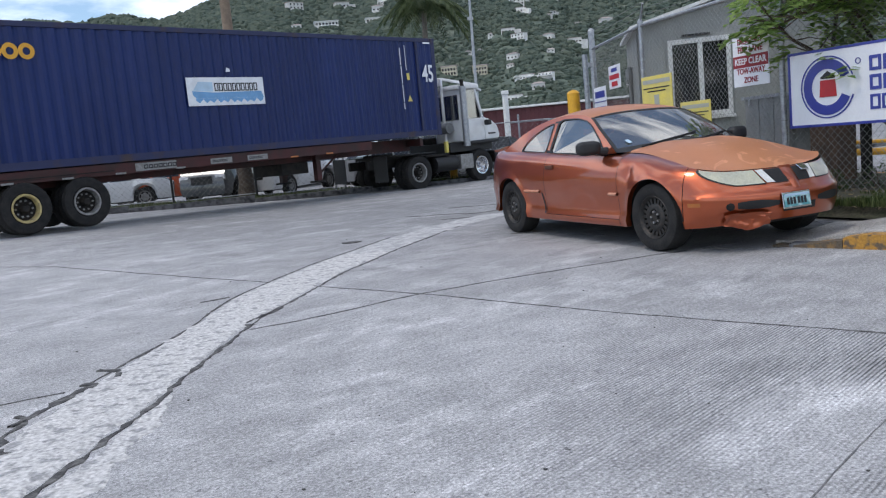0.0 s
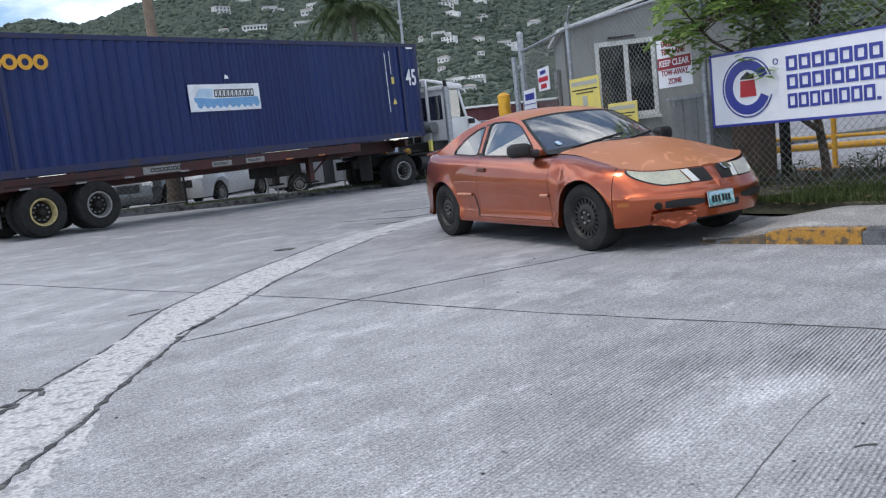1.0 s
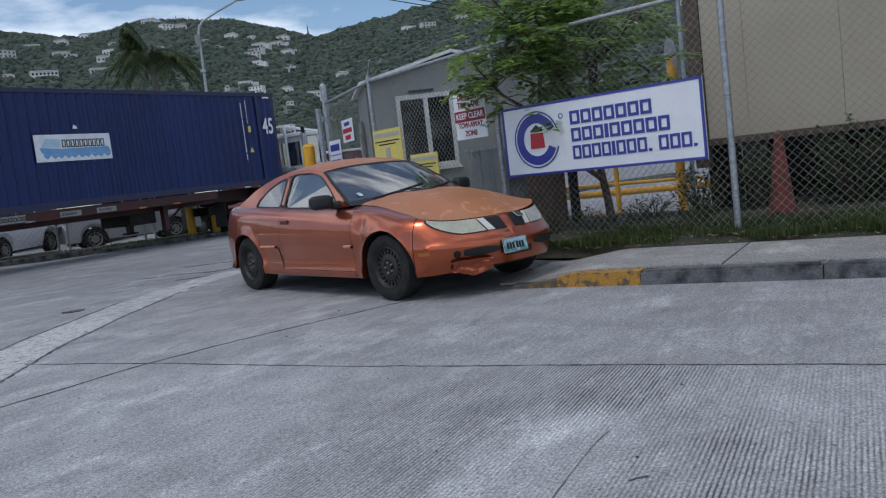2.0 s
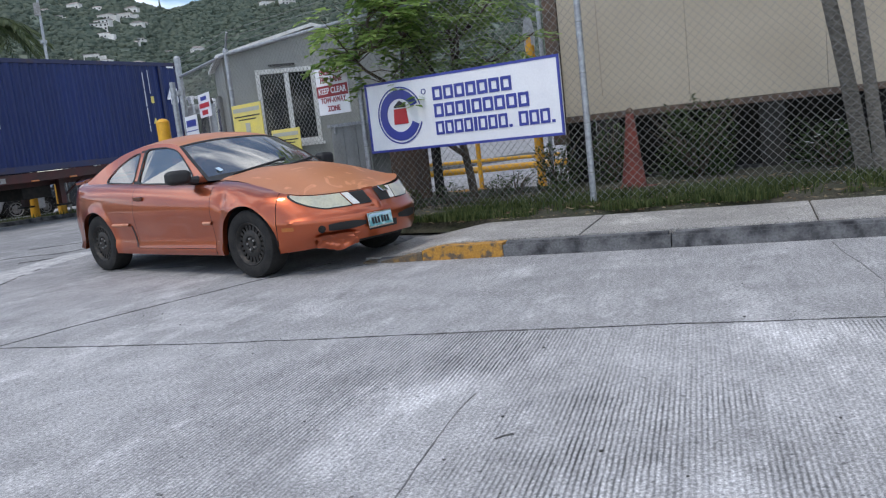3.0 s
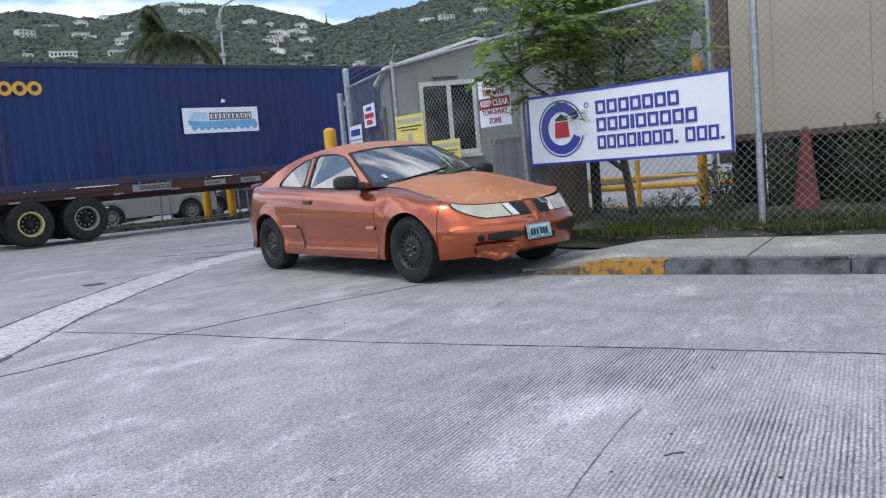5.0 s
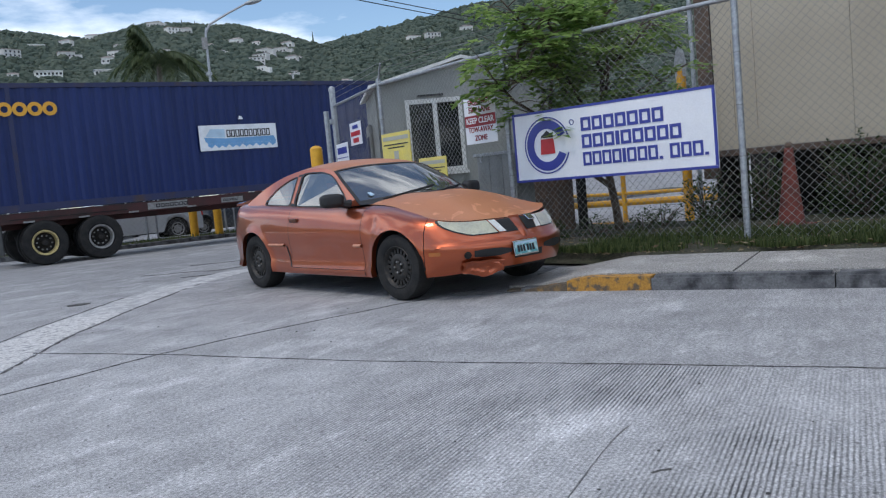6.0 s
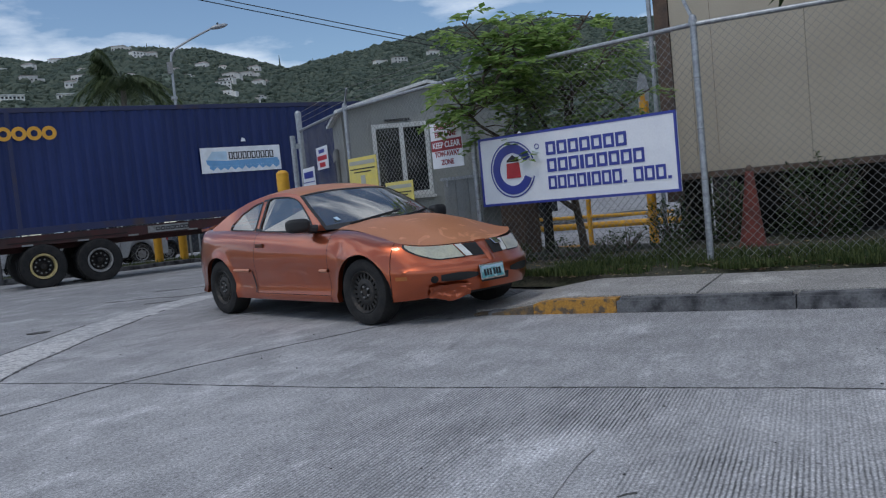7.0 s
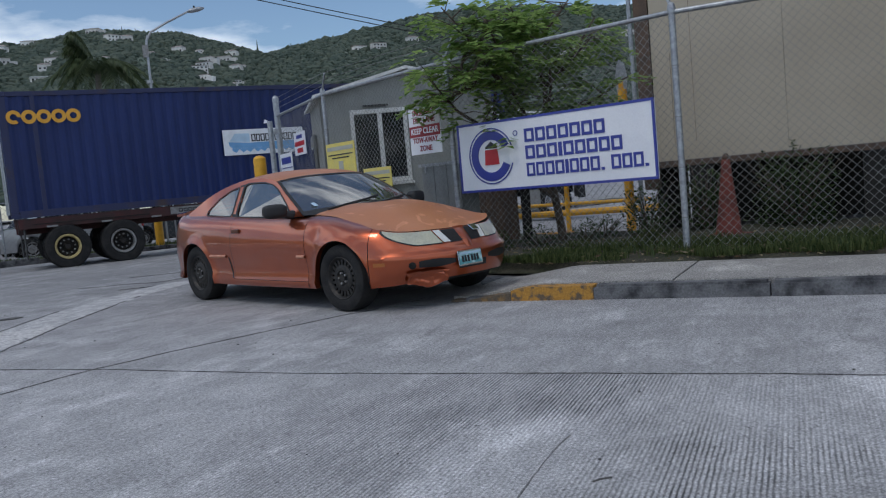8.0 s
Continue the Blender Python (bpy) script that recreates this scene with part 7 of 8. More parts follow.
    panel("front_bumper", nose_s + [2 - s for s in reversed(nose_s[:-1])], None, None, -1, 26, label="copper front bumper with a torn dent")
    tail_s = [s_at(SEAM_R - 0.003) * k / 26 for k in range(27)]
    for side in (-1, 1):
        panel("rear_bumper", tail_s, None, None, side, 18)
    # dark structure behind the shut lines
    for side in (-1, 1):
        panel("inner_shell", stations(-1.76, 1.74, 0.08), None, lambda x: through_points(top_z, x) - 0.012, side, 10, 0.0, material=M["trim"], off=-0.013)

    def skin(s0, s1, z0, z1, off, side=-1, n=14, mm=6, edge=None):
        """A patch just outside the shell; edge: (u, v) -> (s, z) in place of the plain ranges."""
        def pt(u, v):
            s, z = edge(u, v) if edge else (s0 + (s1 - s0) * u, z0 + (z1 - z0) * v)
            return belt(s, z, side) + normal_at(s, z, side) * off
        return grid(pt, n, mm)

    def s_of_y(y):
        """Plan place on the nose at distance y from the middle."""
        lo, hi = s_at(1.6), 1.0
        for _ in range(26):
            mid = (lo + hi) / 2
            lo, hi = (mid, hi) if at(mid)[1] > y else (lo, mid)
        return (lo + hi) / 2

    crest = lambda s: through_points(top_z, at(s)[0])
    for side in (-1, 1):
        so, si = s_at(1.80), s_of_y(0.35)
        def lamp_edge(grow):
            def fn(u, v):
                s = so - 0.003 * grow + (si - so + 0.004 * grow) * u
                z1 = crest(s) - 0.006
                deep = 0.112 * min(1, (u + 0.02) * 1.5) ** 0.62 * (1 - 0.05 * u) + 0.004 * grow
                return s + 0.012 * u * (1 - v) * (u > 0.6) * (u - 0.6) * 2.5, z1 - deep + deep * v
            return fn
        lamp = part("headlight", skin(0, 0, 0, 0, 0.007, side, 26, 10, lamp_edge(0)), M["lens"], car, "clouded headlight lens", smooth=True)
        part("headlight_rim", skin(0, 0, 0, 0, 0.003, side, 26, 10, lamp_edge(1.6)), M["trim"], lamp, smooth=True)
        sl = lambda y: s_of_y(y)
        part("turn_lens", skin(0, 0, 0, 0, 0.008, side, 6, 6, lambda u, v: (sl(0.335 - 0.075 * u - 0.065 * (1 - v)), crest(si) - 0.112 + 0.104 * v)), M["turn"], lamp, "pale turn lens")
        grille = part("grille_opening", skin(0, 0, 0, 0, 0.005, side, 10, 8, lambda u, v: (sl(0.252 - (0.185 - 0.045 * (1 - v)) * u - 0.055 * (1 - v)), crest(si) - 0.118 + 0.110 * v)), M["trim"], car, "black grille opening")
        for k in range(6):
            part("grille_slat", skin(0, 0, 0, 0, 0.010, side, 8, 1, lambda u, v: (sl(0.24 - 0.15 * u - 0.055 * (1 - (k + 0.5) / 6)), crest(si) - 0.108 + 0.016 * k + 0.005 * v)), M["black_rim"], grille)
        part("lower_intake", skin(0, 0, 0, 0, 0.003, side, 14, 6, lambda u, v: (sl(0.53 - 0.33 * u), 0.392 + (v - 0.5) * 0.072 * (0.35 + 0.65 * math.sin(math.pi * min(1, u * 0.75 + 0.2))))), M["trim"], car, "black lower intake")
        part("fog_recess", skin(0, 0, 0, 0, 0.003, side, 8, 8, lambda u, v: (sl(0.605 - 0.055 * (0.5 + (u - 0.5) * math.sqrt(max(0.02, 1 - (2 * v - 1) ** 2)))), 0.355 + 0.065 * v)), M["axle"], car)
        part("side_marker", skin(s_at(1.735), s_at(1.835), 0.400, 0.432, 0.004, side, 8, 3), M["amber"], car, "amber side marker")
        part("tail_lamp", skin(s_at(-1.93), s_at(-2.2), 0.70, 0.86, 0.006, side, 12, 6), M["red_lens"], car, "red tail lamp")
        # body-side strips with a torn end
        for x0, x1 in ((-0.955, -0.62), (0.70, 0.83)):
            strip = bmesh.new()
            grid_into(strip, lambda u, v: belt(s_at(x0 + (x1 - x0) * u), 0.480 + 0.034 * v, side) + Vector((0, side * 0.020 * math.sin(math.pi * v) ** 0.6, 0)), 8, 5)
            part("side_strip", strip, M["pale_strip"], car, "pale worn side strip", smooth=True)
        part("torn_strip_end", skin(0, 0, 0, 0, 0.004, side, 3, 8, lambda u, v: (s_at(-0.56 + 0.05 * (1 - v) - 0.022 * u), 0.27 + 0.22 * v)), M["trim"], car)
        y = abs(belt(s_at(-0.385), 0.757, side).y)
        part("door_handle", box(-0.07, -0.012, -0.020, 0.07, 0.018, 0.020, 0.01), M["bronze"], car, "dark bronze door handle", m=pose(-0.385, side * (y + 0.010), 0.757))
    part("beak", grid(lambda u, v: belt(s_of_y(0.0) + 0, 0.49 + 0.185 * u, -1) + Vector((0.014 * math.sin(math.pi * v) * math.sin(math.pi * min(1, u + 0.1)), (2 * v - 1) * (0.036 + 0.03 * u), 0)), 10, 8), paint, car, smooth=True)
    part("badge", box(-0.006, -0.05, -0.038, 0.006, 0.05, 0.038, 0.005), M["chrome"], car, "loose chrome badge", m=Matrix.Translation(belt(2 - s_of_y(0.2), 0.645, -1) + Vector((0.02, 0, 0.0))) @ pose(0, 0, 0, 0, -50, 12))
    pl = part("number_plate", box(0, -0.135, -0.054, 0.006, 0.135, 0.054, 0.004), M["plate"], car, "teal number plate with dark bars", m=pose(2.176, -0.05, 0.40, 0, -8, 0))
    part("plate_rim", box(-0.006, -0.148, -0.066, -0.001, 0.148, 0.066, 0.003), M["chrome"], pl)
    part("plate_band", box(0.006, -0.13, 0.032, 0.0075, 0.13, 0.050), M["banner_pale"], pl)
    for y in (-0.105, -0.071, -0.037, 0.008, 0.042, 0.076):
        part("plate_bar", box(0.006, y - 0.008, -0.035, 0.008, y + 0.017, 0.022), M["sign_black"], pl)
    part("centre_intake", skin(s_of_y(0.17), 2 - s_of_y(0.17), 0.315, 0.375, 0.004, -1, 10, 4), M["trim"], car)

    def crumpled(u, v):
        s, z = s_of_y(0.62 - 0.34 * u), 0.225 + 0.10 * v
        fold = 0.022 * noise.noise((u * 5, v * 2.5, 2)) + 0.008 * noise.noise((u * 13, v * 7, 5))
        return belt(s, z, -1) + Vector((0.028 + fold, -0.018 + fold * 0.5, -(1 - v) * 0.045 * math.sin(math.pi * u) ** 2 + fold * 0.5))
    part("torn_bumper_skin", grid(crumpled, 34, 12), paint, car, "crumpled torn piece of bumper skin", smooth=True)
    part("torn_flap", grid(lambda u, v: belt(s_of_y(0.50 - 0.16 * u), 0.335 - 0.03 * v, -1) + Vector((0.012 + 0.03 * v * u, -0.01, -0.016 * u)), 8, 4), paint, car, smooth=True)
    part("radiator_shadow", box(1.55, -0.62, 0.24, 1.86, 0.62, 0.60), M["trim"], car)

    # hood and boot lid between the tops of the two sides
    s_h0, s_h1 = s_at(0.72), s_at(1.80)

    def hood_pt(u, v):
        t = 2 * v - 1
        a = abs(t)
        sd = -1 if t < 0 else 1
        lead = top(s_h1 + (1 - s_h1) * (1 - a ** 0.9), sd)
        edge = top(s_h0 + (s_h1 - s_h0) * u, sd)
        x = (edge.x + (0.20 * (1 - a * a)) * (1 - u)) * a ** 2 + (0.92 - 0.2 * a * a + (lead.x - 0.92 + 0.2 * a * a) * u) * (1 - a ** 2)
        if u > 0.999:
            x = lead.x
        k = u ** 4
        y = t * abs(edge.y) * (1 - k) + lead.y * k
        z = edge.z * (1 - k) + lead.z * k + (0.048 * (1 - u ** 2.2) + 0.02 * (1 - k)) * (1 - a ** 2.6) + 0.010 * max(0, 1 - ((a - 0.42) / 0.22) ** 2) * (1 - u)
        return Vector((x - 0.006 * k, y * 0.995, z + 0.006 + 0.032 * u * u * max(0.0, t) ** 1.5))
    hood = part("hood", grid(hood_pt, 40, 44), hood_paint, car, "faded copper hood with peeling clear coat", smooth=True)
    part("hood_gap", grid(lambda u, v: hood_pt(1.0, v) + Vector((0.004 - 0.012 * u, 0, -0.004 - 0.022 * u)), 2, 44), M["trim"], hood)
    for q in (0.0, 1.0):
        part("hood_gap", grid(lambda u, v: hood_pt(v, q) + Vector((0, (0.004 - 0.012 * u) * (1 if q else -1), -0.003 - 0.008 * u)), 2, 36), M["trim"], hood)

    s_b0 = s_at(-1.52)

    def boot_pt(u, v):
        t = 2 * v - 1
        a, sd = abs(t), (-1 if t < 0 else 1)
        lead = top(s_at(-2.02) * (a ** 0.9), sd)
        edge = top(s_b0 + (s_at(-2.02) - s_b0) * u, sd)
        k = u ** 3
        y = t * abs(edge.y) * (1 - k) + lead.y * k
        x = edge.x * a ** 2 + (-1.52 + (lead.x + 1.52) * u) * (1 - a ** 2)
        return Vector((x if u < 0.999 else lead.x, y, edge.z * (1 - k) + lead.z * k + 0.028 * (1 - a ** 2.4) * (1 - k) + 0.004))
    part("boot_lid", grid(boot_pt, 16, 30), paint, car, smooth=True)

    # greenhouse
    lean = lambda z: 0.742 - 0.36 * (z - 0.87) - 0.16 * max(0, z - 1.1)
    rail_pts = [(-1.64, 0.955), (-1.51, 1.012), (-1.28, 1.112), (-1.06, 1.186), (-0.85, 1.235), (-0.60, 1.268), (-0.3, 1.278), (-0.05, 1.255), (0.085, 1.222), (0.25, 1.135), (0.46, 1.012), (0.70, 0.868)]
    base_pts = [(0.30, 0.86), (-0.3, 0.885), (-0.9, 0.915), (-1.3, 0.93), (-1.6, 0.93)]
    win_f = rounded([(0.50, 0.862), (0.40, 0.975), (0.19, 1.13), (0.05, 1.195), (-0.15, 1.232), (-0.42, 1.238), (-0.52, 1.228), (-0.555, 0.895)], 0.06)
    win_r = rounded([(-0.635, 0.905), (-0.605, 1.215), (-0.78, 1.185), (-0.98, 1.105), (-1.17, 0.99), (-1.20, 0.935)], 0.06)

    def shrink(loop, k):
        cx, cz = sum(p[0] for p in loop) / len(loop), sum(p[1] for p in loop) / len(loop)
        return [(cx + (x - cx) * k, cz + (z - cz) * k) for x, z in loop]
    rail = lambda x: through_points(rail_pts, x)
    outline = [(x, rail(x)) for x in [0.70 - 2.34 * k / 48 for k in range(49)]] + base_pts[::-1]
    for s in (-1, 1):
        def place(bm, off):
            for v in bm.verts:
                v.co.y = s * (lean(v.co.z) + off)
            bmesh.ops.recalc_face_normals(bm, faces=bm.faces)
            return bm
        part("roof_pillar", place(flat_fill(outline, [win_f, win_r]), 0), paint, car)
        for loop in (win_f, win_r):
            w_ = part("side_window", place(flat_fill(shrink(loop, 0.985), []), -0.008), M["glass"], car, "tinted side window")
            part("window_seal", place(flat_fill(shrink(loop, 1.035), [shrink(loop, 0.955)]), 0.003), M["trim"], w_)
        part("pillar_trim", place(flat_fill([(-0.560, 0.895), (-0.632, 0.902), (-0.606, 1.224), (-0.527, 1.23)], []), 0.002), M["trim"], car, "black door pillar trim")
    def across(x, v, bulge):
        z, t = rail(x), 2 * v - 1
        return Vector((x, lean(z) * t, z + bulge * (1 - abs(t) ** 2.6)))
    def roof_pt(u, v):
        t = 2 * v - 1
        x0, x1 = -0.95 - 0.06 * t * t, 0.085 + 0.115 * (1 - t * t)
        x = x0 + (x1 - x0) * u
        p = across(min(x, 0.085 + 0.0 * u), v, 0.062)
        p.x = x
        if x > 0.085:
            p.z -= (x - 0.085) * 0.18
        return p
    part("roof", grid(roof_pt, 26, 24), hood_paint, car, smooth=True)
    def shield(u, v):
        t = 2 * v - 1
        head = roof_pt(1.0, v)
        foot_ = Vector((0.70 + 0.215 * (1 - t * t), lean(0.868) * t * 0.985, 0.868 + 0.032 * (1 - t * t)))
        p = head.lerp(foot_, u)
        x = 0.085 + (0.70 - 0.085) * u
        edge_z = rail(x)
        p.z += (edge_z - (rail(0.085) + (rail(0.70) - rail(0.085)) * u)) * abs(t) ** 3 + 0.018 * math.sin(math.pi * u) * (1 - abs(t) ** 3)
        p.y = lean(edge_z) * t
        return p
    part("windscreen", grid(lambda u, v: shield(u * 0.98 + 0.01, 0.018 + 0.964 * v), 20, 28), M["glass"], car, "windscreen with a small pale sticker", smooth=True)
    for s in (0, 1):
        part("windscreen_seal", grid(lambda u, v: shield(u, (0.020 * v if s == 0 else 1 - 0.020 * v)) + Vector((0.003, 0, 0.004)), 16, 2), M["trim"], car)
    part("windscreen_band", grid(lambda u, v: shield(0.035 * u, v) + Vector((0.002, 0, 0.004)), 2, 24), M["trim"], car)
    part("cowl", grid(lambda u, v: shield(0.91 + 0.15 * u, v) + Vector((0.02 * u, 0, 0.007)), 3, 24), M["trim"], car, "black wiper cowl")
    for y0, y1 in ((-0.52, 0.10), (0.02, 0.56)):
        a, b = shield(0.975, (y0 / 0.72 + 1) / 2), shield(0.82, (y1 / 0.72 + 1) / 2)
        arm = part("wiper", rod(a + Vector((0.03, 0, 0.02)), b + Vector((0.02, 0, 0.022)), 0.009, 6), M["trim"], car)
        part("wiper_blade", rod(shield(0.955, (y0 * 0.7 + y1 * 0.3) / 1.44 + 0.5) + Vector((0.012, 0, 0.012)), shield(0.77, (y1 / 0.72 + 1.06) / 2) + Vector((0.012, 0, 0.012)), 0.007, 5), M["trim"], arm)
    st = shield(0.80, 0.105)
    part("sticker", box(-0.030, -0.024, 0, 0.030, 0.024, 0.002), M["banner_pale"], car, m=Matrix.Translation(st + Vector((0.006, -0.004, 0.008))) @ pose(0, 0, 0, 0, 33, 0) @ pose(0, 0, 0, 0, 0, 12))
    part("rear_window", grid(lambda u, v: across(-1.60 + 0.66 * u, 0.08 + 0.84 * v, 0.06), 14, 18), M["glass"], car, smooth=True)
    for s in (0, 1):
        part("rear_pillar", grid(lambda u, v: across(-1.64 + 0.70 * u, (0.10 * v if s == 0 else 1 - 0.10 * v), 0.062), 16, 4), paint, car, smooth=True)
    part("spoiler", grid(lambda u, v: Vector((-2.17 + 0.20 * u + 0.16 * abs(2 * v - 1) ** 4, (2 * v - 1) * 0.67, 0.995 + 0.012 * u - 0.03 * abs(2 * v - 1) ** 6)), 4, 20), paint, car, "low rear spoiler").modifiers.new("thickness", "SOLIDIFY").thickness = 0.028
    for y in (-0.45, 0.45):
        part("spoiler_foot", box(-2.1, y - 0.03, 0.93, -2.0, y + 0.03, 0.99, 0.01), paint, car)

    # mirrors, wheels, underside, cabin
    for s in (-1, 1):
        bm = bmesh.new()
        bmesh.ops.create_cube(bm, size=1.0)
        bmesh.ops.bevel(bm, geom=bm.edges[:], offset=0.32, segments=5, affect="EDGES", profile=0.5)
        bmesh.ops.transform(bm, verts=bm.verts, matrix=pose(0.47, s * 0.90, 0.935, 0, 0, s * 14) @ Matrix.Diagonal((0.13, 0.235, 0.135, 1)))
        tube_into(bm, [(0.52, s * 0.70, 0.885), (0.51, s * 0.78, 0.892), (0.49, s * 0.86, 0.91)], [0.05, 0.04, 0.03], 8)
        part("mirror", bm, M["trim"], car, "black door mirror", smooth=True)
        for x in (WB, -WB):
            liner = bmesh.new()
            n = 24
            q = [[liner.verts.new((x + (ARCH + 0.004) * math.cos(math.pi * k / n), s * yy, ARCH_Z + (ARCH + 0.004) * math.sin(math.pi * k / n))) for yy in (0.82, 0.45)] for k in range(n + 1)]
            for a, b in zip(q, q[1:]):
                liner.faces.new((a[0], a[1], b[1], b[0]))
            part("wheel_liner", liner, M["trim"], car)
            part("wheel_well", box(x - 0.37, min(s * 0.46, s * 0.48), 0.22, x + 0.37, max(s * 0.46, s * 0.48), 0.66), M["trim"], car)
            w_ = car_wheel(car, x, s * 0.825, s, R, 0.2, M["black_rim"], 20)
            if x > 0:
                w_.matrix_basis = pose(x - 0.01, s * 0.82, R, 0, 0, (0 if s > 0 else 180) + 3)
    part("underbody", box(-2.0, -0.45, 0.2, 1.9, 0.45, 0.3), M["trim"], car)
    part("underbody", box(-0.9, -0.78, 0.215, 0.9, 0.78, 0.29), M["trim"], car)
    part("cabin_floor", box(-1.5, -0.68, 0.3, 0.9, 0.68, 0.36), M["trim"], car)
    part("dashboard", box(0.32, -0.66, 0.62, 0.78, 0.66, 0.845, 0.05), M["seat"], car)
    part("steering_wheel", lathe([(0.17, 0.0), (0.19, 0.012), (0.19, -0.012), (0.17, 0.0)], 24), M["trim"], car).matrix_basis = pose(0.22, 0.36, 0.86, 0, 0, -90) @ pose(0, 0, 0, -25, 0, 0)
    for y in (-0.36, 0.36):
        seat = part("seat", box(-0.6, y - 0.24, 0.36, 0.0, y + 0.24, 0.58, 0.06), M["seat"], car)
        part("seat_back", box(-0.07, -0.24, 0, 0.07, 0.24, 0.58, 0.06), M["seat"], seat, m=pose(-0.5, y, 0.5, 0, -16, 0))
        part("headrest", box(-0.05, -0.14, 0, 0.05, 0.14, 0.17, 0.045), M["seat"], seat, m=pose(-0.68, y, 1.04, 0, -12, 0))
    part("rear_seat", box(-1.3, -0.6, 0.36, -0.95, 0.6, 0.85, 0.06), M["seat"], car)
    part("parcel_shelf", box(-1.68, -0.6, 0.86, -1.2, 0.6, 0.90), M["seat"], car)
    for y in (-0.70, 0.67):
        part("door_card", box(-1.3, y, 0.36, 0.6, y + 0.03, 0.84), M["seat"], car)
    return car


def parked_car(m, paint, label, kind, seed):
    """A far-off parked car seen between fence posts."""
    L, W, H, base = dict(suv=(4.6, 1.82, 1.74, 0.3), sedan=(4.5, 1.75, 1.44, 0.22), hatch=(4.0, 1.7, 1.5, 0.22))[kind]
    c = thing("parked_car", m, label, "car", "cars in the car park")
    bz = base + (H - base) * 0.52
    tops = dict(
        suv=[(-0.5, 0.58), (-0.49, 0.95), (0.12, 1.0), (0.17, 0.98), (0.30, 0.60), (0.47, 0.52), (0.5, 0.36)],
        sedan=[(-0.5, 0.5), (-0.36, 0.62), (-0.2, 0.97), (0.05, 1.0), (0.1, 0.97), (0.24, 0.6), (0.46, 0.5), (0.5, 0.35)],
        hatch=[(-0.5, 0.5), (-0.46, 0.75), (-0.3, 0.98), (0.05, 1.0), (0.12, 0.96), (0.28, 0.6), (0.46, 0.5), (0.5, 0.35)])[kind]
    r = 0.36 if kind == "suv" else 0.31
    lower = bmesh.new()
    xs = [-0.5 + k / 60 for k in range(61)]
    rows = []
    for x in xs:
        xx = x * L
        zb = arch(xx, base, (-L * 0.29, L * 0.30), r + 0.06, r)
        top = min(lerp_table(tops, x) * (H - base) + base, bz + 0.02)
        w = W / 2 * (1 - 0.16 * max(0, abs(x) - 0.36) / 0.14)
        rows.append([lower.verts.new(p) for p in ((xx, -w * 0.9, zb), (xx, -w, zb + (top - zb) * 0.4), (xx, -w * 0.95, top), (xx, 0, top + 0.03), (xx, w * 0.95, top), (xx, w, zb + (top - zb) * 0.4), (xx, w * 0.9, zb))])
    for a, b in zip(rows, rows[1:]):
        for k in range(6):
            lower.faces.new((a[k], b[k], b[k + 1], a[k + 1]))
    lower.faces.new(rows[0])
    lower.faces.new(rows[-1][::-1])
    part("body", lower, paint, c, smooth=True)
    roof = bmesh.new()
    sel = [x for x in xs if lerp_table(tops, x) * (H - base) + base > bz + 0.05]
    g = []
    for x in sel:
        z = lerp_table(tops, x) * (H - base) + base
        wl, wu = W / 2 * 0.93, W / 2 * (0.93 - 0.2 * (z - bz) / (H - bz))
        g.append(((x * L, -wl, bz), (x * L, -wu, z - 0.03), (x * L, wu, z - 0.03), (x * L, wl, bz)))
    for k, name in enumerate(("side_window", "windscreen", "side_window")):
        pane = bmesh.new()
        for a, b in zip(g, g[1:]):
            pane.faces.new([pane.verts.new(p) for p in (a[k], b[k], b[k + 1], a[k + 1])])
        part(name, pane, M["dark_glass"], c, "dark window glass")
    for end in (g[0], g[-1][::-1]):
        pane = bmesh.new()
        pane.faces.new([pane.verts.new(p) for p in end])
        part("end_window", pane, M["dark_glass"], c)
    flat = [x for x in sel if lerp_table(tops, x) > 0.93]
    q = [[roof.verts.new((x * L, s * W / 2 * 0.74, lerp_table(tops, x) * (H - base) + base - 0.03 * abs(s) ** 2)) for s in (-1, -0.5, 0, 0.5, 1)] for x in flat]
    for a, b in zip(q, q[1:]):
        for k in range(4):
            roof.faces.new((a[k], b[k], b[k + 1], a[k + 1]))
    part("roof", roof, paint, c, smooth=True)
    for s in (-1, 1):
        for x in (-0.44, -0.17, 0.07, 0.24):
            z = max(bz + 0.1, min(H, lerp_table(tops, x) * (H - base) + base) - 0.02)
            part("pillar", rod((x * L + (0.25 if x > 0.2 else 0), s * W / 2 * 0.94, bz), (x * L - (0.2 if x > 0.2 else 0), s * W / 2 * (0.95 - 0.2 * (z - bz) / (H - bz)), z), 0.035, 6), paint, c)
        part("headlight", box(L * 0.475, min(s * W * 0.42, s * W * 0.25), bz - 0.28, L * 0.497, max(s * W * 0.42, s * W * 0.25), bz - 0.12, 0.01), M["white_panel"], c)
        part("tail_lamp", box(-L * 0.505, min(s * W * 0.42, s * W * 0.3), bz - 0.3, -L * 0.49, max(s * W * 0.42, s * W * 0.3), bz - 0.02, 0.01), M["red_lens"], c)
        for x in (-L * 0.29, L * 0.30):
            car_wheel(c, x, s * (W / 2 - 0.02), s, r, 0.2, M["rim_grey"], 7)
    part("grille", box(L * 0.485, -W * 0.2, bz - 0.4, L * 0.502, W * 0.2, bz - 0.15, 0.01), M["trim"], c)
    part("underbody", box(-L * 0.46, -W * 0.36, base - 0.04, L * 0.46, W * 0.36, base + 0.3), M["trim"], c)
    return c


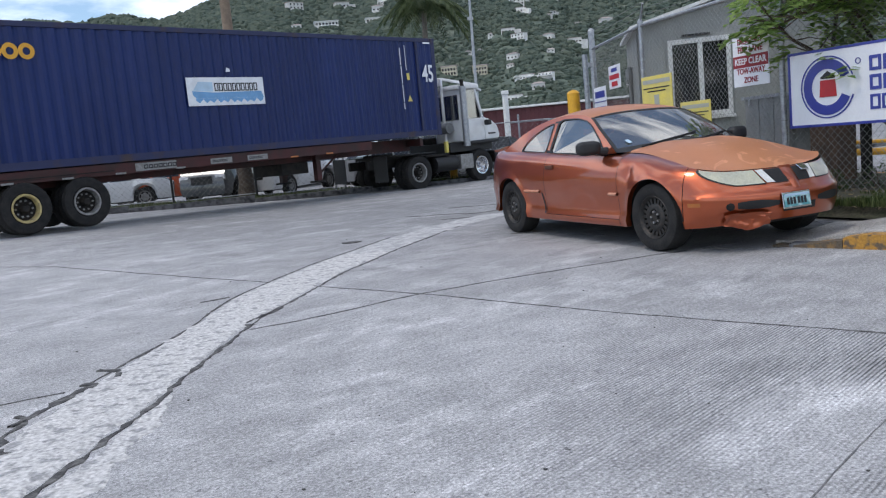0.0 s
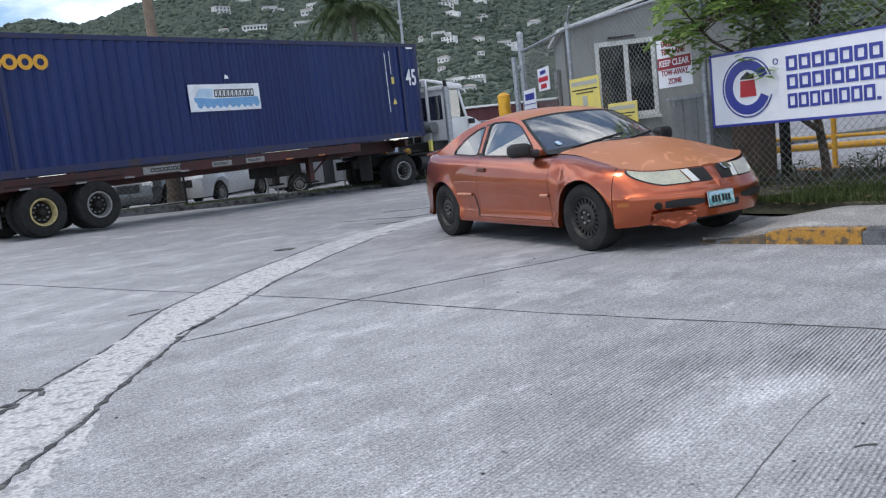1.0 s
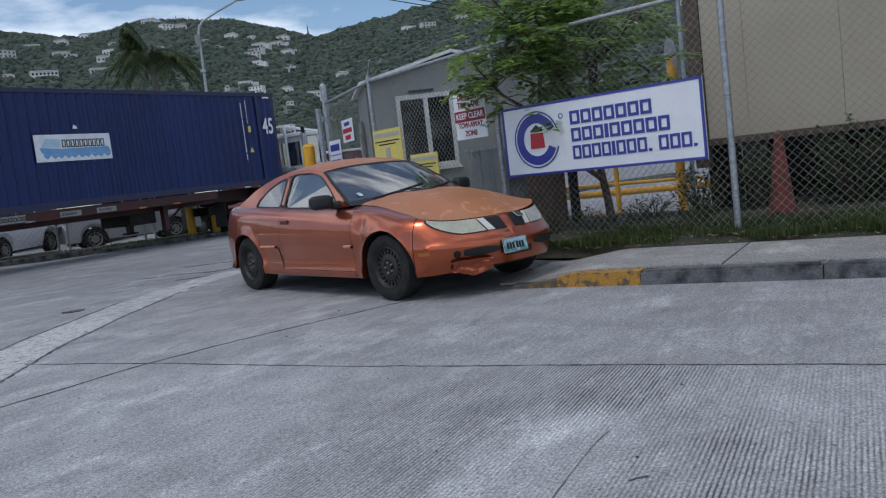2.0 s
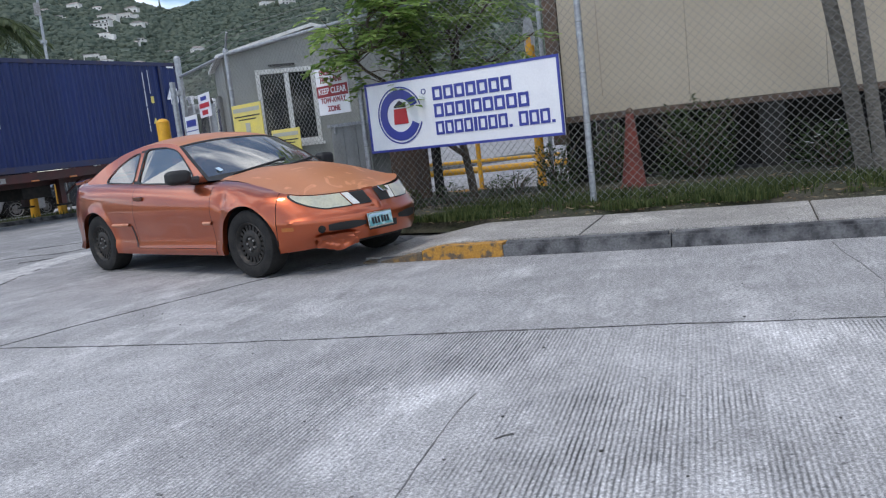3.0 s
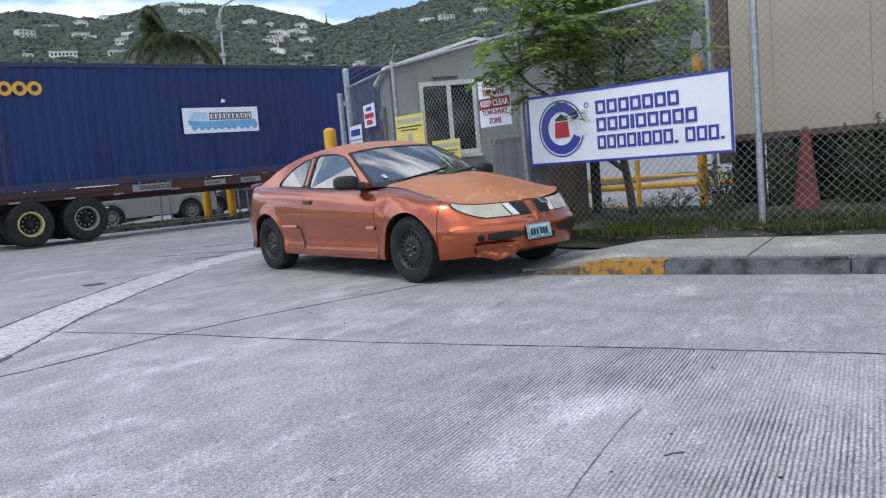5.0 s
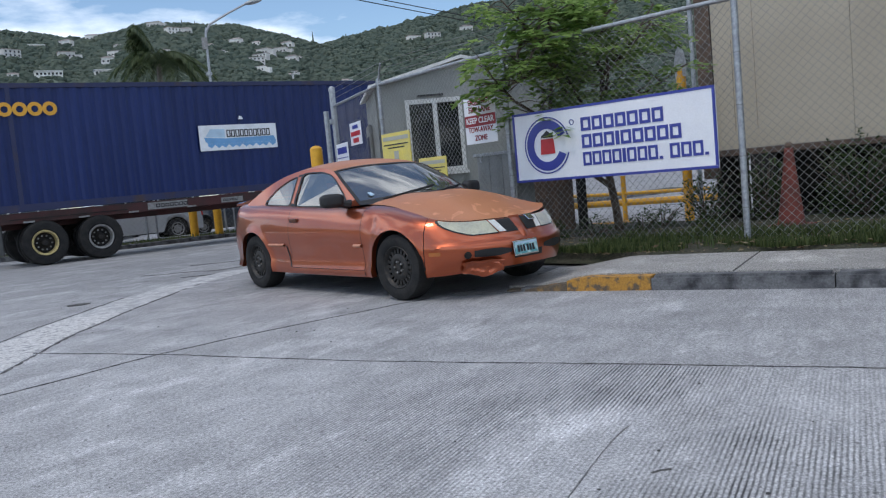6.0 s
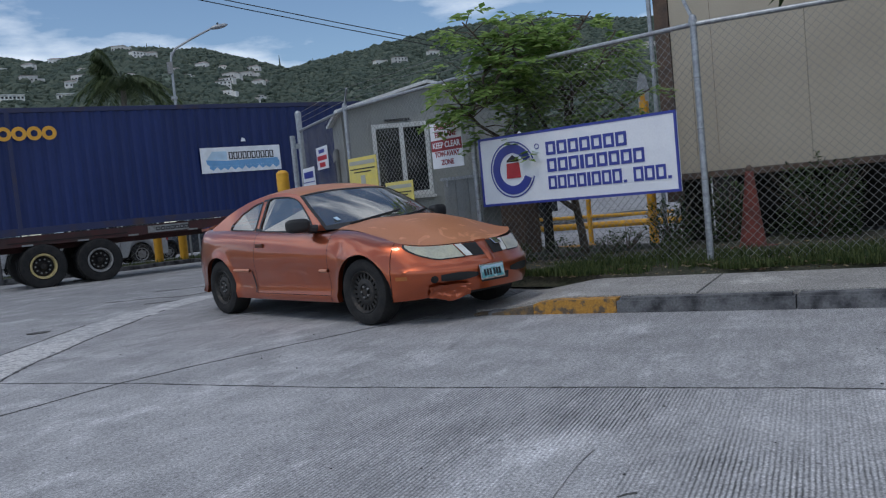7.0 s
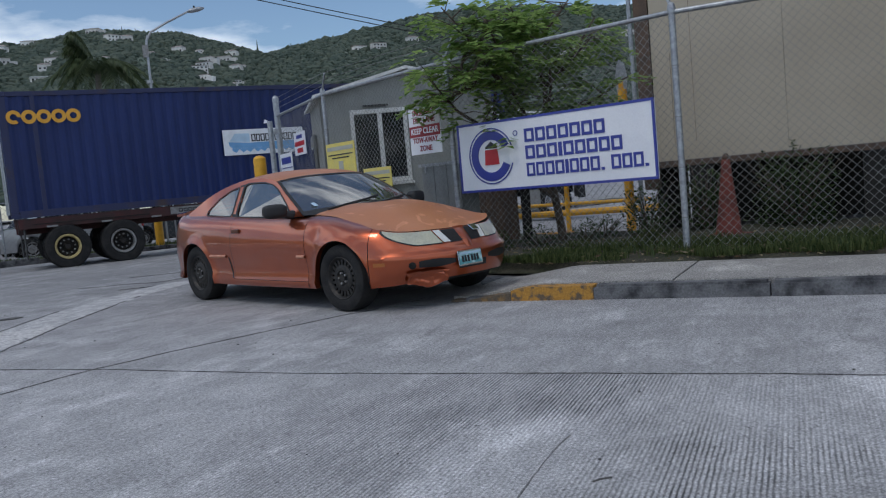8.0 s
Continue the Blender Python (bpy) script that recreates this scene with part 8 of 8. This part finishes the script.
def car_paint(name, colour, second, rough=0.32, flake=0.35, peel=0.0):
    m = mat(name, colour, rough, flake, second=second, scale=2.2, low=0.3, high=0.75, grain=0.04, grain_scale=160, coat=1.0, rough_var=0.06)
    if peel:
        n, l = m.node_tree.nodes, m.node_tree.links
        b = n["Principled BSDF"]
        tc, ns, rp = n.new("ShaderNodeTexCoord"), n.new("ShaderNodeTexNoise"), n.new("ShaderNodeValToRGB")
        ns.inputs["Scale"].default_value, ns.inputs["Detail"].default_value, ns.inputs["Distortion"].default_value = 2.6, 9, 1.4
        rp.color_ramp.elements[0].position, rp.color_ramp.elements[1].position = 0.61, 0.64
        l.new(tc.outputs["Object"], ns.inputs["Vector"])
        l.new(ns.outputs["Fac"], rp.inputs["Fac"])
        old = b.inputs["Base Color"].links[0].from_socket
        mx = n.new("ShaderNodeMixRGB")
        mx.inputs[2].default_value = (*[min(1, c * 1.18 + 0.03) for c in colour], 1)
        l.new(rp.outputs["Color"], mx.inputs[0])
        l.new(old, mx.inputs[1])
        l.new(mx.outputs["Color"], b.inputs["Base Color"])
        b.inputs["Coat Weight"].default_value = 0.12
        for k in list(b.inputs["Roughness"].links):
            l.remove(k)
        b.inputs["Roughness"].default_value = 0.5
    return m


M["copper"] = car_paint("copper_orange_paint", (0.47, 0.105, 0.038), (0.40, 0.082, 0.028), 0.30, 0.9)
M["copper_faded"] = car_paint("faded_copper_paint", (0.52, 0.21, 0.095), (0.46, 0.175, 0.075), 0.5, 0.25, 1.0)
M["bronze"] = mat("dull_bronze", (0.12, 0.04, 0.02), 0.4, 0.3)
M["lens"] = mat("clouded_lens", (0.52, 0.50, 0.36), 0.16, second=(0.36, 0.36, 0.30), scale=6, coat=0.8)
M["turn"] = mat("pale_turn_lens", (0.72, 0.72, 0.70), 0.25, second=(0.6, 0.58, 0.52), scale=12, coat=0.6)
M["pale_strip"] = mat("pale_worn_strip", (0.55, 0.27, 0.18), 0.5, second=(0.45, 0.16, 0.08), scale=12)
M["turn"] = mat("pale_turn_lens", (0.72, 0.72, 0.70), 0.25, second=(0.6, 0.58, 0.52), scale=12, coat=0.6)
M["pale_strip"] = mat("pale_worn_strip", (0.55, 0.27, 0.18), 0.5, second=(0.45, 0.16, 0.08), scale=12)
M["silver"] = car_paint("silver_paint", (0.42, 0.43, 0.44), (0.38, 0.39, 0.4))
M["pearl"] = car_paint("white_paint", (0.72, 0.73, 0.74), (0.66, 0.67, 0.68), 0.35, 0.0)
M["slate"] = car_paint("dark_slate_paint", (0.03, 0.036, 0.045), (0.025, 0.03, 0.036), 0.3, 0.0)
M["grey_car"] = car_paint("grey_paint", (0.16, 0.165, 0.17), (0.14, 0.14, 0.15))
M["tangerine"] = car_paint("tangerine_paint", (0.55, 0.10, 0.03), (0.5, 0.09, 0.03))

make_ground()
make_yard_marks()
make_footpath()
make_gatehouse()
make_office_trailer()
make_fence()
make_company_sign()
make_notices()
make_hills()
make_houses()
make_far_side()
street_lamp()
utility_pole()
yellow_bollard(pose(2.07, 14.3, 0), 1.78, 0.105, "tall yellow steel bollard at the gate")
make_gate_barriers()
traffic_cone()
CAR_AT = pose(1.894, 8.775, 0, 0, 0, -66.5)
make_coupe(CAR_AT, M["copper"], M["copper_faded"])
container = make_container()
chassis, trailer_wheels = make_chassis()
tractor, tractor_wheels = make_tractor()
for x, y, yaw, paint, label, kind in (
    (-2.2, 31.6, 197, "silver", "silver sport utility car parked behind the wire fence", "suv"),
    (1.2, 33.2, 200, "slate", "dark sedan parked behind the wire fence", "sedan"),
    (4.5, 34.2, 200, "grey_car", "grey sedan parked behind the wire fence", "sedan"),
    (-3.6, 36.2, 250, "pearl", "white hatchback parked nose to the fence", "hatch"),
    (-6.0, 30.0, 250, "pearl", "white sport utility car parked nose to the fence", "suv"),
    (-7.75, 28.6, 262, "slate", "dark sport utility car parked nose to the fence", "suv"),
    (-10.6, 29.7, 200, "tangerine", "orange hatchback parked behind the wire fence", "hatch"),
    (-11.6, 27.1, 17, "pearl", "white sedan parked along the fence", "sedan"),
    (-7.0, 36.5, 250, "grey_car", "grey sedan in the second row of the car park", "sedan"),
    (-14.5, 29.5, 245, "silver", "silver sedan parked nose to the fence", "sedan"),
):
    parked_car(pose(x, y, ground_z(x, y), 0, 0, yaw), M[paint], label, kind, 1)
make_palms()
make_gate_tree()
make_shrubs()
make_grass()

# ---------------------------------------------------------------- what moves
# trailer: seconds, x, y and heading of the tandem on the ground, its height
TRAILER = [
    (0, -9.01, 17.46, 49.9, 0.09),
    (1, -7.65, 18.91, 48.2, 0.02),
    (1.5, -7.06, 19.62, 46.1, -0.02),
    (2.2, -6.32, 20.56, 43.0, -0.05),
    (3.5, -5.06, 21.63, 35.4, -0.04),
    (4, -4.68, 21.84, 32.2, -0.04),
    (4.5, -4.30, 22.00, 29.1, -0.07),
    (6, -3.22, 22.31, 20.5, -0.12),
    (6.5, -2.81, 22.36, 17.7, -0.15),
    (7, -2.32, 22.45, 14.8, -0.15),
    (8, -1.12, 22.76, 9.1, -0.16),
]
TRACTOR_HEADING = [(0, 44), (1, 38), (2.2, 29), (3.5, 19), (4.5, 12), (6, 1), (7, -12), (8, -26)]
KINGPIN = 10.35


def between(table, t, k):
    """Smooth value of column k of a table at t."""
    f = lambda q: lerp_table([(r[0], r[k]) for r in table], min(max(q, table[0][0]), table[-1][0]))
    return (f(t - 0.2) + 2 * f(t) + f(t + 0.2)) / 4 if table[0][0] + 0.2 <= t <= table[-1][0] - 0.2 else f(t)


def motions():
    steps = [0.2 * k for k in range(41)]
    trailer_rows, tractor_rows = [], []
    roll_t, roll_k, last_t, last_k = [], [], None, None
    gone_t = gone_k = 0.0
    for t in steps:
        x, y, h, z = (between(TRAILER, t, k) for k in (1, 2, 3, 4))
        trailer_rows.append((t, pose(x, y, z, 0, 0, h)))
        d = Vector((math.cos(radians(h)), math.sin(radians(h))))
        kx, ky, kh = x + KINGPIN * d.x, y + KINGPIN * d.y, between(TRACTOR_HEADING, t, 1)
        tractor_rows.append((t, pose(kx, ky, ground_z(kx, ky) - 0.03, 0, 0, kh)))
        if last_t:
            gone_t += math.hypot(x - last_t[0], y - last_t[1])
            gone_k += math.hypot(kx - last_k[0], ky - last_k[1])
        last_t, last_k = (x, y), (kx, ky)
        roll_t.append((t, gone_t / 0.51))
        roll_k.append((t, gone_k / 0.51))
    walk(chassis, trailer_rows)
    walk(container, trailer_rows)
    walk(tractor, tractor_rows)
    for wheels, rolls in ((trailer_wheels, roll_t), (tractor_wheels, roll_k)):
        for holder, x, y, s in wheels:
            turn = 0 if s > 0 else 180
            walk(holder, [(t, pose(x, y, 0.51) @ Matrix.Rotation(a, 4, "Y") @ pose(0, 0, 0, 0, 0, turn)) for t, a in rolls])


motions()
